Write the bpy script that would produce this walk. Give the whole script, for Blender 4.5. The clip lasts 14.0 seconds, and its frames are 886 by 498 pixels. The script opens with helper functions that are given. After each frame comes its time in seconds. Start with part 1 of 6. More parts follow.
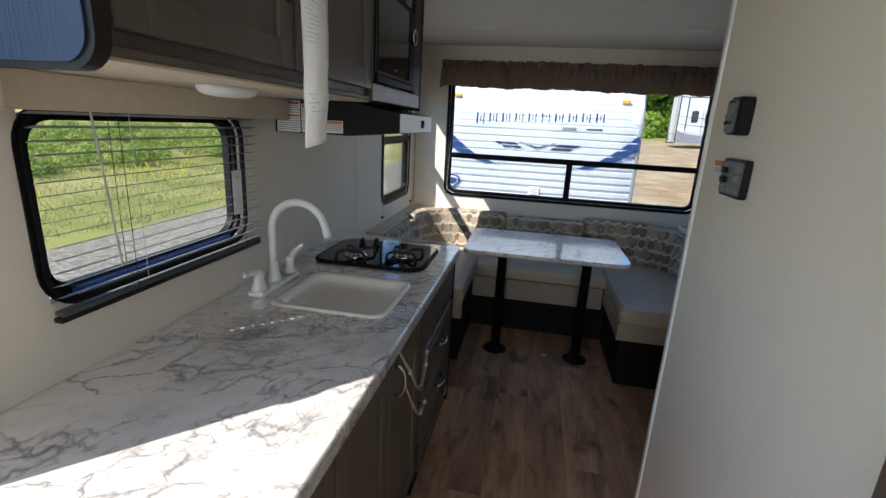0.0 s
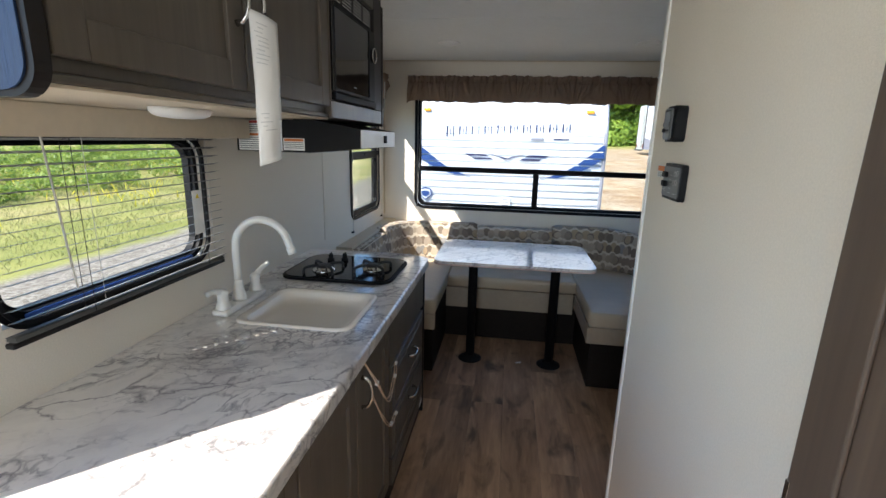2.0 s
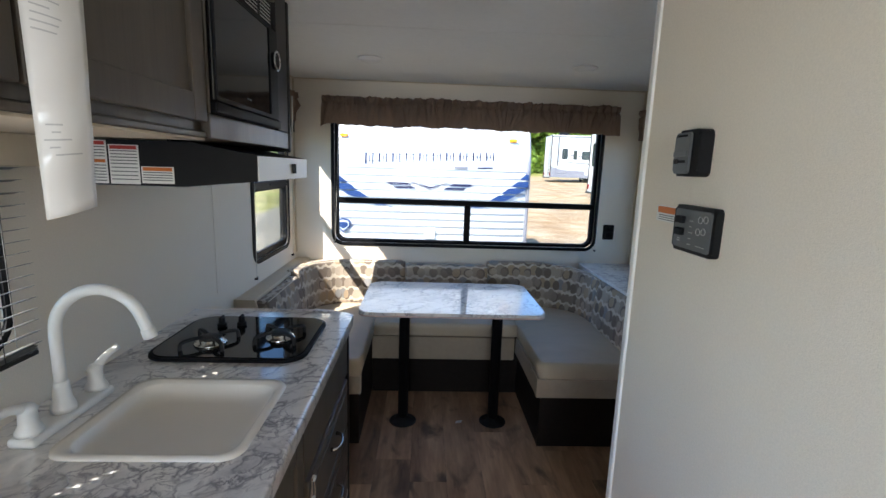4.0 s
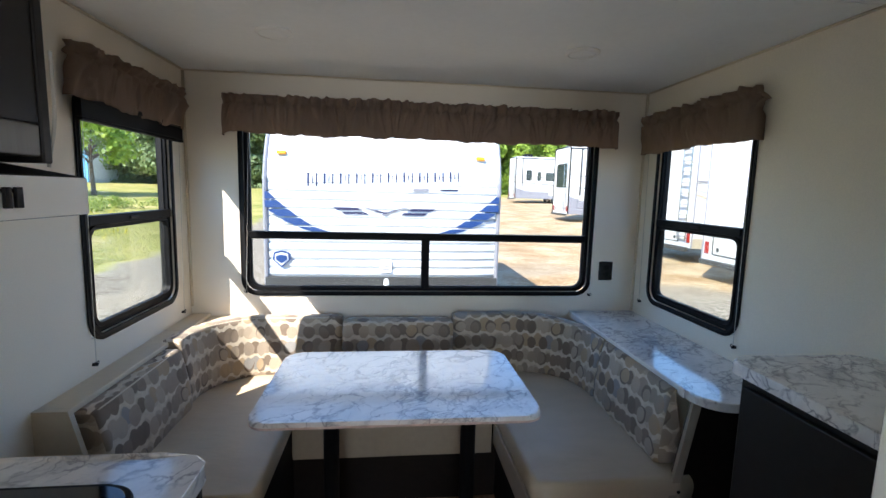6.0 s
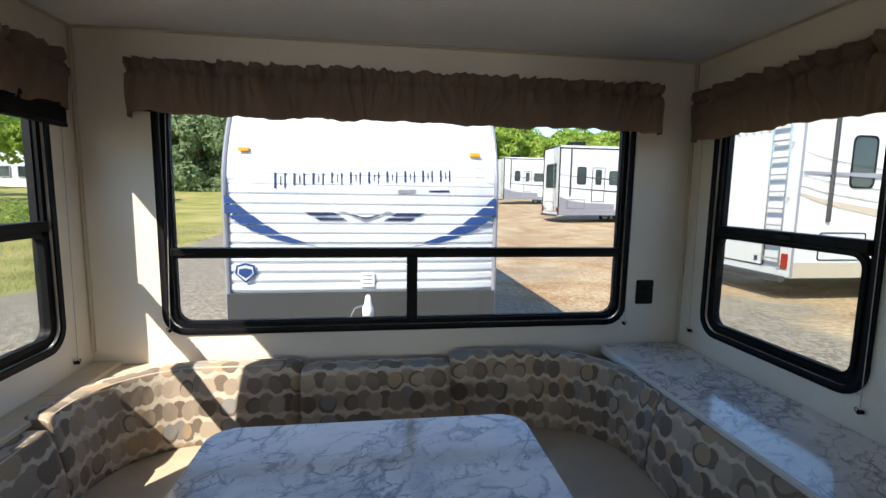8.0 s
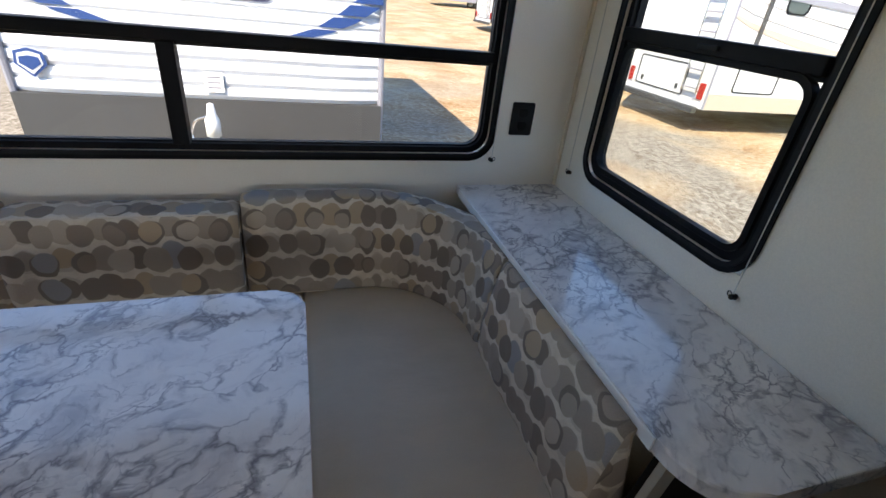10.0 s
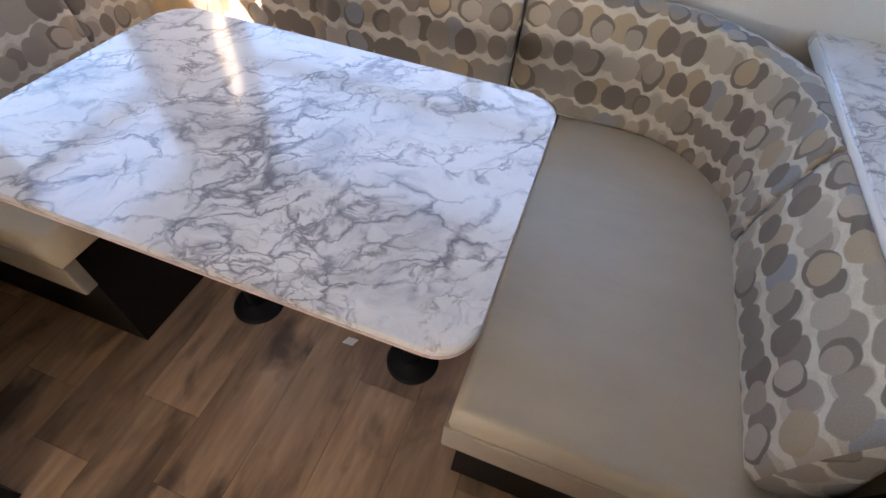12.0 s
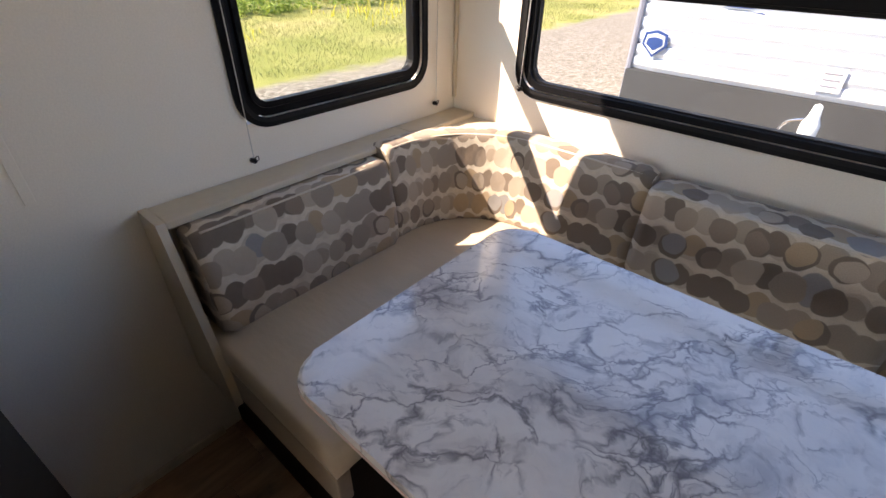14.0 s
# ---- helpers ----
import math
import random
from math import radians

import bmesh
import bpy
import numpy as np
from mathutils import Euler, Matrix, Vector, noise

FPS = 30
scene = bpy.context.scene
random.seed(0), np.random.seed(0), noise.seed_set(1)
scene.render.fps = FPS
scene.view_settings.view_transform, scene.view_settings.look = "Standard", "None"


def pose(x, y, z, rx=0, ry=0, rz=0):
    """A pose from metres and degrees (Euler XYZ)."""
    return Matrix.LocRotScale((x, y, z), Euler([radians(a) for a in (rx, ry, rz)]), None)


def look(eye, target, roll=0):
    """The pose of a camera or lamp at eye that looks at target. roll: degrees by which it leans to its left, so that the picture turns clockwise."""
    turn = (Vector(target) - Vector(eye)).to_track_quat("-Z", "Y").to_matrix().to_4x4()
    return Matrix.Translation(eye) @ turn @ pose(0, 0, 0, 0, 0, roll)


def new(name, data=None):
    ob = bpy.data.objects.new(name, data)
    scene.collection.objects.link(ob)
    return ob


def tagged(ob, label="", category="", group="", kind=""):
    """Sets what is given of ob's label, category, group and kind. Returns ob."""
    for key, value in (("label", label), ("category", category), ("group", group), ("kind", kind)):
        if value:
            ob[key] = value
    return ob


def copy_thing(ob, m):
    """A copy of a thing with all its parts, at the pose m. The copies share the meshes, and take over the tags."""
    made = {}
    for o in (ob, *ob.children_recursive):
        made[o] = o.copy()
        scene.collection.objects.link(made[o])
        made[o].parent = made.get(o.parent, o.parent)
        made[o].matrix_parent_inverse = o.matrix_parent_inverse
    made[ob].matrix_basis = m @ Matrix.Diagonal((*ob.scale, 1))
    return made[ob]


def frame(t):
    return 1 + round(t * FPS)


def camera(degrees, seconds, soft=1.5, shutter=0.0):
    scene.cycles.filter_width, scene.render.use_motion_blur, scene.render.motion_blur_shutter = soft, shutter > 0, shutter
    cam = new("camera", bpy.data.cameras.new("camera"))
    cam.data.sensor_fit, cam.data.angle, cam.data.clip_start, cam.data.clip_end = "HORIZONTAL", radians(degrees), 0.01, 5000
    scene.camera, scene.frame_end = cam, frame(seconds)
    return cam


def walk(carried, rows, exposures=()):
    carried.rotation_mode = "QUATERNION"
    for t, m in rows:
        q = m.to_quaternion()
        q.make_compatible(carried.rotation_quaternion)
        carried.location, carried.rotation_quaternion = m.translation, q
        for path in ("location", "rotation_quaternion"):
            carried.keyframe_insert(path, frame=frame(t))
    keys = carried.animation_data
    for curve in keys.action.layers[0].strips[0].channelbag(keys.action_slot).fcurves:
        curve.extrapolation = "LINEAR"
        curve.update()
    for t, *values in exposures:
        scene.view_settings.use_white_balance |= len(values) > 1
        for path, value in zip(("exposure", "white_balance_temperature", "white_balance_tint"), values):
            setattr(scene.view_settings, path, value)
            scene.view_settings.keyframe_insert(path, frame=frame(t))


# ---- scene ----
cam = camera(88.1, 14.0)
EXPOSURES = [(0.0, 1.25, 6480, 10), (1.5, 1.64, 6540, 10), (3.0, 1.94, 6480, 11), (4.0, 1.90, 6420, 11), (6.5, 2.0, 6700, 11), (7.3, 1.50, 6950, 12), (8.0, 1.38, 7050, 12), (8.7, 1.47, 7150, 13), (10.8, 2.56, 7950, 20), (11.4, 3.06, 8350, 22), (12.5, 3.18, 8450, 22), (13.0, 3.18, 8350, 22), (13.5, 2.72, 8000, 21), (14.0, 2.2, 7850, 22)]
PATH = [
    (0, (0.936, 1.116, 1.418), (0.585, 3.014, 0.893), 3.1),
    (0.5, (0.977, 1.085, 1.421), (0.566, 2.99, 0.97), 2.8),
    (1, (0.981, 1.093, 1.418), (0.563, 3.003, 0.996), 1.2),
    (1.5, (0.984, 1.098, 1.417), (0.605, 3.013, 0.98), 1.3),
    (2, (0.994, 1.093, 1.421), (0.727, 3.02, 0.954), 1.5),
    (2.5, (0.991, 1.106, 1.422), (0.824, 3.044, 0.958), 1.9),
    (3, (0.954, 1.165, 1.429), (0.861, 3.115, 0.994), 1.8),
    (3.5, (0.88, 1.294, 1.433), (0.907, 3.254, 1.036), 1.9),
    (4, (0.898, 1.49, 1.429), (0.982, 3.458, 1.083), 1.9),
    (4.2, (0.916, 1.574, 1.432), (1.021, 3.543, 1.103), 1.7),
    (6.5, (1.019, 2.46, 1.439), (1.251, 4.431, 1.196), 1.6),
    (7, (1.01, 2.635, 1.44), (1.229, 4.608, 1.2), 1.5),
    (7.5, (1.002, 2.755, 1.441), (1.249, 4.725, 1.2), 1.4),
    (8, (1.066, 2.87, 1.433), (1.342, 4.836, 1.191), 0.9),
    (8.5, (1.201, 2.99, 1.429), (1.677, 4.916, 1.181), 1.6),
    (8.7, (1.252, 3.028, 1.431), (1.886, 4.906, 1.161), 2.0),
    (10.8, (1.603, 3.399, 1.279), (1.976, 4.783, -0.116), 10.4),
    (11, (1.61, 3.4, 1.267), (1.87, 4.743, -0.192), 11.8),
    (11.5, (1.583, 3.383, 1.251), (1.582, 4.677, -0.274), 10.7),
    (12, (1.532, 3.357, 1.246), (1.189, 4.578, -0.3), 5.7),
    (12.5, (1.434, 3.338, 1.252), (0.976, 4.544, -0.277), 8.1),
    (13, (1.319, 3.324, 1.266), (0.77, 4.544, -0.222), 9.8),
    (13.5, (1.184, 3.311, 1.278), (0.457, 4.554, -0.11), 7.5),
    (14, (1.07, 3.403, 1.279), (-0.009, 4.668, 0.167), 1.3),
]
walk(cam, [(t, look(eye, target, roll)) for t, eye, target, roll in PATH], EXPOSURES)

# ---- world, sun, sky ----
SUN_WAY = Vector((1.0, 1.05, -1.38)).normalized()
world = bpy.data.worlds.new("sky_world")
scene.world = world
world.use_nodes = True
wn = world.node_tree.nodes
sky = wn.new("ShaderNodeTexSky")
sky.sky_type = "NISHITA"
sky.sun_disc = False
sky.sun_elevation = math.asin(-SUN_WAY.z)
sky.dust_density, sky.ozone_density = 0.1, 8.0
sky.sun_rotation = math.atan2(-SUN_WAY.x, -SUN_WAY.y)
wn["Background"].inputs["Strength"].default_value = 0.15
world.node_tree.links.new(sky.outputs["Color"], wn["Background"].inputs["Color"])
sun_data = bpy.data.lights.new("sun", "SUN")
sun_data.energy, sun_data.angle, sun_data.color = 3.6, radians(0.5), (1.0, 0.95, 0.87)
sun = new("sun", sun_data)
sun.matrix_world = look((-20, -20, 30), Vector((-20, -20, 30)) + SUN_WAY)


def window_light(name, place, target, wide, high, power):
    data = bpy.data.lights.new(name, "AREA")
    data.shape, data.size, data.size_y, data.energy, data.color = "RECTANGLE", wide, high, power, (0.82, 0.91, 1.0)
    lamp = new(name, data)
    lamp.matrix_world = look(place, target)
    return lamp


# the open entry door in the left wall, beside the eye at the start
window_light("entry_daylight", (-0.02, 0.9, 1.0), (1.4, 1.2, 1.6), 0.85, 1.8, 1.5)
# added fill lamp in the invented front window, unseen behind the eye
window_light("front_fill", (0.73, -1.26, 1.31), (0.73, 2.0, 2.3), 1.0, 0.74, 8.5)


# ---- materials ----
def material(name, colour, rough=0.6, metal=0.0, grain=0.0, grain_scale=40.0, stain=0.0, stain_scale=3.0, bump=0.0, bump_scale=200.0,
             stretch=(1, 1, 1), coat=0.0, spec=0.5, emit=0.0, piece=0.0):
    """A surface with fine grain, broad stains and relief, all at real size in metres."""
    mat = bpy.data.materials.new(name)
    mat.use_nodes = True
    nt = mat.node_tree
    n, link = nt.nodes, nt.links.new
    bsdf = n["Principled BSDF"]
    bsdf.inputs["Roughness"].default_value = rough
    bsdf.inputs["Metallic"].default_value = metal
    bsdf.inputs["Specular IOR Level"].default_value = spec
    bsdf.inputs["Coat Weight"].default_value = coat
    bsdf.inputs["Coat Roughness"].default_value = 0.15
    coord = n.new("ShaderNodeTexCoord")
    mapping = n.new("ShaderNodeMapping")
    mapping.inputs["Scale"].default_value = stretch
    link(coord.outputs["Object"], mapping.inputs["Vector"])
    hsv = n.new("ShaderNodeHueSaturation")
    hsv.inputs["Color"].default_value = (*colour, 1)
    last = None
    for amount, scale, detail in ((grain, grain_scale, 5), (stain, stain_scale, 3)):
        if amount:
            tex = n.new("ShaderNodeTexNoise")
            tex.inputs["Scale"].default_value, tex.inputs["Detail"].default_value = scale, detail
            link(mapping.outputs["Vector"], tex.inputs["Vector"])
            span = n.new("ShaderNodeMapRange")
            span.inputs["From Min"].default_value, span.inputs["From Max"].default_value = 0.25, 0.75
            span.inputs["To Min"].default_value, span.inputs["To Max"].default_value = 1 - amount, 1 + amount
            link(tex.outputs["Fac"], span.inputs["Value"])
            if last is None:
                last = span.outputs["Result"]
            else:
                mul = n.new("ShaderNodeMath")
                mul.operation = "MULTIPLY"
                link(last, mul.inputs[0]), link(span.outputs["Result"], mul.inputs[1])
                last = mul.outputs[0]
    if piece:
        info = n.new("ShaderNodeObjectInfo")
        span = n.new("ShaderNodeMapRange")
        span.inputs["To Min"].default_value, span.inputs["To Max"].default_value = 1 - piece, 1 + piece
        link(info.outputs["Random"], span.inputs["Value"])
        if last is None:
            last = span.outputs["Result"]
        else:
            mul = n.new("ShaderNodeMath")
            mul.operation = "MULTIPLY"
            link(last, mul.inputs[0]), link(span.outputs["Result"], mul.inputs[1])
            last = mul.outputs[0]
    if last is not None:
        link(last, hsv.inputs["Value"])
    link(hsv.outputs["Color"], bsdf.inputs["Base Color"])
    if bump:
        tex = n.new("ShaderNodeTexNoise")
        tex.inputs["Scale"].default_value, tex.inputs["Detail"].default_value = bump_scale, 3
        link(mapping.outputs["Vector"], tex.inputs["Vector"])
        relief = n.new("ShaderNodeBump")
        relief.inputs["Strength"].default_value, relief.inputs["Distance"].default_value = bump, 0.004
        link(tex.outputs["Fac"], relief.inputs["Height"])
        link(relief.outputs["Normal"], bsdf.inputs["Normal"])
    if emit:
        bsdf.inputs["Emission Color"].default_value, bsdf.inputs["Emission Strength"].default_value = (*colour, 1), emit
    return mat


def ramp_node(nt, stops):
    ramp = nt.nodes.new("ShaderNodeValToRGB")
    while len(ramp.color_ramp.elements) < len(stops):
        ramp.color_ramp.elements.new(0.5)
    for e, (p, c) in zip(ramp.color_ramp.elements, stops):
        e.position, e.color = p, (*c, 1)
    return ramp


def mix_colour(nt, fac, a, b, blend="MIX"):
    mix = nt.nodes.new("ShaderNodeMix")
    mix.data_type, mix.blend_type = "RGBA", blend
    for socket, value in ((mix.inputs["Factor"], fac), (mix.inputs["A"], a), (mix.inputs["B"], b)):
        if isinstance(value, (int, float)):
            socket.default_value = value
        elif isinstance(value, tuple):
            socket.default_value = (*value, 1)
        else:
            nt.links.new(value, socket)
    return mix.outputs["Result"]


def node_math(nt, op, a, b=0.0, clamp=False):
    m = nt.nodes.new("ShaderNodeMath")
    m.operation, m.use_clamp = op, clamp
    for i, v in enumerate((a, b)):
        if isinstance(v, (int, float)):
            m.inputs[i].default_value = v
        else:
            nt.links.new(v, m.inputs[i])
    return m.outputs[0]


def node_span(nt, value, lo, hi, a=0.0, b=1.0, smooth=False):
    span = nt.nodes.new("ShaderNodeMapRange")
    if smooth:
        span.interpolation_type = "SMOOTHSTEP"
    for key, v in (("From Min", lo), ("From Max", hi), ("To Min", a), ("To Max", b)):
        span.inputs[key].default_value = v
    nt.links.new(value, span.inputs["Value"])
    return span.outputs["Result"]


def node_noise(nt, vector, scale, detail=4, rough=0.5, shift=0.0):
    if shift:
        move = nt.nodes.new("ShaderNodeVectorMath")
        move.operation = "ADD"
        move.inputs[1].default_value = (shift, shift * 0.7, shift * 1.3)
        nt.links.new(vector, move.inputs[0])
        vector = move.outputs[0]
    tex = nt.nodes.new("ShaderNodeTexNoise")
    tex.inputs["Scale"].default_value, tex.inputs["Detail"].default_value, tex.inputs["Roughness"].default_value = scale, detail, rough
    nt.links.new(vector, tex.inputs["Vector"])
    return tex


def marble_material():
    """White laminate: rounded pale pebbles parted by thin broken grey veins, with darker drifts along one diagonal."""
    mat = bpy.data.materials.new("marble_laminate")
    mat.use_nodes = True
    nt = mat.node_tree
    n, link = nt.nodes, nt.links.new
    bsdf = n["Principled BSDF"]
    bsdf.inputs["Roughness"].default_value = 0.28
    bsdf.inputs["Coat Weight"].default_value, bsdf.inputs["Coat Roughness"].default_value, bsdf.inputs["Coat IOR"].default_value = 0.9, 0.09, 1.6
    coord = n.new("ShaderNodeTexCoord")
    place = coord.outputs["Object"]
    for scale, amount, detail in ((5.0, 0.060, 3), (20.0, 0.022, 4), (75.0, 0.009, 3)):
        warp = node_noise(nt, place, scale, detail)
        add = n.new("ShaderNodeMixRGB")
        add.blend_type, add.inputs["Fac"].default_value = "LINEAR_LIGHT", amount
        link(place, add.inputs["Color1"]), link(warp.outputs["Color"], add.inputs["Color2"])
        place = add.outputs["Color"]
    turn, stretch = n.new("ShaderNodeMapping"), n.new("ShaderNodeMapping")
    turn.inputs["Rotation"].default_value = (0, 0, -0.70)
    stretch.inputs["Scale"].default_value = (0.62, 1.15, 1)
    link(place, turn.inputs["Vector"]), link(turn.outputs["Vector"], stretch.inputs["Vector"])
    grain = stretch.outputs["Vector"]
    # drifts: where veins crowd and the ground greys
    drift = node_noise(nt, grain, 4.2, 3, 0.55, 3.1).outputs["Fac"]
    cloud = node_noise(nt, grain, 11.0, 6, 0.6).outputs["Fac"]
    base = ramp_node(nt, [(0.36, (0.83, 0.80, 0.765)), (0.54, (0.76, 0.73, 0.70)), (0.72, (0.56, 0.535, 0.53))])
    link(cloud, base.inputs["Fac"])
    colour = base.outputs["Color"]
    colour = mix_colour(nt, node_math(nt, "MULTIPLY", node_span(nt, drift, 0.47, 0.64, 0, 1, True), node_span(nt, cloud, 0.44, 0.64, 0, 0.6)), colour, (0.36, 0.345, 0.36))
    # pebbles of three sizes; each net of veins breaks off where its own noise fades
    for scale, width, lo, hi, dark, shift, near in ((11.5, 0.095, 0.43, 0.60, (0.19, 0.175, 0.19), 0.0, False), (20.0, 0.11, 0.455, 0.59, (0.17, 0.16, 0.178), 5.0, True), (40.0, 0.12, 0.49, 0.63, (0.27, 0.255, 0.275), 9.0, True)):
        vor = n.new("ShaderNodeTexVoronoi")
        vor.feature = "DISTANCE_TO_EDGE"
        vor.inputs["Scale"].default_value = scale
        link(grain, vor.inputs["Vector"])
        patchy = node_noise(nt, grain, scale * 0.55, 4, 0.6, 2.0 + shift).outputs["Fac"]
        if near:
            patchy = node_math(nt, "ADD", node_math(nt, "MULTIPLY", patchy, 0.6), node_math(nt, "MULTIPLY", drift, 0.42))
        # veins swell and thin out along their run
        swell = node_span(nt, node_noise(nt, grain, scale * 1.7, 2, 0.5, 7.0 + shift).outputs["Fac"], 0.35, 0.7, 0.35, 1.5)
        edge = node_math(nt, "DIVIDE", vor.outputs["Distance"], swell)
        line = node_math(nt, "POWER", node_span(nt, edge, 0.0, width, 1.0, 0.0), 1.5)
        colour = mix_colour(nt, node_math(nt, "MULTIPLY", line, node_span(nt, patchy, lo, hi, 0.0, 0.95, True)), colour, dark)
    link(colour, bsdf.inputs["Base Color"])
    relief = n.new("ShaderNodeBump")
    relief.inputs["Strength"].default_value, relief.inputs["Distance"].default_value = 0.10, 0.002
    fine = node_noise(nt, coord.outputs["Object"], 60.0, 2)
    link(fine.outputs["Fac"], relief.inputs["Height"]), link(relief.outputs["Normal"], bsdf.inputs["Normal"])
    return mat


def fabric_material():
    """Cream weave with chains of overlapping taupe, tan and grey discs in rows, some with a dark crescent."""
    mat = bpy.data.materials.new("oval_fabric")
    mat.use_nodes = True
    nt = mat.node_tree
    n, link = nt.nodes, nt.links.new
    bsdf = n["Principled BSDF"]
    bsdf.inputs["Roughness"].default_value = 0.9
    bsdf.inputs["Specular IOR Level"].default_value = 0.2
    bsdf.inputs["Sheen Weight"].default_value = 0.15
    uv = n.new("ShaderNodeUVMap")
    wob = node_noise(nt, uv.outputs["UV"], 16.0, 2)
    bend = n.new("ShaderNodeMixRGB")
    bend.blend_type, bend.inputs["Fac"].default_value = "LINEAR_LIGHT", 0.013
    link(uv.outputs["UV"], bend.inputs["Color1"]), link(wob.outputs["Color"], bend.inputs["Color2"])
    split = n.new("ShaderNodeSeparateXYZ")
    link(bend.outputs["Color"], split.inputs["Vector"])
    calc = lambda op, a, b=0.0: node_math(nt, op, a, b)
    pitch, wide = 0.079, 0.082
    tones = [(0.0, (0.36, 0.295, 0.225)), (0.17, (0.25, 0.20, 0.155)), (0.33, (0.43, 0.355, 0.275)), (0.47, (0.195, 0.152, 0.118)), (0.60, (0.31, 0.255, 0.20)),
             (0.72, (0.41, 0.31, 0.205)), (0.86, (0.28, 0.27, 0.26)), (0.93, (0.34, 0.28, 0.22))]
    colour = mix_colour(nt, node_span(nt, node_noise(nt, uv.outputs["UV"], 30.0, 3).outputs["Fac"], 0.4, 0.6), (0.64, 0.565, 0.455), (0.57, 0.495, 0.39))
    for k in (0, 1):
        # the two chains of a row stand a little above and below one another
        v = calc("DIVIDE", calc("ADD", split.outputs["Y"], 0.0055 - 0.011 * k), pitch)
        row = calc("FLOOR", v)
        fv = calc("MULTIPLY", calc("SUBTRACT", calc("SUBTRACT", v, row), 0.5), pitch)
        u = calc("DIVIDE", calc("ADD", split.outputs["X"], 0.041 * k), wide)
        cell = calc("FLOOR", u)
        fu = calc("MULTIPLY", calc("SUBTRACT", calc("SUBTRACT", u, cell), 0.5), wide)
        key = n.new("ShaderNodeCombineXYZ")
        link(cell, key.inputs["X"]), link(row, key.inputs["Y"])
        key.inputs["Z"].default_value = 3.7 * k + 1.3
        chance = n.new("ShaderNodeTexWhiteNoise")
        chance.noise_dimensions = "3D"
        link(key.outputs[0], chance.inputs["Vector"])
        rnd = n.new("ShaderNodeSeparateColor")
        link(chance.outputs["Color"], rnd.inputs["Color"])
        du = calc("ADD", fu, node_span(nt, rnd.outputs["Green"], 0, 1, -0.005, 0.005))
        dv = calc("ADD", fv, node_span(nt, rnd.outputs["Blue"], 0, 1, -0.003, 0.003))

        def reach(x, y, squash=0.93):
            return calc("SQRT", calc("ADD", calc("MULTIPLY", x, x), calc("POWER", calc("ABSOLUTE", calc("MULTIPLY", y, squash)), 2.0)))

        far = reach(du, dv)
        radius = node_span(nt, rnd.outputs["Red"], 0, 1, 0.0275, 0.0345)
        gap = calc("SUBTRACT", radius, far)
        disc = node_span(nt, gap, -0.0012, 0.0014)
        ramp = ramp_node(nt, tones)
        ramp.color_ramp.interpolation = "CONSTANT"
        link(chance.outputs["Value"], ramp.inputs["Fac"])
        tone = ramp.outputs["Color"]
        # a crescent inside some discs
        inner = reach(calc("SUBTRACT", du, node_span(nt, rnd.outputs["Blue"], 0, 1, -0.010, 0.010)), calc("ADD", dv, node_span(nt, rnd.outputs["Red"], 0, 1, -0.009, 0.009)))
        moon = node_span(nt, calc("SUBTRACT", inner, calc("MULTIPLY", radius, 0.84)), -0.0010, 0.0012)
        moon = calc("MULTIPLY", moon, calc("GREATER_THAN", rnd.outputs["Green"], 0.62))
        tone = mix_colour(nt, moon, tone, (0.19, 0.152, 0.122) if k else (0.48, 0.41, 0.325))
        colour = mix_colour(nt, disc, colour, tone)
    weave = node_noise(nt, uv.outputs["UV"], 420.0, 3)
    shade = node_span(nt, weave.outputs["Fac"], 0, 1, 0.74, 1.26)
    grey = n.new("ShaderNodeCombineColor")
    for c in ("Red", "Green", "Blue"):
        link(shade, grey.inputs[c])
    colour = mix_colour(nt, 1.0, colour, grey.outputs["Color"], "MULTIPLY")
    link(colour, bsdf.inputs["Base Color"])
    relief = n.new("ShaderNodeBump")
    relief.inputs["Strength"].default_value, relief.inputs["Distance"].default_value = 0.35, 0.002
    link(weave.outputs["Fac"], relief.inputs["Height"])
    crease = node_noise(nt, uv.outputs["UV"], 14.0, 2)
    second = n.new("ShaderNodeBump")
    second.inputs["Strength"].default_value, second.inputs["Distance"].default_value = 0.5, 0.012
    link(crease.outputs["Fac"], second.inputs["Height"]), link(relief.outputs["Normal"], second.inputs["Normal"])
    link(second.outputs["Normal"], bsdf.inputs["Normal"])
    return mat


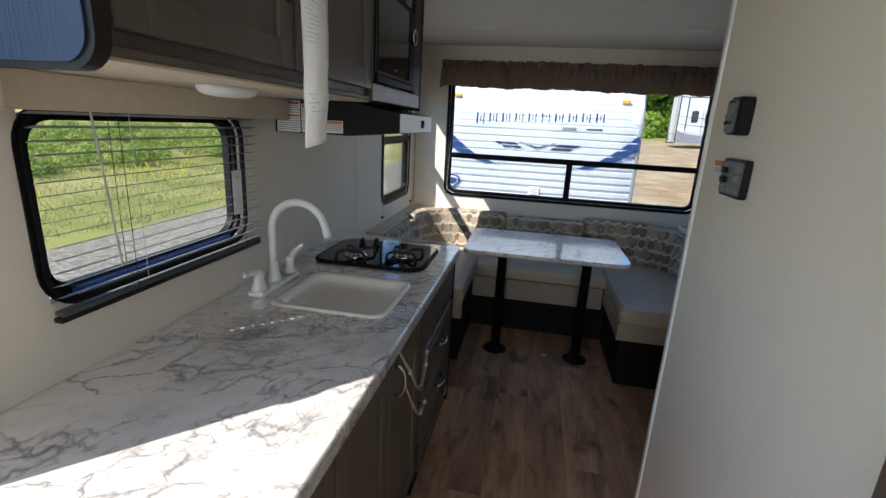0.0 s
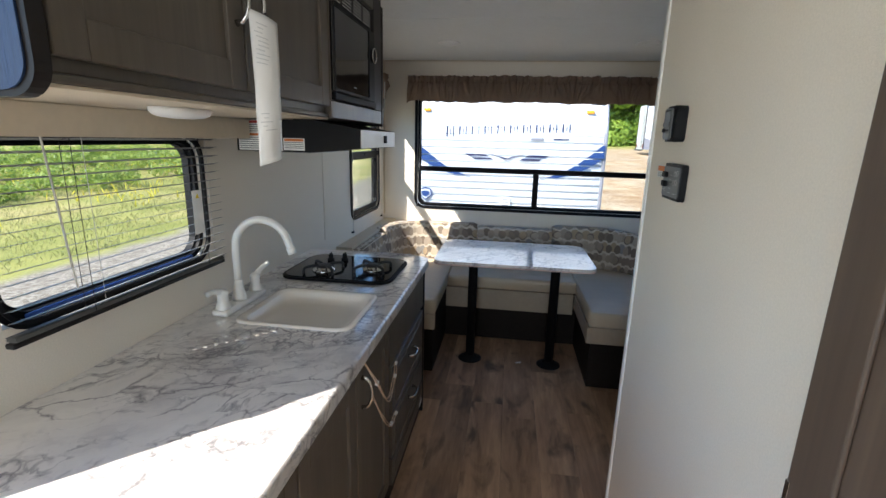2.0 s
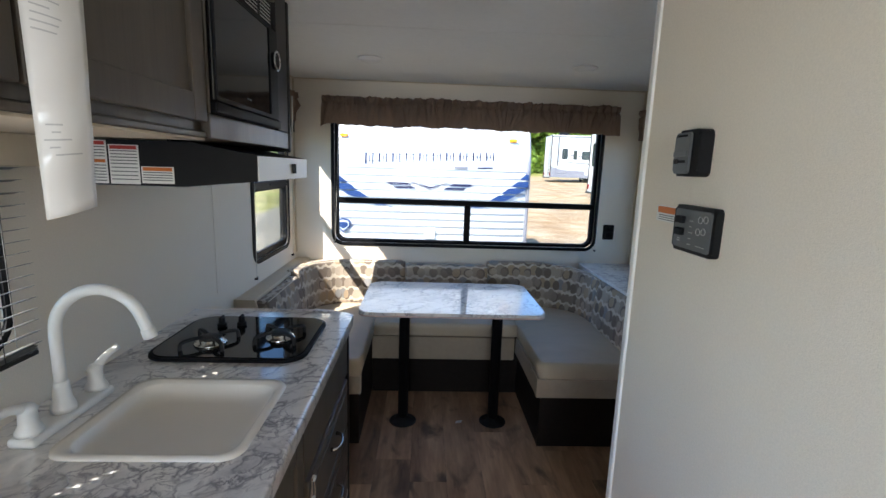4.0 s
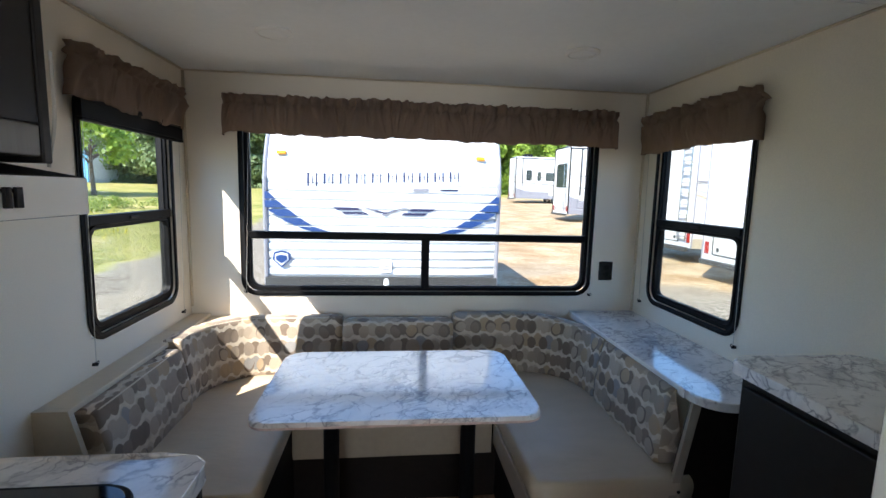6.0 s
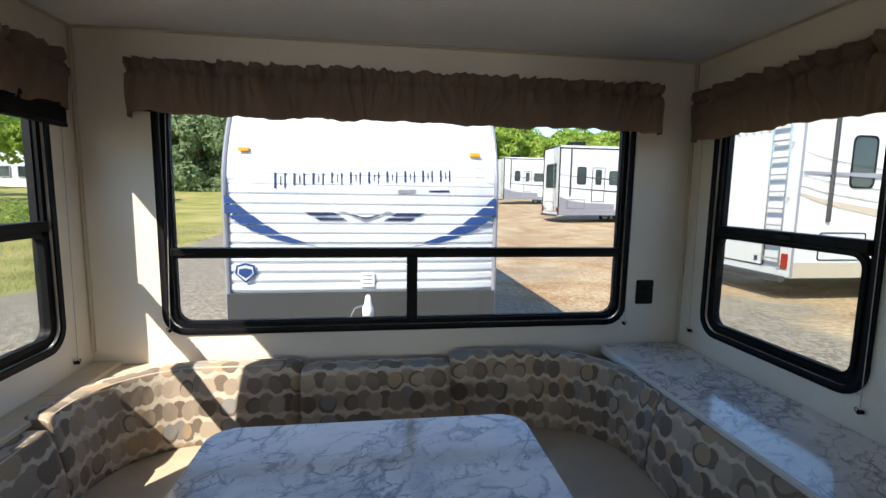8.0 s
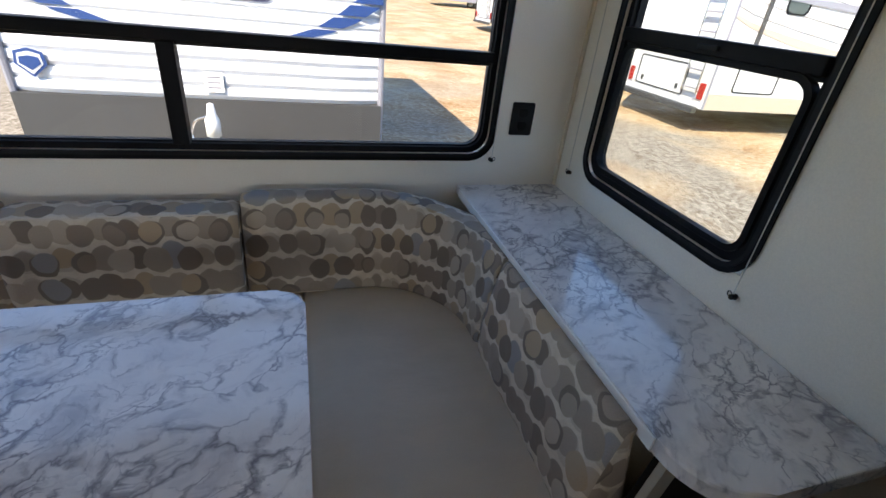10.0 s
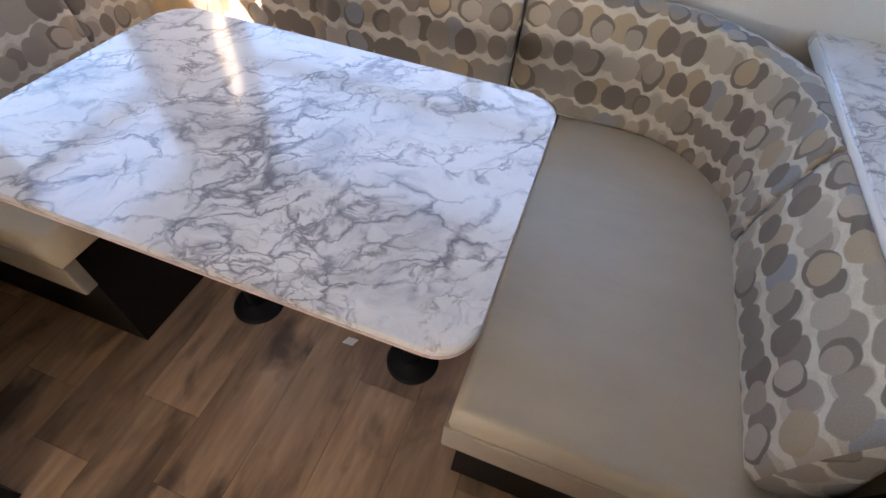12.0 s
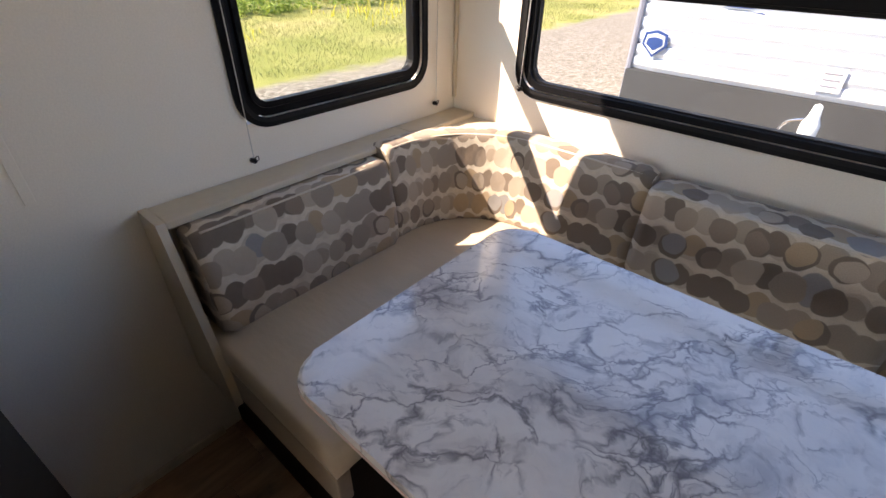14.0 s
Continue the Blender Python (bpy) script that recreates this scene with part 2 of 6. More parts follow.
def wood_material(name, dark, light, rough=0.45, scale=(9, 9, 0.7), piece=0.0, coat=0.0):
    """Grain that runs along the axis with the small scale."""
    mat = bpy.data.materials.new(name)
    mat.use_nodes = True
    nt = mat.node_tree
    n, link = nt.nodes, nt.links.new
    bsdf = n["Principled BSDF"]
    bsdf.inputs["Roughness"].default_value, bsdf.inputs["Coat Weight"].default_value = rough, coat
    coord = n.new("ShaderNodeTexCoord")
    vec = coord.outputs["Object"]
    info = n.new("ShaderNodeObjectInfo")
    if piece:
        shift = n.new("ShaderNodeVectorMath")
        shift.operation = "MULTIPLY_ADD"
        shift.inputs[0].default_value = (7.0, 13.0, 5.0)
        link(info.outputs["Random"], shift.inputs[1]), link(vec, shift.inputs[2])
        vec = shift.outputs[0]
    mapping = n.new("ShaderNodeMapping")
    mapping.inputs["Scale"].default_value = scale
    link(vec, mapping.inputs["Vector"])
    broad = n.new("ShaderNodeTexNoise")
    broad.inputs["Scale"].default_value, broad.inputs["Detail"].default_value, broad.inputs["Distortion"].default_value = 1.0, 6, 1.2
    link(mapping.outputs["Vector"], broad.inputs["Vector"])
    fine = n.new("ShaderNodeTexNoise")
    fine.inputs["Scale"].default_value, fine.inputs["Detail"].default_value = 9.0, 4
    link(mapping.outputs["Vector"], fine.inputs["Vector"])
    both = mix_colour(nt, 0.3, broad.outputs["Color"], fine.outputs["Color"])
    bw = n.new("ShaderNodeRGBToBW")
    link(both, bw.inputs["Color"])
    ramp = ramp_node(nt, [(0.32, dark), (0.5, tuple((a + b) / 2 for a, b in zip(dark, light))), (0.66, light)])
    link(bw.outputs["Val"], ramp.inputs["Fac"])
    colour = ramp.outputs["Color"]
    if piece:
        hsv = n.new("ShaderNodeHueSaturation")
        span = n.new("ShaderNodeMapRange")
        span.inputs["To Min"].default_value, span.inputs["To Max"].default_value = 1 - piece, 1 + piece
        link(info.outputs["Random"], span.inputs["Value"]), link(span.outputs["Result"], hsv.inputs["Value"])
        link(colour, hsv.inputs["Color"])
        colour = hsv.outputs["Color"]
    if piece:
        # knots and worn blotches
        spread_out = n.new("ShaderNodeMapping")
        spread_out.inputs["Scale"].default_value = (9.0, 4.0, 9.0)
        link(vec, spread_out.inputs["Vector"])
        blot = n.new("ShaderNodeTexNoise")
        blot.inputs["Scale"].default_value, blot.inputs["Detail"].default_value, blot.inputs["Distortion"].default_value = 1.0, 7, 0.6
        link(spread_out.outputs["Vector"], blot.inputs["Vector"])
        span = n.new("ShaderNodeMapRange")
        span.inputs["From Min"].default_value, span.inputs["From Max"].default_value, span.inputs["To Max"].default_value = 0.53, 0.70, 0.85
        link(blot.outputs["Fac"], span.inputs["Value"])
        colour = mix_colour(nt, span.outputs["Result"], colour, (0.085, 0.052, 0.032))
    link(colour, bsdf.inputs["Base Color"])
    relief = n.new("ShaderNodeBump")
    relief.inputs["Strength"].default_value, relief.inputs["Distance"].default_value = 0.15, 0.002
    link(fine.outputs["Fac"], relief.inputs["Height"]), link(relief.outputs["Normal"], bsdf.inputs["Normal"])
    return mat


def glass_material():
    mat = bpy.data.materials.new("window_glass")
    mat.use_nodes = True
    nt = mat.node_tree
    n, link = nt.nodes, nt.links.new
    n.remove(n["Principled BSDF"])
    clear, gloss, mix, fres = n.new("ShaderNodeBsdfTransparent"), n.new("ShaderNodeBsdfGlossy"), n.new("ShaderNodeMixShader"), n.new("ShaderNodeLayerWeight")
    power, span = n.new("ShaderNodeMath"), n.new("ShaderNodeMapRange")
    power.operation, power.inputs[1].default_value = "POWER", 5.0
    span.inputs["To Min"].default_value, span.inputs["To Max"].default_value = 0.008, 0.6
    clear.inputs["Color"].default_value = (0.93, 0.95, 0.94, 1)
    gloss.inputs["Roughness"].default_value = 0.02
    fres.inputs["Blend"].default_value = 0.5
    link(fres.outputs["Facing"], power.inputs[0]), link(power.outputs[0], span.inputs["Value"])
    link(span.outputs["Result"], mix.inputs["Fac"]), link(clear.outputs[0], mix.inputs[1]), link(gloss.outputs[0], mix.inputs[2])
    link(mix.outputs[0], n["Material Output"].inputs["Surface"])
    return mat


def ground_material():
    """Mown and rough grass left of the lane, gravel lane, straw-strewn dirt lot, lawn far off."""
    mat = bpy.data.materials.new("ground_cover")
    mat.use_nodes = True
    nt = mat.node_tree
    n, link = nt.nodes, nt.links.new
    bsdf = n["Principled BSDF"]
    bsdf.inputs["Roughness"].default_value, bsdf.inputs["Specular IOR Level"].default_value = 0.95, 0.1
    coord = n.new("ShaderNodeTexCoord")

    def noise_at(scale, detail=5):
        tex = n.new("ShaderNodeTexNoise")
        tex.inputs["Scale"].default_value, tex.inputs["Detail"].default_value = scale, detail
        link(coord.outputs["Object"], tex.inputs["Vector"])
        return tex.outputs["Fac"]

    def calc(op, a, b):
        m = n.new("ShaderNodeMath")
        m.operation = op
        for i, v in enumerate((a, b)):
            if isinstance(v, (int, float)):
                m.inputs[i].default_value = v
            else:
                link(v, m.inputs[i])
        return m.outputs[0]

    def step(value, lo, hi):
        span = n.new("ShaderNodeMapRange")
        span.inputs["From Min"].default_value, span.inputs["From Max"].default_value = lo, hi
        link(value, span.inputs["Value"])
        return span.outputs["Result"]

    xyz = n.new("ShaderNodeSeparateXYZ")
    link(coord.outputs["Object"], xyz.inputs["Vector"])
    stones = n.new("ShaderNodeTexVoronoi")
    stones.inputs["Scale"].default_value = 22.0
    link(coord.outputs["Object"], stones.inputs["Vector"])
    bw = n.new("ShaderNodeRGBToBW")
    link(stones.outputs["Color"], bw.inputs["Color"])
    gravel_ramp = ramp_node(nt, [(0.12, (0.15, 0.124, 0.092)), (0.5, (0.225, 0.19, 0.148)), (0.88, (0.33, 0.29, 0.235))])
    link(bw.outputs["Val"], gravel_ramp.inputs["Fac"])
    patch = noise_at(0.35)
    dirt_ramp = ramp_node(nt, [(0.38, (0.25, 0.14, 0.066)), (0.49, (0.36, 0.25, 0.145)), (0.60, (0.47, 0.385, 0.26))])
    link(calc("ADD", calc("MULTIPLY", noise_at(0.9, 5), 0.42), calc("MULTIPLY", noise_at(13.0, 9), 0.58)), dirt_ramp.inputs["Fac"])
    lot = mix_colour(nt, step(patch, 0.40, 0.56), gravel_ramp.outputs["Color"], dirt_ramp.outputs["Color"])
    # more straw further back in the lot
    lot = mix_colour(nt, calc("MULTIPLY", step(xyz.outputs["Y"], 10.0, 16.0), 0.75), lot, dirt_ramp.outputs["Color"])
    lane = mix_colour(nt, step(calc("ADD", xyz.outputs["X"], calc("MULTIPLY", noise_at(0.5), 1.5)), 0.2, 1.2), gravel_ramp.outputs["Color"], lot)
    grass_ramp = ramp_node(nt, [(0.30, (0.12, 0.145, 0.03)), (0.5, (0.28, 0.265, 0.08)), (0.68, (0.42, 0.33, 0.15))])
    link(calc("ADD", calc("MULTIPLY", noise_at(0.45, 4), 0.7), calc("MULTIPLY", noise_at(30.0, 4), 0.32)), grass_ramp.inputs["Fac"])
    edge = calc("ADD", xyz.outputs["X"], calc("MULTIPLY", calc("SUBTRACT", noise_at(1.3), 0.5), 1.1))
    left_grass = step(edge, -5.55, -5.95)
    far_grass = step(calc("ADD", xyz.outputs["Y"], calc("MULTIPLY", noise_at(0.2), 8.0)), 58.0, 64.0)
    both = calc("MAXIMUM", left_grass, far_grass)
    link(mix_colour(nt, both, lane, grass_ramp.outputs["Color"]), bsdf.inputs["Base Color"])
    relief = n.new("ShaderNodeBump")
    relief.inputs["Strength"].default_value, relief.inputs["Distance"].default_value = 0.5, 0.02
    link(stones.outputs["Distance"], relief.inputs["Height"]), link(relief.outputs["Normal"], bsdf.inputs["Normal"])
    return mat


def leaf_material(name, dark, light):
    mat = bpy.data.materials.new(name)
    mat.use_nodes = True
    nt = mat.node_tree
    n, link = nt.nodes, nt.links.new
    bsdf = n["Principled BSDF"]
    bsdf.inputs["Roughness"].default_value = 0.6
    geo = n.new("ShaderNodeNewGeometry")
    ramp = ramp_node(nt, [(0.0, dark), (1.0, light)])
    link(geo.outputs["Random Per Island"], ramp.inputs["Fac"])
    link(ramp.outputs["Color"], bsdf.inputs["Base Color"])
    thin = n.new("ShaderNodeBsdfTranslucent")
    link(ramp.outputs["Color"], thin.inputs["Color"])
    mix = n.new("ShaderNodeMixShader")
    mix.inputs["Fac"].default_value = 0.5
    link(bsdf.outputs[0], mix.inputs[1]), link(thin.outputs[0], mix.inputs[2])
    link(mix.outputs[0], n["Material Output"].inputs["Surface"])
    return mat


def thin_cloth(mat, colour, share):
    """Lets some light through a cloth."""
    n, link = mat.node_tree.nodes, mat.node_tree.links.new
    thin, mix = n.new("ShaderNodeBsdfTranslucent"), n.new("ShaderNodeMixShader")
    thin.inputs["Color"].default_value = (*colour, 1)
    mix.inputs["Fac"].default_value = share
    link(n["Principled BSDF"].outputs[0], mix.inputs[1]), link(thin.outputs[0], mix.inputs[2])
    link(mix.outputs[0], n["Material Output"].inputs["Surface"])
    return mat


WALL = material("wall_vinyl", (0.79, 0.72, 0.615), 0.7, grain=0.05, grain_scale=260, stain=0.03, stain_scale=1.5, bump=0.25, bump_scale=500)
CEIL = material("ceiling_panel", (0.80, 0.80, 0.78), 0.75, grain=0.02, stain=0.02, bump=0.2, bump_scale=300)
TRIM = material("cream_trim", (0.62, 0.53, 0.40), 0.55, grain=0.04, stain=0.05, bump=0.1)
CABINET = wood_material("dark_espresso_wood", (0.074, 0.060, 0.044), (0.124, 0.101, 0.076), 0.46, (14, 14, 0.9), coat=0.2)
CABINET_SIDE = material("black_edge_panel", (0.016, 0.013, 0.012), 0.45, grain=0.1, spec=0.25)
BASE_DARK = material("dark_bench_panel", (0.015, 0.011, 0.009), 0.55, grain=0.15, stain=0.1, spec=0.15)
BATH_DOOR = wood_material("brown_door_wood", (0.070, 0.048, 0.036), (0.15, 0.105, 0.076), 0.5, (9, 9, 0.5))
PLANK = wood_material("plank_floor", (0.17, 0.090, 0.050), (0.59, 0.375, 0.225), 0.50, (7, 0.9, 7), piece=0.24)
MARBLE = marble_material()
FABRIC = fabric_material()
VALANCE = thin_cloth(material("brown_valance_cloth", (0.27, 0.195, 0.150), 0.95, grain=0.14, grain_scale=300, stain=0.10, bump=0.3, bump_scale=600, spec=0.15), (0.42, 0.28, 0.19), 0.30)
VINYL = material("tan_seat_vinyl", (0.55, 0.46, 0.34), 0.42, grain=0.04, grain_scale=300, stain=0.06, stain_scale=6, bump=0.35, bump_scale=22, stretch=(1, 2.2, 1))
PINK_EDGE = material("worn_laminate_edge", (0.55, 0.40, 0.35), 0.5, grain=0.25, grain_scale=60, stain=0.15, stain_scale=14)
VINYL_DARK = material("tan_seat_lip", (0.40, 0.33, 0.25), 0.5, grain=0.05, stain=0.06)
BLACK = material("black_frame_paint", (0.007, 0.007, 0.008), 0.5, grain=0.1, spec=0.09)
BLACK_MATT = material("black_plastic", (0.011, 0.011, 0.012), 0.55, grain=0.08, spec=0.16)
BLACK_GLASS = material("black_glass", (0.008, 0.008, 0.009), 0.06, stain=0.05)
WHITE_PLASTIC = material("white_plastic", (0.78, 0.77, 0.74), 0.3, stain=0.02)
WHITE_SINK = material("white_sink", (0.80, 0.745, 0.66), 0.24, stain=0.03)
GREY_PLASTIC = material("grey_plastic", (0.095, 0.10, 0.105), 0.45, stain=0.05)
SILVER = material("brushed_steel", (0.62, 0.61, 0.59), 0.25, metal=1.0, grain=0.06)
CAST_IRON = material("black_cast_iron", (0.016, 0.016, 0.017), 0.55, grain=0.2, bump=0.3)
PAPER = material("white_paper", (0.80, 0.79, 0.76), 0.6, stain=0.03)
PAPER_SHEET = material("glossy_paper_in_sleeve", (0.74, 0.73, 0.70), 0.16, stain=0.04, bump=0.5, bump_scale=18)
INK = material("dark_ink", (0.06, 0.06, 0.07), 0.7)
RED_INK = material("red_ink", (0.45, 0.05, 0.04), 0.6)
ORANGE_INK = material("orange_ink", (0.62, 0.17, 0.03), 0.6)
YELLOW_INK = material("yellow_ink", (0.75, 0.55, 0.03), 0.6)
BLUE_FILM = material("blue_protective_film", (0.013, 0.036, 0.100), 0.45, grain=0.12, grain_scale=12, stretch=(8, 1, 0.4), bump=0.3, bump_scale=30)
GLASS = glass_material()
SLAT = material("grey_slat_enamel", (0.15, 0.15, 0.145), 0.5, grain=0.05, spec=0.2)
BLUE_SLAT = material("blue_window_track", (0.025, 0.085, 0.36), 0.35)
CORD = material("white_cord", (0.5, 0.48, 0.44), 0.8)
WIRE = material("tan_wire", (0.5, 0.36, 0.25), 0.5)
LENS = material("lamp_lens", (0.80, 0.80, 0.78), 0.35)
SIDING = material("white_siding", (0.55, 0.565, 0.595), 0.35, stain=0.03, stain_scale=1.2)
FIBREGLASS = material("white_fibreglass", (0.56, 0.56, 0.555), 0.3, stain=0.03, stain_scale=0.8)
ROOF = material("grey_roof", (0.45, 0.45, 0.44), 0.7, stain=0.1)
SKIRT = material("charcoal_skirt", (0.040, 0.040, 0.040), 0.6, stain=0.08)
NAVY = material("navy_decal", (0.018, 0.022, 0.07), 0.35)
BLUE_DECAL = material("blue_decal", (0.013, 0.045, 0.165), 0.4, stain=0.05)
GREY_DECAL = material("grey_decal", (0.22, 0.22, 0.25), 0.4)
AMBER = material("amber_lens", (0.85, 0.33, 0.02), 0.25)
RED_LENS = material("red_lens", (0.28, 0.018, 0.016), 0.25)
TINTED = material("tinted_window", (0.035, 0.045, 0.045), 0.1, stain=0.1)
RUBBER = material("tyre_rubber", (0.02, 0.02, 0.02), 0.8)
TAN_DECAL = material("tan_decal", (0.42, 0.36, 0.28), 0.4)
GROUND = ground_material()
BARK = material("bark", (0.13, 0.095, 0.065), 0.9, grain=0.3, grain_scale=8, bump=0.8, bump_scale=12)
LEAF = leaf_material("leaves", (0.14, 0.20, 0.085), (0.33, 0.42, 0.20))
LEAF_LIGHT = leaf_material("sunny_leaves", (0.17, 0.27, 0.035), (0.43, 0.56, 0.10))
GRASS = leaf_material("grass_blades", (0.12, 0.15, 0.035), (0.43, 0.37, 0.17))
WEED = leaf_material("weed_leaves", (0.14, 0.215, 0.035), (0.40, 0.46, 0.10))
FLOWER = leaf_material("yellow_flowers", (0.65, 0.52, 0.04), (0.80, 0.68, 0.10))
HOUSE_WHITE = material("white_cladding", (0.70, 0.71, 0.72), 0.6, stain=0.04)
HOUSE_BLUE = material("blue_cladding", (0.12, 0.38, 0.62), 0.5, stain=0.05)
HOUSE_GREY = material("grey_cladding", (0.30, 0.31, 0.32), 0.6, stain=0.08)


# ---- mesh helpers ----
def part(name, bm, mat, parent=None, label="", smooth=False):
    """Links a bmesh as one mesh object under a thing or a part."""
    mesh = bpy.data.meshes.new(name)
    bmesh.ops.recalc_face_normals(bm, faces=bm.faces)
    bm.to_mesh(mesh)
    bm.free()
    mesh.materials.append(mat)
    if smooth:
        mesh.polygons.foreach_set("use_smooth", [True] * len(mesh.polygons))
    ob = new(name, mesh)
    if parent is not None:
        ob.parent = parent
        ob.matrix_parent_inverse = Matrix.Translation(-parent.location) if parent.parent is None else Matrix.Identity(4)
    if label:
        ob["label"] = label
    return ob


def thing(name, base, label, category, group="", kind=""):
    """An Empty at its base that parents the parts of one thing; parts are built in world places under it."""
    ob = tagged(new(name), label, category, group, kind)
    ob.location = base
    return ob


def alone(name, bm, mat, label, category, group="", kind="", smooth=False):
    """A thing that is one mesh."""
    return tagged(part(name, bm, mat, None, "", smooth), label, category, group, kind)


def box(x0, x1, y0, y1, z0, z1, bevel=0.0, seg=2):
    bm = bmesh.new()
    bmesh.ops.create_cube(bm, size=1.0)
    for v in bm.verts:
        v.co = Vector(((x0 + x1) / 2 + v.co.x * (x1 - x0), (y0 + y1) / 2 + v.co.y * (y1 - y0), (z0 + z1) / 2 + v.co.z * (z1 - z0)))
    if bevel:
        bmesh.ops.bevel(bm, geom=bm.edges[:], offset=bevel, segments=seg, profile=0.5, affect="EDGES")
    return bm


def merge(*bms):
    out = bmesh.new()
    for b in bms:
        mesh = bpy.data.meshes.new("tmp")
        b.to_mesh(mesh)
        b.free()
        out.from_mesh(mesh)
        bpy.data.meshes.remove(mesh)
    return out


def outline(w, h, r, seg=6):
    """A rounded rectangle round the origin, counter-clockwise."""
    pts = []
    for cx, cy, a0 in ((w / 2 - r, h / 2 - r, 0), (-w / 2 + r, h / 2 - r, 90), (-w / 2 + r, -h / 2 + r, 180), (w / 2 - r, -h / 2 + r, 270)):
        for k in range(seg + 1):
            a = radians(a0 + 90 * k / seg)
            pts.append((cx + r * math.cos(a), cy + r * math.sin(a)))
    return pts


def prism(pts, lo, hi, place, bevel=0.0):
    """Extrudes a closed outline of (u, v) from depth lo to hi; place(u, v, d) gives the world point."""
    bm = bmesh.new()
    a = [bm.verts.new(place(u, v, lo)) for u, v in pts]
    b = [bm.verts.new(place(u, v, hi)) for u, v in pts]
    bm.faces.new(a), bm.faces.new(b[::-1])
    for i in range(len(pts)):
        j = (i + 1) % len(pts)
        bm.faces.new((a[i], b[i], b[j], a[j]))
    if bevel:
        rim = [e for e in bm.edges if len({v in b for v in e.verts}) == 1 and (e.verts[0] in b) ]
        bmesh.ops.bevel(bm, geom=rim, offset=bevel, segments=2, profile=0.5, affect="EDGES")
    return bm


def ring(outer, inner, lo, hi, place):
    """A frame between two outlines with the same number of points."""
    bm = bmesh.new()
    rows = [[bm.verts.new(place(u, v, d)) for u, v in pts] for pts, d in ((outer, lo), (outer, hi), (inner, hi), (inner, lo))]
    m = len(outer)
    for k in range(4):
        p, q = rows[k], rows[(k + 1) % 4]
        for i in range(m):
            j = (i + 1) % m
            bm.faces.new((p[i], p[j], q[j], q[i]))
    return bm


def tube(points, radius, seg=10, closed_ends=True):
    """A round tube along points; radius: one number or one for each point."""
    pts = [Vector(p) for p in points]
    rad = [radius] * len(pts) if isinstance(radius, (int, float)) else radius
    bm = bmesh.new()
    rows, side = [], None
    for i, p in enumerate(pts):
        ahead = (pts[min(i + 1, len(pts) - 1)] - pts[max(i - 1, 0)]).normalized()
        if side is None:
            side = ahead.orthogonal().normalized()
        side = (side - ahead * side.dot(ahead)).normalized()
        up = ahead.cross(side)
        rows.append([bm.verts.new(p + rad[i] * (math.cos(a) * side + math.sin(a) * up)) for a in (2 * math.pi * k / seg for k in range(seg))])
    for p, q in zip(rows, rows[1:]):
        for i in range(seg):
            j = (i + 1) % seg
            bm.faces.new((p[i], p[j], q[j], q[i]))
    if closed_ends:
        bm.faces.new(rows[0]), bm.faces.new(rows[-1][::-1])
    return bm


def lathe(profile, centre, seg=24, axis="z"):
    """Turns a profile of (radius, height) round an upright axis."""
    bm = bmesh.new()
    rows = []
    for r, h in profile:
        rows.append([bm.verts.new((centre[0] + r * math.cos(2 * math.pi * k / seg), centre[1] + r * math.sin(2 * math.pi * k / seg), centre[2] + h)) for k in range(seg)])
    for p, q in zip(rows, rows[1:]):
        for i in range(seg):
            j = (i + 1) % seg
            bm.faces.new((p[i], p[j], q[j], q[i]))
    bm.faces.new(rows[0]), bm.faces.new(rows[-1][::-1])
    return bm


def smooth_path(points, steps=8):
    """A Catmull-Rom path through the points."""
    pts = [Vector(p) for p in points]
    pts = [2 * pts[0] - pts[1]] + pts + [2 * pts[-1] - pts[-2]]
    out = []
    for i in range(1, len(pts) - 2):
        a, b, c, d = pts[i - 1:i + 3]
        for k in range(steps):
            t = k / steps
            out.append(0.5 * (2 * b + (c - a) * t + (2 * a - 5 * b + 4 * c - d) * t * t + (3 * b - a - 3 * c + d) * t ** 3))
    return out + [pts[-2]]


def wall(us, vs, holes, lo, hi, place):
    """A slab over the grid us x vs with rectangular holes (u0, u1, v0, v1) through it."""
    us = sorted(set(us) | {h[i] for h in holes for i in (0, 1)})
    vs = sorted(set(vs) | {h[i] for h in holes for i in (2, 3)})
    bm = bmesh.new()
    verts = {}

    def vert(i, j, d):
        if (i, j, d) not in verts:
            verts[i, j, d] = bm.verts.new(place(us[i], vs[j], (lo, hi)[d]))
        return verts[i, j, d]

    def solid(i, j):
        if not (0 <= i < len(us) - 1 and 0 <= j < len(vs) - 1):
            return False
        u, v = (us[i] + us[i + 1]) / 2, (vs[j] + vs[j + 1]) / 2
        return not any(h[0] < u < h[1] and h[2] < v < h[3] for h in holes)

    for i in range(len(us) - 1):
        for j in range(len(vs) - 1):
            if not solid(i, j):
                continue
            for d in (0, 1):
                bm.faces.new([vert(*c, d) for c in ((i, j), (i + 1, j), (i + 1, j + 1), (i, j + 1))])
            for di, dj, e in ((-1, 0, ((i, j), (i, j + 1))), (1, 0, ((i + 1, j), (i + 1, j + 1))), (0, -1, ((i, j), (i + 1, j))), (0, 1, ((i, j + 1), (i + 1, j + 1)))):
                if not solid(i + di, j + dj):
                    (a, b) = e
                    bm.faces.new((vert(*a, 0), vert(*b, 0), vert(*b, 1), vert(*a, 1)))
    return bm


def at_left(u, v, d):
    return (d, u, v)


def at_rear(u, v, d):
    return (u, 4.70 - d, v)


def at_right(u, v, d):
    return (2.39 - d, u, v)


def at_front(u, v, d):
    return (u, -1.30 + d, v)


def flat(u, v, d):
    return (u, v, d)


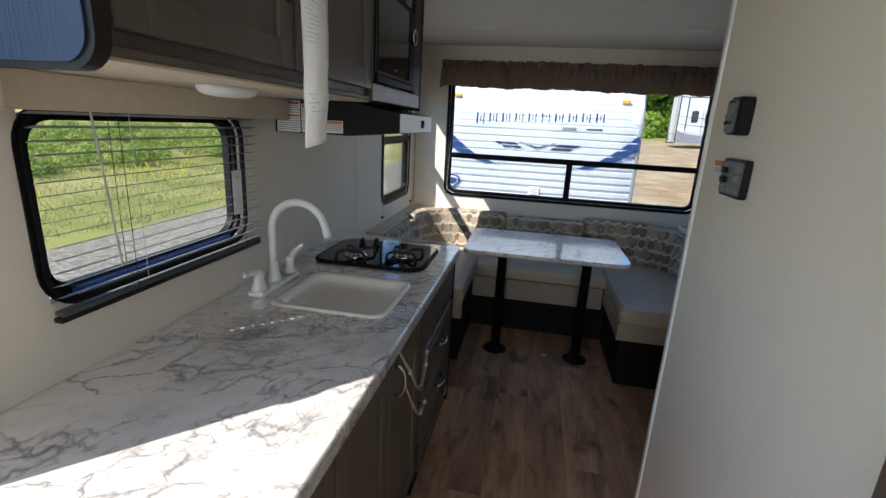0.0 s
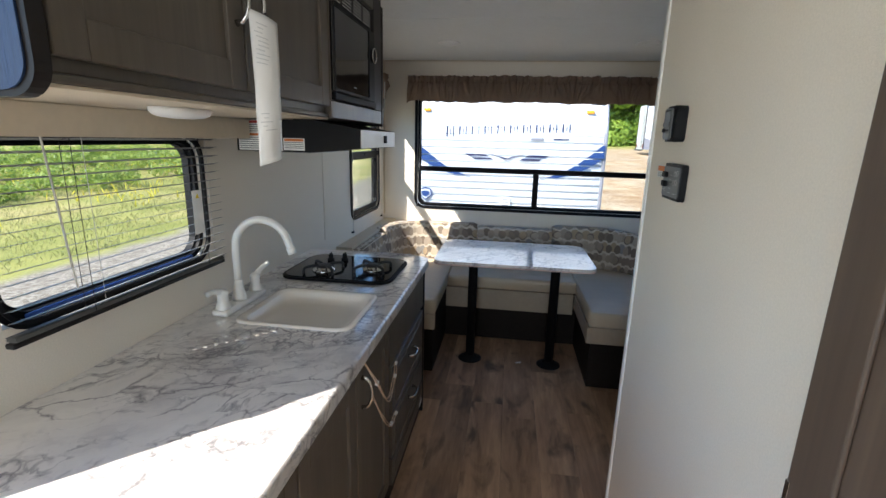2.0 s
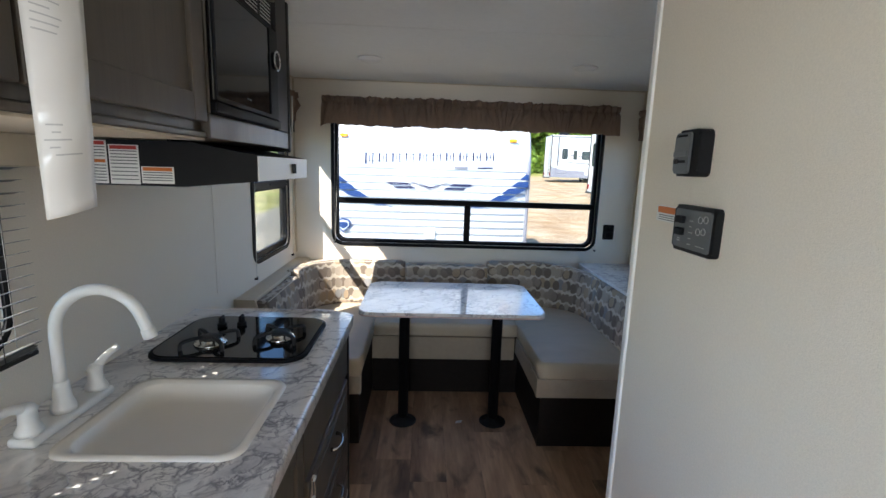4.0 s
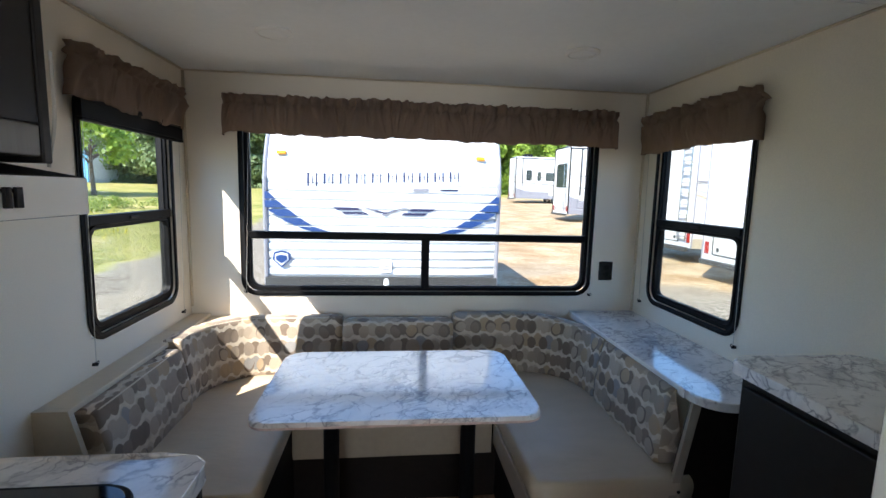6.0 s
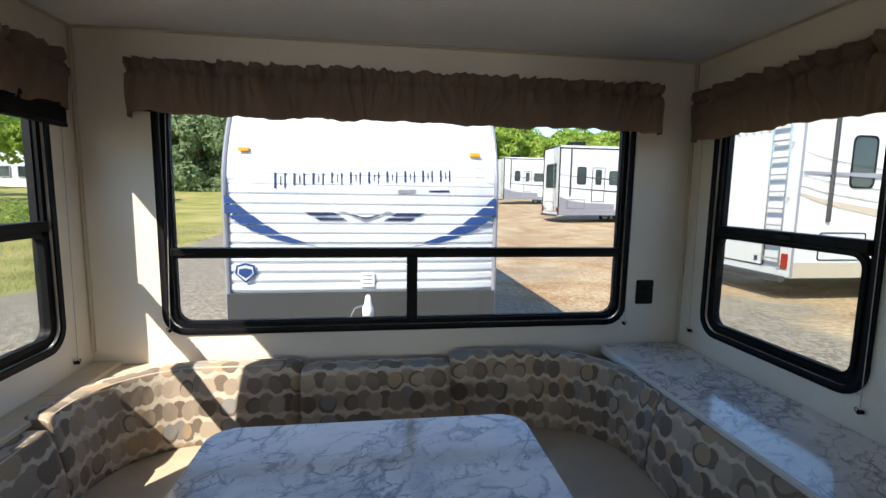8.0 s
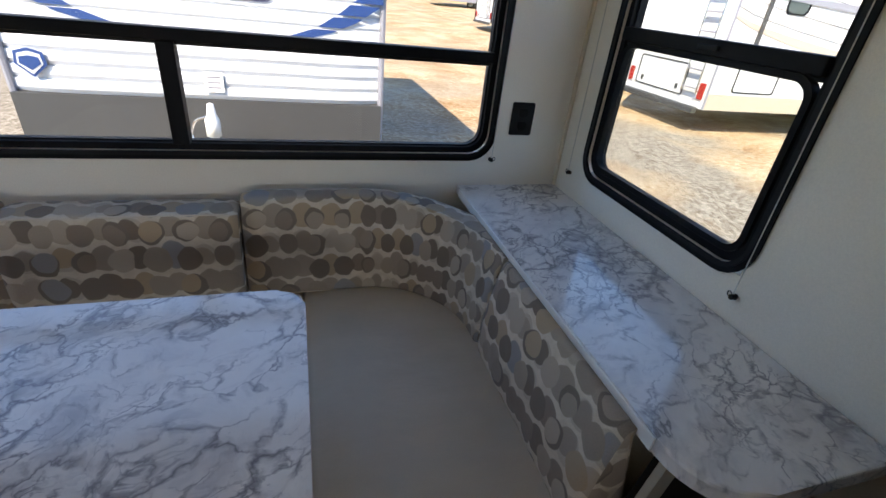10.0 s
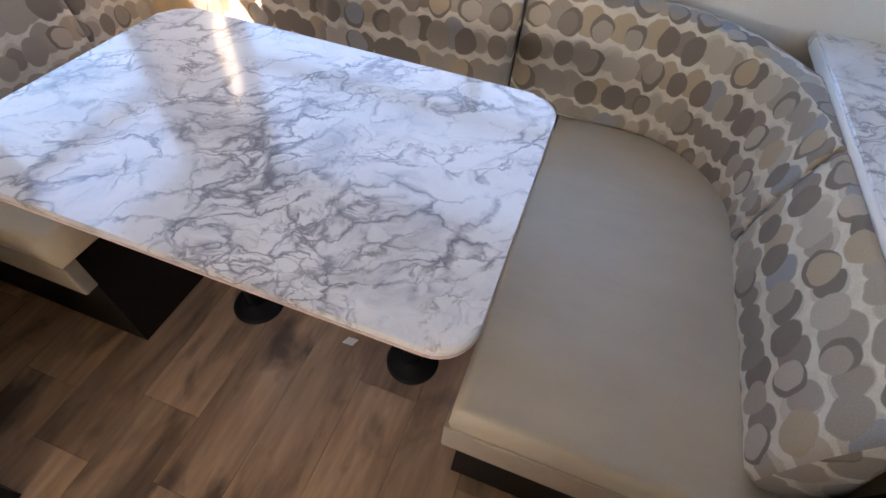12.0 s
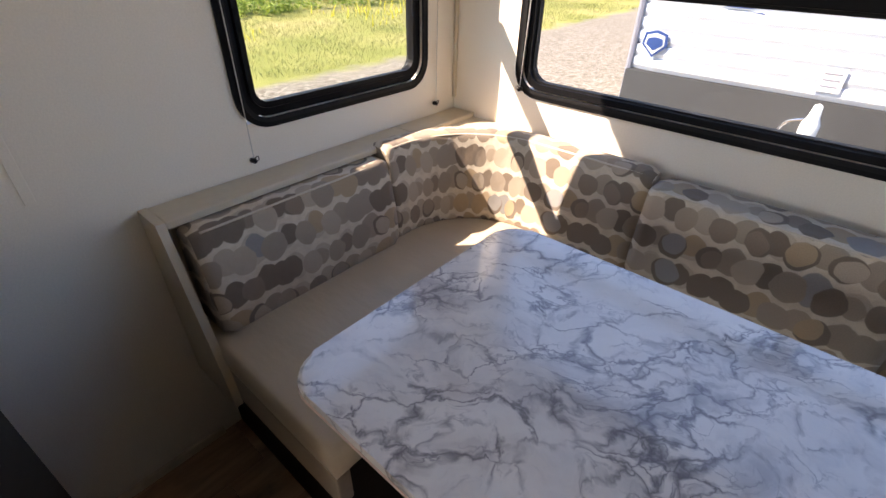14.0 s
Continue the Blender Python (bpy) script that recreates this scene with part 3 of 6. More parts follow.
# ---- structure of the trailer ----
X1, Y0, Y1, TOP = 2.39, -1.30, 4.70, 1.99
K_WIN = (1.80, 2.485, 1.004, 1.424)       # kitchen window: y0, y1, z0, z1 of the frame
L_WIN = (3.895, 4.555, 0.885, 1.765)
R_WIN = (3.895, 4.560, 0.875, 1.775)
B_WIN = (0.250, 2.130, 0.875, 1.785)     # rear window: x0, x1, z0, z1
F_WIN = (0.18, 1.28, 0.90, 1.72)         # added front window, unseen behind the eye
DOORWAY = (0.55, 1.36, 0.0, 1.86)


def inset(win, by=0.018):
    return (win[0] + by, win[1] - by, win[2] + by, win[3] - by)


wl = tagged(part("wall_left", wall([Y0, Y1 + 0.05], [-0.1, TOP], [inset(K_WIN), inset(L_WIN), DOORWAY], -0.05, 0.0, at_left), WALL), "pale beige textured vinyl wall", "wall", kind="structure")
wr = tagged(part("wall_right", wall([Y0, Y1 + 0.05], [-0.1, TOP], [inset(R_WIN)], -0.05, 0.0, at_right), WALL), "pale beige textured vinyl wall", "wall", kind="structure")
wb = tagged(part("wall_rear", wall([0.0, X1], [-0.1, TOP], [inset(B_WIN)], -0.05, 0.0, at_rear), WALL), "pale beige textured vinyl wall", "wall", kind="structure")
wf = tagged(part("wall_front", wall([0.0, X1], [-0.1, TOP], [inset(F_WIN)], -0.05, 0.0, at_front), WALL), "pale beige textured vinyl wall", "wall", kind="structure")
ceiling = tagged(part("ceiling", merge(box(-0.05, X1 + 0.05, Y0 - 0.05, 3.488, TOP, TOP + 0.05), box(-0.05, X1 + 0.05, 3.492, Y1 + 0.05, TOP, TOP + 0.05),
                                       box(-0.05, X1 + 0.05, 3.48, 3.50, TOP + 0.012, TOP + 0.06)), CEIL), "off-white ceiling panels with a seam", "ceiling", kind="structure")
floor = tagged(part("floor", box(-0.05, X1 + 0.05, Y0 - 0.05, Y1 + 0.05, -0.10, -0.004), BASE_DARK), "grey-brown wood-look plank floor", "floor", kind="structure")
# bathroom partition: its aisle face, end face and the wall above the door
PX, PY = 1.412, 2.572
partition = tagged(part("wall_partition", merge(box(PX, PX + 0.035, 1.70, PY, 0.0, TOP, 0.003), box(PX + 0.035, X1, PY - 0.035, PY - 0.001, 0.0, TOP)), WALL),
                   "pale beige partition wall of the bathroom", "wall", kind="structure")
part("trim", box(PX - 0.006, PX + 0.012, PY - 0.014, PY + 0.006, 0.0, TOP - 0.001, 0.003), WHITE_PLASTIC, partition, "thin white corner bead")
# bathroom door in the aisle
door = tagged(part("door_1", box(PX - 0.012, PX + 0.022, 0.95, 1.699, 0.02, 1.90, 0.004), BATH_DOOR), "brown wood-grain bathroom door, closed", "door", kind="structure")
part("stile", box(PX - 0.020, PX - 0.0125, 1.612, 1.690, 0.02, 1.90, 0.003), BATH_DOOR, door)
part("latch_plate", box(PX - 0.0225, PX - 0.0202, 1.680, 1.6885, 0.75, 0.985, 0.0008), SILVER, door, "narrow steel latch plate")
tagged(part("wall_bath", merge(box(PX, PX + 0.035, Y0, 0.949, 0.0, TOP), box(PX, PX + 0.035, 0.949, 1.699, 1.902, TOP)), WALL), "pale beige partition wall", "wall", kind="structure")
# corner and ceiling trims
trims = tagged(new("trim"), "thin cream cover strips", "trim", kind="structure")
part("corner_strip", box(0.001, 0.012, Y1 - 0.014, Y1 - 0.001, 0.82, TOP - 0.001, 0.003), TRIM, trims)
part("corner_strip", box(X1 - 0.012, X1 - 0.001, Y1 - 0.014, Y1 - 0.001, 0.77, TOP - 0.001, 0.003), TRIM, trims)
part("ceiling_strip", box(0.012, X1 - 0.012, Y1 - 0.014, Y1 - 0.001, TOP - 0.007, TOP - 0.001, 0.002), TRIM, trims)
part("ceiling_strip", box(0.001, 0.014, 3.2, Y1 - 0.015, TOP - 0.007, TOP - 0.001, 0.002), TRIM, trims)
part("ceiling_strip", box(X1 - 0.014, X1 - 0.001, PY + 0.01, Y1 - 0.015, TOP - 0.007, TOP - 0.001, 0.002), TRIM, trims)
baseboard = tagged(part("baseboard", box(0.001, 0.012, 3.262, 3.628, 0.0, 0.03, 0.003), TRIM), "low cream baseboard", "baseboard", kind="structure")
# wall panel seam strip in the kitchen
part("panel_strip", box(0.001, 0.004, 3.462, 3.480, 0.86, TOP - 0.02, 0.001), WALL, trims)


# ---- windows ----
def window(name, win, place, label, radius=0.085, bar=0.042, rails=(), posts=(), slider=False):
    u0, u1, v0, v1 = win
    cu, cv, w, h = (u0 + u1) / 2, (v0 + v1) / 2, u1 - u0, v1 - v0
    put = lambda u, v, d: place(cu + u, cv + v, d)
    base = thing(name, place(cu, v0, 0.0), label, "window", kind="structure")
    fr = part("window_frame", ring(outline(w, h, radius), outline(w - 2 * bar * 0.55, h - 2 * bar * 0.55, radius - bar * 0.5), 0.001, 0.006, put), BLACK, base)
    part("window_sash", ring(outline(w - 2 * bar * 0.57, h - 2 * bar * 0.57, radius - bar * 0.5), outline(w - 2 * bar, h - 2 * bar, radius - bar * 0.75), -0.048, -0.008, put), BLACK, base)
    part("frame_lip", ring(outline(w - 2 * bar * 0.30, h - 2 * bar * 0.30, radius - bar * 0.28), outline(w - 2 * bar * 0.56, h - 2 * bar * 0.56, radius - bar * 0.5), 0.0062, 0.009, put), BLACK_MATT, base)
    part("rubber_seal", ring(outline(w - 2 * bar - 0.001, h - 2 * bar - 0.001, radius - bar * 0.75), outline(w - 2 * bar - 0.010, h - 2 * bar - 0.010, radius - bar * 0.8), -0.044, -0.022, put), BLACK_MATT, base)
    pane = part("pane", prism(outline(w - 2 * bar - 0.002, h - 2 * bar - 0.002, radius - bar * 0.75), -0.038, -0.034, put), GLASS, base)
    pane.visible_shadow = False
    if slider:
        # the lower half slides in a frame of its own on the room side
        top = rails[0][0] - rails[0][3] / 2 - 0.001
        sw, sh = w - 2 * bar - 0.006, top - (v0 + bar) - 0.003
        lower = lambda u, v, d: place(cu + u, v0 + bar + 0.003 + sh / 2 + v, d)
        sash = part("lower_sash", ring(outline(sw, sh, 0.045), outline(sw - 0.028, sh - 0.028, 0.034), -0.024, -0.003, lower), BLACK, base)
        inner = part("pane", prism(outline(sw - 0.027, sh - 0.027, 0.034), -0.016, -0.012, lower), GLASS, sash)
        inner.visible_shadow = False
    for v, a, b, t in rails:
        part("rail", box_at(place, a, b, v - t / 2, v + t / 2, -0.040, 0.006), BLACK, base)
        part("rail_lip", box_at(place, a + 0.004, b - 0.004, v - t / 2 - 0.010, v - t / 2 - 0.001, -0.036, -0.012), BLACK_MATT, base)
    for u, a, b, t in posts:
        part("mullion", box_at(place, u - t / 2, u + t / 2, a, b, -0.040, 0.004), BLACK, base)
    return base


def box_at(place, u0, u1, v0, v1, d0, d1, bevel=0.003):
    a, b = Vector(place(u0, v0, d0)), Vector(place(u1, v1, d1))
    lo, hi = [min(p, q) for p, q in zip(a, b)], [max(p, q) for p, q in zip(a, b)]
    return box(lo[0], hi[0], lo[1], hi[1], lo[2], hi[2], bevel)


window("window_1", K_WIN, at_left, "black-framed kitchen window with rounded corners", radius=0.085, bar=0.034)
w2 = window("window_2", L_WIN, at_left, "black-framed side window with a sliding lower half", rails=[(1.306, 3.935, 4.515, 0.034)], slider=True)
w3 = window("window_3", R_WIN, at_right, "black-framed side window with a sliding lower half", rails=[(1.306, 3.935, 4.520, 0.034)], slider=True)
w4 = window("window_4", B_WIN, at_rear, "wide black-framed rear window with a divided lower half", rails=[(1.196, 0.290, 2.090, 0.030)], posts=[(1.199, 0.915, 1.180, 0.042)])
# unseen opening, added so the room gets light from behind the eye
window("window_5", F_WIN, at_front, "black-framed front window, unseen, added to let light into the aisle")
for w, place, u in ((w2, at_left, 4.20), (w3, at_right, 4.20)):
    part("latch", box_at(place, u - 0.03, u + 0.03, 1.300, 1.312, 0.0065, 0.014), BLACK_MATT, w)
part("lower_track", box_at(at_left, 1.87, 2.40, 1.0225, 1.0375, -0.0075, -0.003), BLUE_SLAT, bpy.data.objects["window_1"], "blue film left on the lower track")


# ---- venetian blind of the kitchen window ----
blind = thing("venetian_blind", (0.04, 2.14, 1.0), "open grey venetian blind over the kitchen window", "blind")
part("headrail", box(0.022, 0.058, 1.80, 2.50, 1.412, 1.436, 0.003), BLACK_MATT, blind)
slat_mesh = None
for k in range(16):
    z = 1.400 - 0.0255 * k
    if slat_mesh is None:
        bm = bmesh.new()
        rows = []
        cols = [-0.345]
        for hole in (-0.17, 0.25):
            cols += [hole - 0.0035, hole + 0.0035]
        cols.append(0.345)
        for i in range(6):
            u = -0.0115 + 0.0046 * i
            zz = 0.0008 * (1 - (u / 0.0115) ** 2) + 0.24 * u
            rows.append([bm.verts.new((u, y, zz)) for y in cols])
        for i, (p, q) in enumerate(zip(rows, rows[1:])):
            for j in range(len(cols) - 1):
                if not (j in (1, 3) and 1 <= i <= 3):
                    bm.faces.new((p[j], p[j + 1], q[j + 1], q[j]))
        bm.normal_update()
        bmesh.ops.solidify(bm, geom=bm.faces[:], thickness=0.0006)
        slat = part("slat", bm, SLAT, blind)
        slat_mesh = slat.data
    else:
        slat = new("slat", slat_mesh)
        slat.parent = blind
        slat.matrix_parent_inverse = Matrix.Translation(-blind.location)
    slat.matrix_basis = pose(0.040, 2.150, z, 0, 0, 0.25 * math.sin(k * 2.1))
part("bottom_rail", box(0.029, 0.051, 1.795, 2.485, 0.994, 1.006, 0.003), CABINET_SIDE, blind)
for k in range(3):
    part("stacked_slat", box(0.028, 0.053, 1.80, 2.48, 1.008 + 0.0035 * k, 1.0095 + 0.0035 * k), SLAT, blind)
for y in (1.98, 2.40):
    for x in (0.0265, 0.0535):
        part("ladder_cord", tube([(x, y, 1.412), (x, y, 1.005)], 0.0009, 5), CABINET_SIDE, blind)
    part("lift_cord", tube([(0.057, y + 0.025, 1.412), (0.057, y + 0.026, 1.03)], 0.0008, 5), CORD, blind)
part("tilt_wand", tube([(0.056, 1.915, 1.414), (0.063, 1.935, 1.08)], 0.0022, 6), CORD, blind)
tag = thing("hanging_tag", (0.064, 2.43, 1.20), "white care tag with a yellow warning triangle on the blind", "tag")
part("card", box(0.0635, 0.0645, 2.334, 2.378, 1.120, 1.252), PAPER, tag)
part("warning_mark", prism([(-0.008, -0.006), (0.008, -0.006), (0.0, 0.009)], 0.0647, 0.0652, lambda u, v, d: (d, 2.356 + u, 1.234 + v)), YELLOW_INK, tag)

# cover board over the blind, under the cabinets
cover = thing("blind_cover_board", (0.066, 2.2, 1.405), "cream cover board above the kitchen window", "cover board")
part("front_board", box(0.060, 0.072, 1.742, 2.66, 1.405, 1.4715, 0.002), TRIM, cover)
part("near_board", box(0.002, 0.090, 1.440, 1.740, 1.400, 1.4715, 0.003), TRIM, cover, "wider cream end block")


# ---- valances, shades and cords ----
def valance(u0, u1, v0, v1, place, label, seed, stand=0.050, depth_of_folds=1.0):
    rnd = random.Random(seed)
    base = thing("valance", place((u0 + u1) / 2, v0, 0.0), label, "valance", group="gathered window valances")
    n, rows = int((u1 - u0) / 0.0035), 18
    ph = [rnd.uniform(0, 6.28) for _ in range(6)]
    # gathers: place, width, height, lean, how far each reaches down from the rod or up from the hem
    gathers = []
    u = u0 + 0.02
    while u < u1 - 0.015:
        gathers.append((u, rnd.uniform(0.006, 0.015), rnd.uniform(0.018, 0.042), rnd.uniform(-0.045, 0.045), rnd.uniform(0.6, 1.5)))
        u += rnd.uniform(0.018, 0.060)
    bm = bmesh.new()
    grid = []
    rod = 0.80

    def fold(u, h):
        """h: 0 at the hem, 1 at the top."""
        d = abs(h - rod) / rod
        out = 0.018 * math.sin(u * 23 + ph[0] + 1.4 * math.sin(u * 9 + ph[1])) * (1 - h)
        # sharp ridges that start at the rod and fade and lean on their way down
        for scale, amount, fade in ((19.0, 0.034, 0.75), (43.0, 0.020, 1.1)):
            ridge = 1 - 2.2 * abs(noise.noise(Vector((u * scale + 1.1 * d * noise.noise(Vector((u * 5, seed, 3.0))) * 3, 0.5 * d, seed + scale))))
            out += amount * max(0.0, ridge) ** 2 * max(0.0, 1 - fade * d)
        for c, w, a, lean, reach in gathers:
            q = (u - c - lean * d) / (w * (1 + 1.1 * d))
            if -2.5 < q < 2.5:
                out += a * math.exp(-q * q) * max(0.0, 1 - d / reach) ** 0.7
        return out * depth_of_folds

    for j in range(rows + 1):
        h = j / rows
        line = []
        for i in range(n + 1):
            u = u0 + (u1 - u0) * i / n
            e = min(i, n - i) * (u1 - u0) / n
            ends = min(1.0, e / 0.03)
            hem = 0.012 * noise.noise(Vector((u * 9, seed, 5.3))) + 0.006 * noise.noise(Vector((u * 30, seed, 7.3)))
            ruffle = 0.010 * noise.noise(Vector((u * 24, seed, 0.3))) + 0.006 * noise.noise(Vector((u * 60, seed, 2.3)))
            v = v0 + (v1 - v0) * h + hem * (1 - h) ** 2 + (ruffle if h > rod + 0.03 else 0.0)
            pinch = -0.026 * math.exp(-((h - rod) / 0.045) ** 2)
            if h > rod + 0.03:
                pinch += 0.011 * math.sin(u * 120 + ph[4] + 3 * math.sin(u * 23)) + 0.008 * noise.noise(Vector((u * 60, seed, 4.0)))
            depth = 0.030 + stand * ends ** 0.5 + 0.012 * (1 - h) + fold(u, h) + pinch
            side = (1 if i > n / 2 else -1) * 0.016 * (1 - h) * max(0.0, 1 - e / 0.06)
            line.append(bm.verts.new(place(u + side, v, max(depth, 0.02))))
        grid.append(line)
    # returns to the wall at both ends
    for line in grid:
        line.insert(0, bm.verts.new(Vector(line[0].co) + (Vector(place(0, 0, 0.002)) - Vector(place(0, 0, 0.030)))))
        line.append(bm.verts.new(Vector(line[-1].co) + (Vector(place(0, 0, 0.002)) - Vector(place(0, 0, 0.030)))))
    for p, q in zip(grid, grid[1:]):
        for i in range(len(p) - 1):
            bm.faces.new((p[i], p[i + 1], q[i + 1], q[i]))
    bm.normal_update()
    bmesh.ops.solidify(bm, geom=bm.faces[:], thickness=0.0015)
    part("cloth", bm, VALANCE, base, "", True)
    part("curtain_rod", box_at(place, u0 + 0.02, u1 - 0.02, v1 - 0.030, v1 - 0.020, 0.010, 0.018), WHITE_PLASTIC, base)
    return base


valance(0.205, 2.195, 1.686, 1.872, at_rear, "gathered brown fabric valance above the wide rear window", 3, 0.050, 0.6)
valance(3.850, 4.598, 1.694, 1.868, at_left, "gathered brown fabric valance above the lane-side window", 5, 0.006, 0.72)
valance(3.865, 4.630, 1.655, 1.852, at_right, "gathered brown fabric valance above the lot-side window", 8, 0.010, 0.72)


def rolled_shade(u0, u1, v0, v1, place, d0=0.018, d1=0.050):
    base = thing("rolled_shade", place((u0 + u1) / 2, v0, d0), "black pleated shade drawn up under the valance", "window shade", group="drawn-up pleated shades")
    part("headrail", box_at(place, u0, u1, v1 - 0.018, v1, d0, d1), BLACK, base)
    part("folded_pleats", box_at(place, u0 + 0.002, u1 - 0.002, v0 + 0.0125, v1 - 0.0185, d0 + 0.002, d1 - 0.002, 0.001), BLACK, base)
    part("bottom_rail", box_at(place, u0, u1, v0, v0 + 0.012, d0, d1), BLACK, base)
    return base


rolled_shade(3.875, 4.590, 1.632, 1.715, at_left, 0.020, 0.042)
rolled_shade(3.880, 4.590, 1.720, 1.775, at_right, 0.020, 0.038)
rolled_shade(0.235, 2.150, 1.705, 1.745, at_rear, 0.020)


def shade_cord(place, u, v0, v1, lean=0.0):
    base = thing("shade_cord", place(u, v0, 0.0), "thin shade guide cord with a black tie-down on the wall", "cord", group="shade guide cords")
    part("cord", tube([place(u - lean, v1, 0.022), place(u, v0 + 0.004, 0.012)], 0.0012, 6), CORD, base)
    part("screw", tube([place(u, v0, 0.001), place(u, v0, 0.016)], 0.006, 10), BLACK_MATT, base)
    loop = [place(u + 0.012 * math.cos(a), v0 + 0.005 + 0.006 * math.sin(2 * a), 0.014) for a in (2 * math.pi * k / 14 for k in range(15))]
    part("tie_end", tube(loop, 0.0013, 5), CABINET_SIDE, base)


for place, u, v0 in ((at_rear, 0.277, 0.896), (at_rear, 2.125, 0.880), (at_left, 4.588, 0.818), (at_left, 3.908, 0.815), (at_right, 4.610, 0.865), (at_right, 3.900, 0.850)):
    edge = -0.03 if place is at_rear and u < 1 else 0.0
    shade_cord(place, u, v0, 1.70, edge)


# ---- ceiling lamps ----
def ceiling_lamp(x, y, r, label):
    base = thing("ceiling_lamp", (x, y, TOP), label, "ceiling light", group="round ceiling lights")
    part("housing", lathe([(r, 0.0), (r, -0.006), (r * 0.86, -0.013), (r * 0.80, -0.013), (r * 0.8, 0.0)], (x, y, TOP - 0.0005), 32), WHITE_PLASTIC, base, "", True)
    part("lens", lathe([(r * 0.79, -0.004), (r * 0.78, -0.011), (r * 0.5, -0.016), (0.002, -0.018)], (x, y, TOP - 0.0005), 32), LENS, base, "frosted lens, unlit", True)


ceiling_lamp(0.588, 4.055, 0.066, "small round white ceiling light, switched off")
ceiling_lamp(1.746, 4.068, 0.066, "small round white ceiling light, switched off")
ceiling_lamp(1.040, 3.035, 0.090, "round white ceiling light, switched off")


# ---- wall controls, outlet ----
def on_partition(y, z):
    return lambda u, v, d: (PX - d, y - u, z + v)


def thermostat(y, z):
    base = thing("thermostat", (PX, y, z), "black thermostat with slide levers on the partition wall", "thermostat")
    put = on_partition(y, z)
    part("case", prism(outline(0.078, 0.086, 0.012), 0.0005, 0.026, put, 0.006), BLACK_MATT, base)
    part("face", prism(outline(0.050, 0.076, 0.007), 0.0262, 0.031, lambda u, v, d: put(u - 0.010, v, d), 0.002), GREY_PLASTIC, base, "dark grey ribbed face")
    part("upper_slot", box_at(put, -0.030, 0.006, 0.030, 0.034, 0.0312, 0.0322, 0.0004), BLACK, base)
    part("lower_slot", box_at(put, -0.030, 0.006, -0.018, -0.013, 0.0312, 0.0322, 0.0004), BLACK, base)
    part("slide_lever", box_at(put, -0.026, -0.016, -0.020, -0.011, 0.0324, 0.037, 0.001), BLACK_MATT, base)
    part("ridge", box_at(put, -0.034, 0.010, -0.006, 0.004, 0.0312, 0.0335, 0.0008), GREY_PLASTIC, base)
    part("side_groove", box_at(put, 0.0165, 0.0185, -0.036, 0.036, 0.0262, 0.0268, 0.0002), BLACK, base)


def monitor_panel(y, z):
    base = thing("monitor_panel", (PX, y, z), "black tank monitor panel with two rocker switches", "control panel")
    put = on_partition(y, z)
    part("case", prism(outline(0.132, 0.088, 0.009), 0.0005, 0.014, put, 0.005), BLACK_MATT, base)
    part("face", prism(outline(0.116, 0.074, 0.006), 0.0142, 0.0165, put, 0.001), GREY_PLASTIC, base, "dark grey printed face")
    for v in (0.017, -0.006):
        part("rocker_switch", box_at(put, -0.043, -0.021, v - 0.007, v + 0.007, 0.0167, 0.026, 0.002), BLACK, base)
    for u, v in ((0.026, 0.021), (0.042, 0.023), (0.022, -0.001), (0.038, 0.001)):
        pts = [put(u + 0.0062 * math.cos(2 * math.pi * k / 14), v + 0.0062 * math.sin(2 * math.pi * k / 14), 0.0172) for k in range(15)]
        part("printed_ring", tube(pts, 0.0006, 4), ROOF, base, "pale printed ring")
    for k in range(5):
        part("print_bar", box_at(put, -0.008, 0.004 - 0.003 * (k % 2), 0.016 - 0.011 * k, 0.0172 - 0.011 * k, 0.0167, 0.0171, 0), ROOF, base)
    for k in range(2):
        part("print_bar", box_at(put, -0.044, -0.034, -0.021 - 0.004 * k, -0.0195 - 0.004 * k, 0.0167, 0.0171, 0), ROOF, base)
    part("print_bar", box_at(put, 0.020, 0.046, -0.028, -0.027, 0.0167, 0.0171, 0), ROOF, base)


thermostat(2.349, 1.472)
monitor_panel(2.320, 1.331)
sticker = thing("wall_label", (PX, 2.43, 1.340), "small white and orange label on the wall", "label")
part("paper_strip", box(PX - 0.0018, PX - 0.0006, 2.378, 2.482, 1.333, 1.3665), PAPER, sticker)
part("print_bar", box(PX - 0.0026, PX - 0.0020, 2.384, 2.476, 1.351, 1.3645), ORANGE_INK, sticker)
for k in range(3):
    part("print_bar", box(PX - 0.0026, PX - 0.0020, 2.390, 2.470, 1.3365 + 0.0045 * k, 1.3380 + 0.0045 * k), GREY_PLASTIC, sticker)
outlet = thing("wall_outlet", (2.215, 4.70, 0.966), "black double wall outlet below the rear window", "outlet")
part("plate", prism(outline(0.078, 0.106, 0.006), 0.0005, 0.006, lambda u, v, d: at_rear(2.215 + u, 1.018 + v, d), 0.002), BLACK_MATT, outlet)
for v in (-0.021, 0.021):
    part("socket", prism(outline(0.032, 0.028, 0.008), 0.0065, 0.009, lambda a, b, d: at_rear(2.215 + a, 1.018 + v + b, d), 0.001), BLACK, outlet)


# ---- kitchen ----
C = 0.85


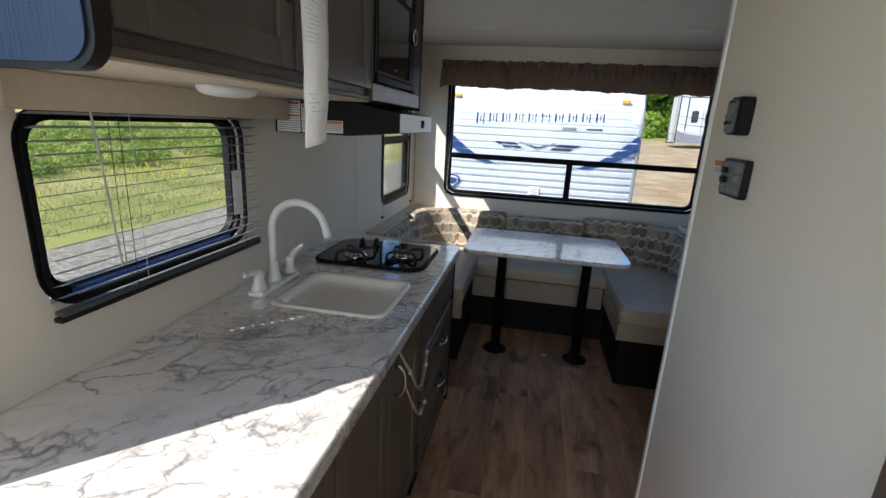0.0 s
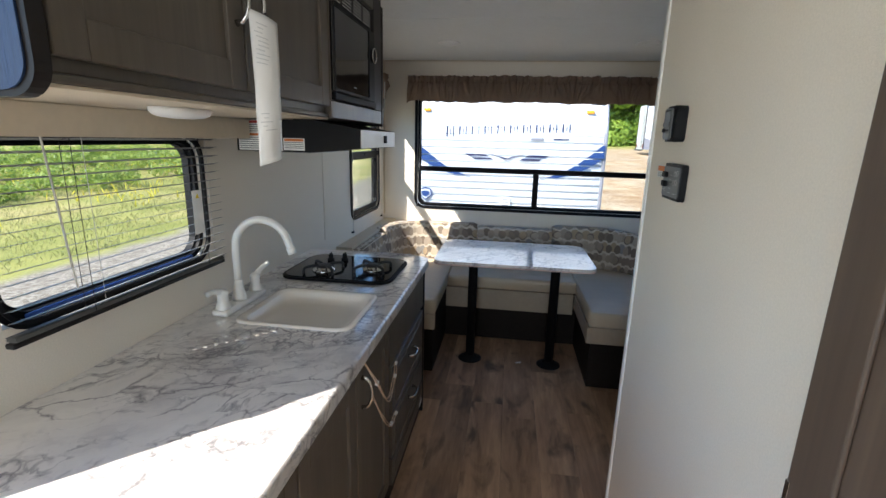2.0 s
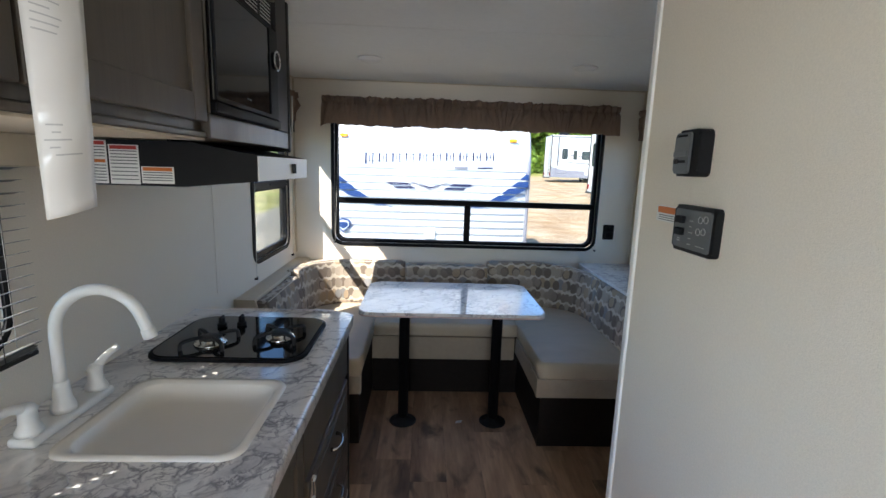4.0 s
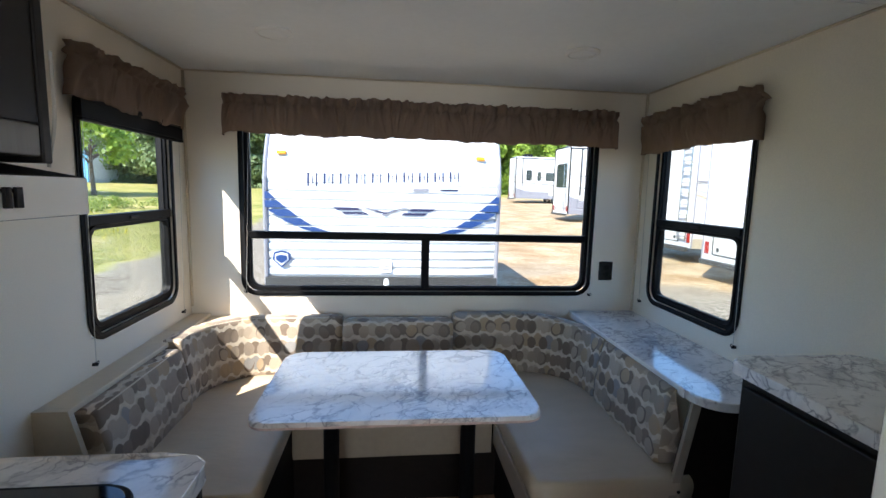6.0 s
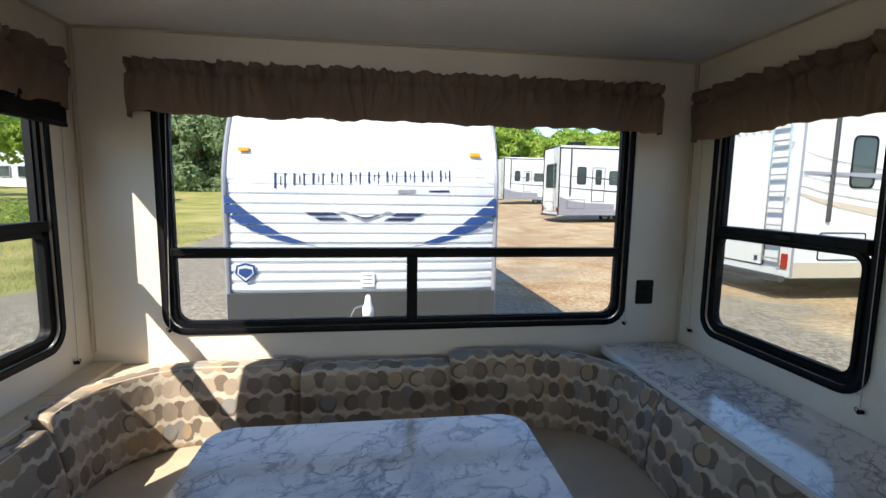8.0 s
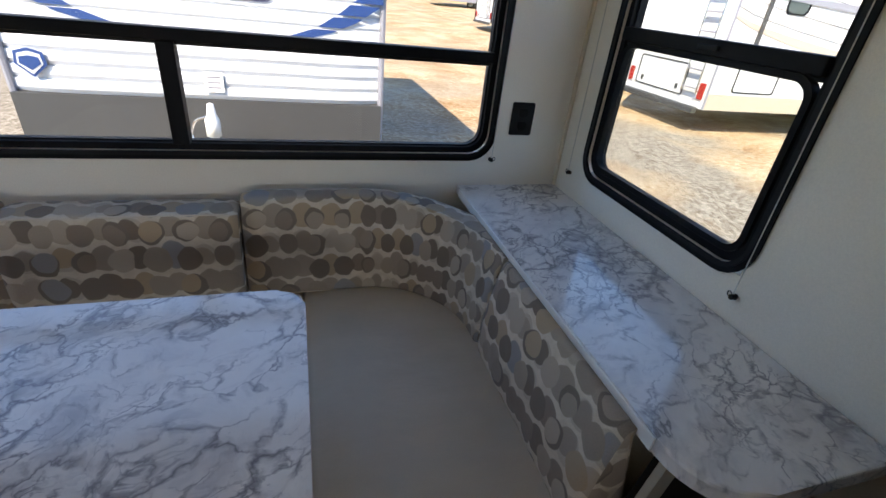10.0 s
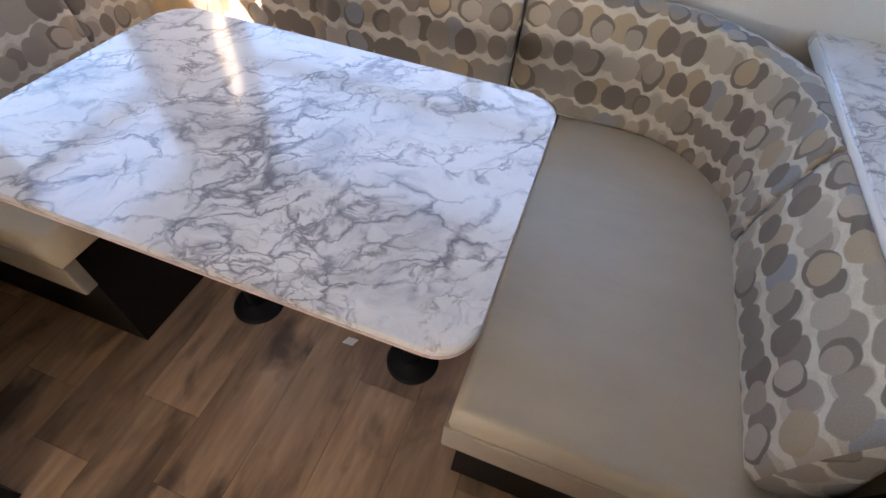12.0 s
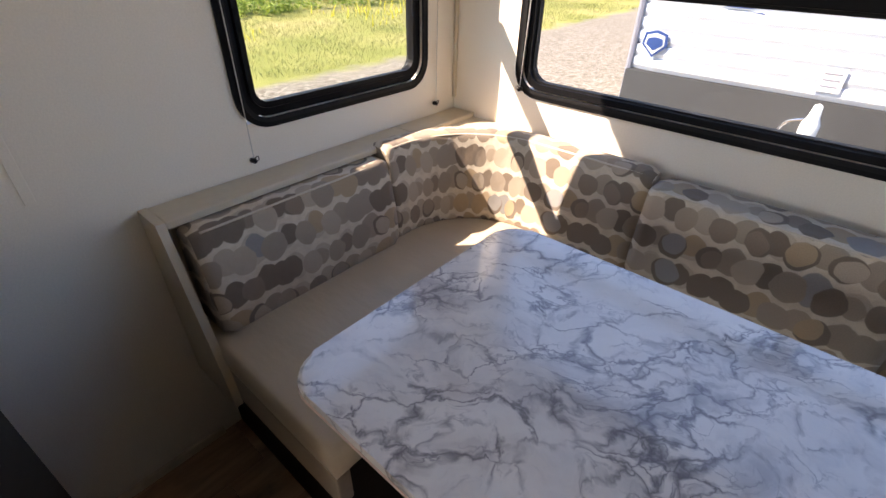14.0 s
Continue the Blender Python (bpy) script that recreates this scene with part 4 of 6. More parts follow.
def cabinet_door(parent, y0, y1, z0, z1, x, handle_y=None, handle_z=None, horizontal=False, name="door"):
    """A five-piece front on the plane x that faces the aisle."""
    d = part(name, box(x + 0.0005, x + 0.010, y0 + 0.004, y1 - 0.004, z0 + 0.004, z1 - 0.004, 0.001), CABINET, parent)
    for a, b in ((y0, y0 + 0.055), (y1 - 0.055, y1)):
        part("stile", box(x + 0.0005, x + 0.019, a, b, z0, z1, 0.0025), CABINET, d)
    for a, b in ((z0, z0 + 0.055), (z1 - 0.055, z1)):
        part("rail", box(x + 0.0005, x + 0.019, y0 + 0.0551, y1 - 0.0551, a, b, 0.0025), CABINET, d)
    if handle_y is not None:
        part("handle", bow_handle(x + 0.019, handle_y, handle_z, horizontal), SILVER, d, "curved satin-nickel pull", True)
    return d


def bow_handle(x, y, z, horizontal):
    pts = []
    for k in range(9):
        a = math.pi * k / 8
        s, out = -0.048 * math.cos(a), 0.030 * math.sin(a) ** 0.7 + 0.001
        pts.append((x + out, y + s, z) if horizontal else (x + out, y, z + s))
    rad = [0.0075, 0.005, 0.0045, 0.0045, 0.0045, 0.0045, 0.0045, 0.005, 0.0075]
    return tube(pts, rad, 8)


sink_unit = thing("base_cabinet", (0.3, 2.0, 0.0), "dark-stained kitchen base cabinet with framed doors below the sink", "cabinet", group="kitchen base cabinets")
part("body", box(0.002, 0.588, 1.430, 2.560, 0.075, 0.74, 0.002), CABINET, sink_unit)
part("face_frame", box(0.562, 0.588, 1.430, 2.560, 0.7405, 0.808, 0.002), CABINET, sink_unit)
part("toe_kick", box(0.002, 0.530, 1.435, 2.555, 0.0, 0.0745), BASE_DARK, sink_unit)
cabinet_door(sink_unit, 1.445, 1.835, 0.12, 0.775, 0.588)
cabinet_door(sink_unit, 1.842, 2.195, 0.12, 0.775, 0.588)
cabinet_door(sink_unit, 2.203, 2.550, 0.12, 0.775, 0.588, 2.245, 0.70)
drawer_unit = thing("base_cabinet", (0.3, 2.9, 0.0), "dark-stained kitchen drawer cabinet below the cooktop", "cabinet", group="kitchen base cabinets")
part("body", box(0.002, 0.588, 2.562, 3.245, 0.075, 0.74, 0.002), CABINET, drawer_unit)
part("face_frame", box(0.562, 0.588, 2.562, 3.245, 0.7405, 0.808, 0.002), CABINET, drawer_unit)
part("toe_kick", box(0.002, 0.590, 2.565, 3.24, 0.0, 0.0745), BASE_DARK, drawer_unit)
part("end_panel", box(0.002, 0.606, 3.2455, 3.264, 0.0, 0.80, 0.002), CABINET_SIDE, drawer_unit)
part("fixed_front", box(0.5885, 0.603, 2.575, 3.235, 0.605, 0.785, 0.003), CABINET, drawer_unit)
for z0, z1 in ((0.400, 0.590), (0.205, 0.390), (0.078, 0.195)):
    dr = part("drawer_front", merge(box(0.5885, 0.607, 2.600, 3.215, z0, z1, 0.004), box(0.6072, 0.611, 2.640, 3.175, z0 + 0.035, z1 - 0.035, 0.002)), CABINET, drawer_unit)
    if z1 > 0.3:
        part("handle", bow_handle(0.611, 2.905, (z0 + z1) / 2 + 0.02, True), SILVER, dr, "curved satin-nickel pull", True)

alone("drawer_sticker", box(0.6074, 0.6080, 3.145, 3.205, 0.082, 0.108), PAPER, "small white sticker on the lowest drawer front", "sticker")

# worktop with a cut-out for the sink
SX0, SX1, SY0, SY1 = 0.165, 0.548, 2.312, 2.658


def worktop():
    us, vs = [0.002, SX0 + 0.02, SX1 - 0.02, 0.628], [1.425, SY0 + 0.02, SY1 - 0.02, 3.268]
    slab = wall(us, vs, [(us[1], us[2], vs[1], vs[2])], C - 0.040, C, flat)
    corner = [e for e in slab.edges if all(abs(v.co.x - 0.628) < 1e-4 and abs(v.co.y - 3.268) < 1e-4 for v in e.verts)]
    bmesh.ops.bevel(slab, geom=corner, offset=0.045, segments=6, profile=0.5, affect="EDGES")
    rim = [e for e in slab.edges if all(v.co.z > C - 1e-4 for v in e.verts) and len(e.link_faces) == 2 and abs(e.link_faces[0].normal.dot(e.link_faces[1].normal)) < 0.5
           and not all(SX0 < v.co.x < SX1 and SY0 < v.co.y < SY1 for v in e.verts) and not all(v.co.x < 0.01 for v in e.verts)]
    bmesh.ops.bevel(slab, geom=rim, offset=0.008, segments=3, profile=0.5, affect="EDGES")
    return slab


top = worktop()
bmesh.ops.recalc_face_normals(top, faces=top.faces)
worktop_ob = alone("worktop", top, MARBLE, "white marble-look laminate worktop with grey veins", "worktop")
part("edge_band", box(0.6282, 0.6290, 1.43, 3.222, C - 0.039, C - 0.009), MARBLE, worktop_ob)


def sink():
    base = thing("kitchen_sink", (0.355, 2.485, C), "square shallow off-white drop-in kitchen sink", "sink")
    cx, cy, w, h = (SX0 + SX1) / 2, (SY0 + SY1) / 2, SX1 - SX0, SY1 - SY0
    rows = [(w, h, 0.045, 0.0008), (w - 0.004, h - 0.004, 0.044, 0.007), (w - 0.030, h - 0.030, 0.040, 0.008), (w - 0.046, h - 0.046, 0.045, 0.000),
            (w - 0.058, h - 0.058, 0.05, -0.014), (w - 0.078, h - 0.078, 0.06, -0.026), (w - 0.130, h - 0.130, 0.06, -0.030), (0.05, 0.05, 0.024, -0.032)]
    for name, span, label in (("rim", rows[:4], "raised rim"), ("bowl", rows[3:], "")):
        bm = bmesh.new()
        loops = [[bm.verts.new((cx + u, cy + v, C + z)) for u, v in outline(a, b, r, 6)] for a, b, r, z in span]
        for p, q in zip(loops, loops[1:]):
            for i in range(len(p)):
                j = (i + 1) % len(p)
                bm.faces.new((p[i], p[j], q[j], q[i]))
        if name == "bowl":
            bm.faces.new(loops[-1])
        part(name, bm, WHITE_SINK, base, label, True)


sink()


def faucet():
    base = thing("faucet", (0.110, 2.470, C), "white high-arc kitchen faucet with two lever handles", "faucet")
    x, y = 0.108, 2.462
    part("deck_plate", box(x - 0.028, x + 0.028, 2.345, 2.590, C + 0.0008, C + 0.022, 0.009, 3), WHITE_PLASTIC, base, "", True)
    part("spout_base", lathe([(0.024, 0.0), (0.024, 0.012), (0.018, 0.03), (0.015, 0.06), (0.0135, 0.07)], (x, y, C + 0.0225), 20), WHITE_PLASTIC, base, "", True)
    pts = [(x, y, C + 0.09), (x, y, C + 0.19)]
    for k in range(1, 13):
        a = math.pi * (1 - 0.90 * k / 12)
        pts.append((x + 0.092 + 0.092 * math.cos(a), y + 0.012 * k / 12, C + 0.205 + 0.095 * math.sin(a)))
    last = Vector(pts[-1])
    pts.append(tuple(last + Vector((0.010, 0.001, -0.030))))
    part("spout", tube(smooth_path(pts, 4), 0.0125, 14), WHITE_PLASTIC, base, "", True)
    tip = Vector(pts[-1])
    part("aerator", tube([tip + Vector((-0.002, 0, 0.006)), tip + Vector((0.004, 0, -0.014))], 0.0145, 14), WHITE_PLASTIC, base, "", True)
    for yy, turn in ((2.372, -1), (2.565, 1)):
        h = part("handle_base", lathe([(0.024, 0.0), (0.024, 0.008), (0.017, 0.022), (0.016, 0.045), (0.019, 0.052), (0.012, 0.062), (0.002, 0.064)], (x, yy, C + 0.0225), 18), WHITE_PLASTIC, base, "", True)
        end = (x - 0.010, yy - 0.062, C + 0.088) if turn < 0 else (x + 0.030, yy + 0.045, C + 0.115)
        mid = ((x + end[0]) / 2, (yy + end[1]) / 2, C + 0.088 if turn < 0 else C + 0.100)
        part("lever", tube(smooth_path([(x, yy, C + 0.074), mid, end], 5), [0.011, 0.0108, 0.0105, 0.010, 0.0095, 0.009, 0.0088, 0.0086, 0.0085, 0.0088, 0.009], 10), WHITE_PLASTIC, h, "", True)


faucet()


def cooktop():
    base = thing("gas_cooktop", (0.32, 2.94, C), "black glass gas cooktop with cast-iron burner grates", "cooktop")
    x0, x1, y0, y1 = 0.080, 0.550, 2.768, 3.160
    cx, cy = (x0 + x1) / 2, (y0 + y1) / 2
    part("pan", prism(outline(x1 - x0, y1 - y0, 0.07, 8), C + 0.0008, C + 0.010, lambda u, v, d: (cx + u, cy + v, d), 0.004), BLACK, base)
    part("glass_top", prism(outline(x1 - x0 - 0.024, y1 - y0 - 0.024, 0.06, 8), C + 0.0102, C + 0.0135, lambda u, v, d: (cx + u, cy + v, d), 0.001), BLACK_GLASS, base, "polished black top")
    for bx, by, r in ((0.235, 2.885, 0.036), (0.435, 2.940, 0.034)):
        b = part("burner", lathe([(r + 0.012, 0.0), (r + 0.010, 0.006), (r, 0.007), (r, 0.016), (r - 0.004, 0.018)], (bx, by, C + 0.0138), 24), SILVER, base, "aluminium burner ring", True)
        part("burner_cap", lathe([(r - 0.003, 0.0), (r - 0.002, 0.004), (r - 0.010, 0.007), (0.002, 0.0075)], (bx, by, C + 0.0323), 24), CAST_IRON, b, "", True)
        for k in range(4):
            a = math.pi / 4 + math.pi / 2 * k
            c, s = math.cos(a), math.sin(a)
            part("grate_arm", tube(smooth_path([(bx + 0.088 * c, by + 0.088 * s, C + 0.014), (bx + 0.084 * c, by + 0.084 * s, C + 0.034), (bx + 0.055 * c, by + 0.055 * s, C + 0.039), (bx + 0.026 * c, by + 0.026 * s, C + 0.038)], 3), 0.0065, 6), CAST_IRON, base)
    for kx, ky in ((0.205, 3.040), (0.265, 3.058)):
        part("knob", merge(lathe([(0.016, 0.0), (0.016, 0.010), (0.011, 0.012), (0.010, 0.030), (0.002, 0.031)], (kx, ky, C + 0.0138), 16), box(kx - 0.003, kx + 0.003, ky - 0.013, ky + 0.013, C + 0.036, C + 0.050, 0.001)), BLACK_MATT, base)


cooktop()

# loose wiring that hangs in front of the doors
for pts, ends in (([(0.612, 2.245, 0.800), (0.645, 2.265, 0.72), (0.650, 2.38, 0.60), (0.640, 2.50, 0.615), (0.632, 2.545, 0.640)], 2), ([(0.628, 2.290, 0.655), (0.642, 2.35, 0.54), (0.640, 2.45, 0.46), (0.632, 2.55, 0.435)], 1)):
    wires = thing("loose_wires", pts[0], "loose tan wires with white connectors hanging from a cabinet pull", "wires", group="loose wires")
    for k in range(3):
        part("wire", tube(smooth_path([(p[0] + 0.004 * math.sin(k * 2 + i), p[1] + 0.007 * k * (i % 2), p[2] + 0.008 * math.cos(k * 2.4 + i * 1.3)) for i, p in enumerate(pts)], 6), 0.0014, 6), WIRE, wires, "", True)
    for k in range(ends + 1):
        e = pts[-1 - k] if k < 2 else pts[1]
        part("connector", box(e[0] - 0.005, e[0] + 0.005, e[1] + 0.002, e[1] + 0.018, e[2] - 0.008, e[2] + 0.002, 0.002), WHITE_PLASTIC, wires, "white plug")


# ---- upper cabinets, microwave and hood ----
FX = 0.401
upper = thing("upper_cabinet", (0.2, 2.07, 1.475), "dark-stained upper cabinet with two framed doors", "cabinet")
part("body", box(0.002, FX, 1.625, 2.549, 1.492, TOP - 0.002, 0.002), CABINET, upper)
part("bottom_rail", box(FX - 0.060, FX + 0.012, 1.625, 2.549, 1.4785, 1.4915, 0.003), CABINET, upper)
part("bottom_panel", box(0.002, FX + 0.008, 1.627, 2.549, 1.4725, 1.478, 0.001), TRIM, upper, "cream underside panel")
cabinet_door(upper, 1.632, 2.072, 1.512, TOP - 0.03, FX, 2.046, 1.690)
cabinet_door(upper, 2.080, 2.542, 1.512, TOP - 0.03, FX, 2.106, 1.690)
mw_unit = thing("microwave_cabinet", (0.2, 2.85, 1.475), "dark-stained cabinet surround with a black end panel", "cabinet")
part("body", box(0.002, FX - 0.12, 2.551, 3.140, 1.505, TOP - 0.002, 0.002), CABINET, mw_unit)
part("bottom_rail", box(FX - 0.1195, FX + 0.019, 2.551, 3.140, 1.478, 1.532, 0.003), CABINET, mw_unit)
part("end_panel", box(0.002, FX + 0.022, 3.141, 3.162, 1.468, TOP - 0.035, 0.003), CABINET_SIDE, mw_unit)
part("stile", box(FX - 0.1195, FX + 0.019, 3.030, 3.140, 1.5325, TOP - 0.002, 0.003), CABINET_SIDE, mw_unit)
part("stile", box(FX - 0.1195, FX + 0.019, 2.551, 2.560, 1.5325, TOP - 0.002, 0.002), CABINET, mw_unit)
part("top_rail", box(FX - 0.1195, FX + 0.019, 2.5605, 3.0295, 1.915, TOP - 0.002, 0.002), CABINET, mw_unit)
mw = thing("microwave_oven", (0.2, 2.79, 1.533), "black built-in microwave oven with a chrome dial", "microwave")
part("case", box(FX - 0.1190, FX + 0.008, 2.562, 3.028, 1.533, 1.912, 0.002), BLACK_MATT, mw)
door_mw = part("door", box(FX + 0.0085, FX + 0.026, 2.566, 2.948, 1.562, 1.826, 0.004), BLACK_GLASS, mw, "black glass door")
part("door_trim", ring(outline(0.382, 0.264, 0.008, 3), outline(0.362, 0.244, 0.008, 3), 0.0, 0.003, lambda u, v, d: (FX + 0.0262 + d, 2.757 + u, 1.694 + v)), BLACK_MATT, door_mw)
part("print_bar", box(FX + 0.0262, FX + 0.0268, 2.755, 2.785, 1.590, 1.594), GREY_PLASTIC, door_mw, "small grey print")
part("control_panel", box(FX + 0.0085, FX + 0.024, 2.951, 3.024, 1.562, 1.826, 0.003), BLACK_MATT, mw)
dial = part("dial", tube([(FX + 0.0242, 2.985, 1.735), (FX + 0.034, 2.985, 1.735)], 0.026, 24), BLACK, mw)
ringpts = [(FX + 0.0345, 2.985 + 0.026 * math.cos(2 * math.pi * k / 24), 1.735 + 0.026 * math.sin(2 * math.pi * k / 24)) for k in range(25)]
part("dial_rim", tube(ringpts, 0.0035, 8), SILVER, dial, "chrome rim", True)
part("lower_lip", box(FX + 0.0085, FX + 0.030, 2.566, 3.024, 1.536, 1.560, 0.004), BLACK, mw)
for g in range(4):
    for k in range(6):
        part("vent_slat", box(FX + 0.0085, FX + 0.014, 2.580 + 0.110 * g, 2.580 + 0.110 * g + 0.088, 1.842 + 0.010 * k, 1.846 + 0.010 * k), SILVER, mw)

hood = thing("range_hood", (0.24, 2.93, 1.36), "black range hood with a pale control strip", "range hood")
prof = [(0.002, 1.474), (0.300, 1.474), (0.470, 1.446), (0.470, 1.380), (0.285, 1.362), (0.002, 1.362)]
part("canopy", prism(prof, 2.690, 3.165, lambda u, v, d: (u, d, v)), BLACK_MATT, hood)
part("front_strip", box(0.4705, 0.474, 2.690, 3.165, 1.381, 1.445, 0.001), WHITE_PLASTIC, hood, "pale control strip")
for y in (2.985, 3.005):
    part("switch", merge(box(0.4742, 0.480, y - 0.006, y + 0.006, 1.398, 1.428, 0.001), box(0.4742, 0.478, y - 0.009, y + 0.009, 1.420, 1.426, 0.001)), BLACK_MATT, hood)
part("grease_filter", box(0.05, 0.27, 2.72, 3.13, 1.3590, 1.3615), GREY_PLASTIC, hood)
part("cable", tube(smooth_path([(FX + 0.026, 3.168, 1.66), (FX + 0.024, 3.170, 1.55), (FX + 0.012, 3.169, 1.478), (FX + 0.01, 3.168, 1.462)], 5), 0.003, 6), CORD, hood, "thin white cable")


def warning_label(x0, x1, z0, z1, bars):
    base = thing("warning_label", ((x0 + x1) / 2, 2.69, z0), "white printed warning label on the range hood", "label", group="warning labels")
    part("paper", box(x0, x1, 2.6885, 2.6895, z0, z1), PAPER, base)
    for f, h, m in bars:
        z = z0 + (z1 - z0) * f
        part("print_bar", box(x0 + 0.004, x1 - 0.004, 2.6876, 2.6882, z - h / 2, z + h / 2), m, base)


warning_label(0.010, 0.100, 1.3645, 1.472, [(0.93, 0.009, RED_INK), (0.52, 0.008, ORANGE_INK)] + [(f, 0.0022, GREY_PLASTIC) for f in (0.84, 0.77, 0.70, 0.63, 0.42, 0.35, 0.28, 0.21, 0.14, 0.07)])
warning_label(0.105, 0.178, 1.3645, 1.462, [(0.93, 0.009, RED_INK)] + [(f, 0.0022, GREY_PLASTIC) for f in (0.84, 0.76, 0.68, 0.60, 0.52, 0.42, 0.32, 0.22, 0.12)])
warning_label(0.182, 0.262, 1.3675, 1.410, [(0.85, 0.009, ORANGE_INK)] + [(f, 0.0022, GREY_PLASTIC) for f in (0.65, 0.5, 0.35, 0.2)])

lamp = thing("under_cabinet_lamp", (0.265, 2.06, 1.472), "oval white under-cabinet light, switched off", "light")
bm = bmesh.new()
loops = []
for s, z in ((1.0, 0.0), (1.0, -0.007), (0.93, -0.014), (0.75, -0.019), (0.4, -0.022)):
    loops.append([bm.verts.new((0.265 + 0.045 * s * math.cos(2 * math.pi * k / 28), 2.06 + 0.085 * s * math.sin(2 * math.pi * k / 28), 1.4720 + z)) for k in range(28)])
for p, q in zip(loops, loops[1:]):
    for i in range(28):
        bm.faces.new((p[i], p[(i + 1) % 28], q[(i + 1) % 28], q[i]))
bm.faces.new(loops[0]), bm.faces.new(loops[-1])
part("diffuser", bm, LENS, lamp, "", True)
part("rim", lathe([(0.010, 0.0), (0.010, -0.004)], (0.265, 2.155, 1.4720), 12), WHITE_PLASTIC, lamp)

# dark-framed flat panel with blue film on the near end of the upper cabinet
panel = thing("tv_screen", (0.20, 1.59, 1.455), "dark-framed flat panel under streaky blue protective film", "screen")
part("frame", prism(outline(0.420, 0.52, 0.040), 1.600, 1.623, lambda u, v, d: (0.215 + u, d, 1.718 + v)), CABINET_SIDE, panel)
part("protective_film", prism(outline(0.404, 0.504, 0.036), 1.5965, 1.5995, lambda u, v, d: (0.213 + u, d, 1.718 + v)), BLUE_FILM, panel, "blue film")

# papers hung on the cabinet pulls
papers = thing("hanging_papers", (0.47, 2.06, 1.36), "curled white papers in a clear sleeve hung from the pulls", "papers")
rows = 20


def paper_point(g, f, lift=0.0):
    """A point of the sheet: g across from 0 to 1, f down from 0 to 1; lift: off the sheet, towards the aisle."""
    g = 0.06 + 0.78 * g
    top = Vector((0.440, 2.048, 1.672)).lerp(Vector((0.482, 2.118, 1.648)), g)
    low = Vector((0.452, 2.040, 1.352)).lerp(Vector((0.486, 2.100, 1.370)), g)
    p = top.lerp(low, f)
    out = 0.016 * math.sin(math.pi * g) + 0.012 * math.sin(f * 3.4 + 0.5) + 0.004 * math.sin(f * 17 + g * 3) * (1 if 0.45 < f < 0.95 else 0.2)
    return p + Vector((0.62, -0.78, 0.0)) * (out + lift)


for k, (lift, mat) in enumerate(((0.0, PAPER_SHEET), (-0.004, PAPER))):
    bm = bmesh.new()
    grid = [[bm.verts.new(paper_point(0.02 * k + (1 - 0.04 * k) * i / 10, j / rows, lift)) for i in range(11)] for j in range(rows + 1)]
    for p, q in zip(grid, grid[1:]):
        for i in range(10):
            bm.faces.new((p[i], p[i + 1], q[i + 1], q[i]))
    bm.normal_update()
    bmesh.ops.solidify(bm, geom=bm.faces[:], thickness=0.0004)
    part("sheet", bm, mat, papers, "", True)
rnd = random.Random(12)
for j in range(15):
    f, g0 = 0.07 + 0.028 * j + (0.30 if j > 9 else 0.0), rnd.uniform(0.12, 0.3)
    g1 = g0 + rnd.uniform(0.15, 0.5)
    bm = bmesh.new()
    a = [bm.verts.new(paper_point(g0 + (g1 - g0) * i / 5, f, 0.0012)) for i in range(6)]
    b = [bm.verts.new(paper_point(g0 + (g1 - g0) * i / 5, f + 0.006, 0.0012)) for i in range(6)]
    for i in range(5):
        bm.faces.new((a[i], a[i + 1], b[i + 1], b[i]))
    part("print_bar", bm, ROOF, papers)
part("string_loop", tube(smooth_path([(0.452, 2.075, 1.650), (0.460, 2.095, 1.672), (0.452, 2.118, 1.655), (0.462, 2.105, 1.618)], 6), 0.0018, 6), CABINET_SIDE, papers)


# ---- cabinet with worktop on the right, past the partition ----
side = thing("side_cabinet", (2.18, 2.97, 0.0), "dark-stained cabinet against the wall, darkened for shade, with a marble-look top", "cabinet")
# near-black instead of the cabinet wood: the shade here is put into the colour
part("body", box(1.985, X1 - 0.002, PY + 0.002, 3.385, 0.0, 0.965, 0.003), CABINET_SIDE, side)
sd = part("door", box(1.968, 1.9845, PY + 0.02, 3.365, 0.10, 0.935, 0.004), CABINET_SIDE, side)
pts = outline(0.44, 0.88, 0.05, 6)
alone("side_worktop", prism(pts, 0.966, 1.0, lambda u, v, d: (X1 - 0.222 + u, 2.972 + v, d), 0.008), MARBLE, "marble-look laminate top with rounded corner", "worktop")

# ---- dinette ----
SEAT, LOW = 0.490, 0.395


def cushion_block(x0, x1, y0, y1, z0, z1, r, seed, puff=0.010):
    """A soft slab with rounded rims and a slightly domed, uneven top."""
    bm = box(x0, x1, y0, y1, z0, z1)
    bmesh.ops.subdivide_edges(bm, edges=bm.edges[:], cuts=10, use_grid_fill=True)
    cx, cy = (x0 + x1) / 2, (y0 + y1) / 2
    for v in bm.verts:
        dx, dy = min(v.co.x - x0, x1 - v.co.x), min(v.co.y - y0, y1 - v.co.y)
        f = (v.co.z - z0) / (z1 - z0)
        for d, axis, c in ((dx, 0, cx), (dy, 1, cy)):
            if d < 1e-4:
                bulge = 0.006 * math.sin(math.pi * f) - (r * (1 - math.sqrt(max(0.0, 1 - max(0.0, (f - 0.6) / 0.4) ** 2))) * 0.8)
                v.co[axis] += bulge * (1 if v.co[axis] > c else -1)
        if f > 0.99:
            edge = min(dx, dy)
            v.co.z += puff * min(1.0, edge / 0.08) + 0.004 * noise.noise(Vector((v.co.x * 5 + seed, v.co.y * 5, 0))) - (r * 0.5 if edge < 1e-4 else 0)
    return bm


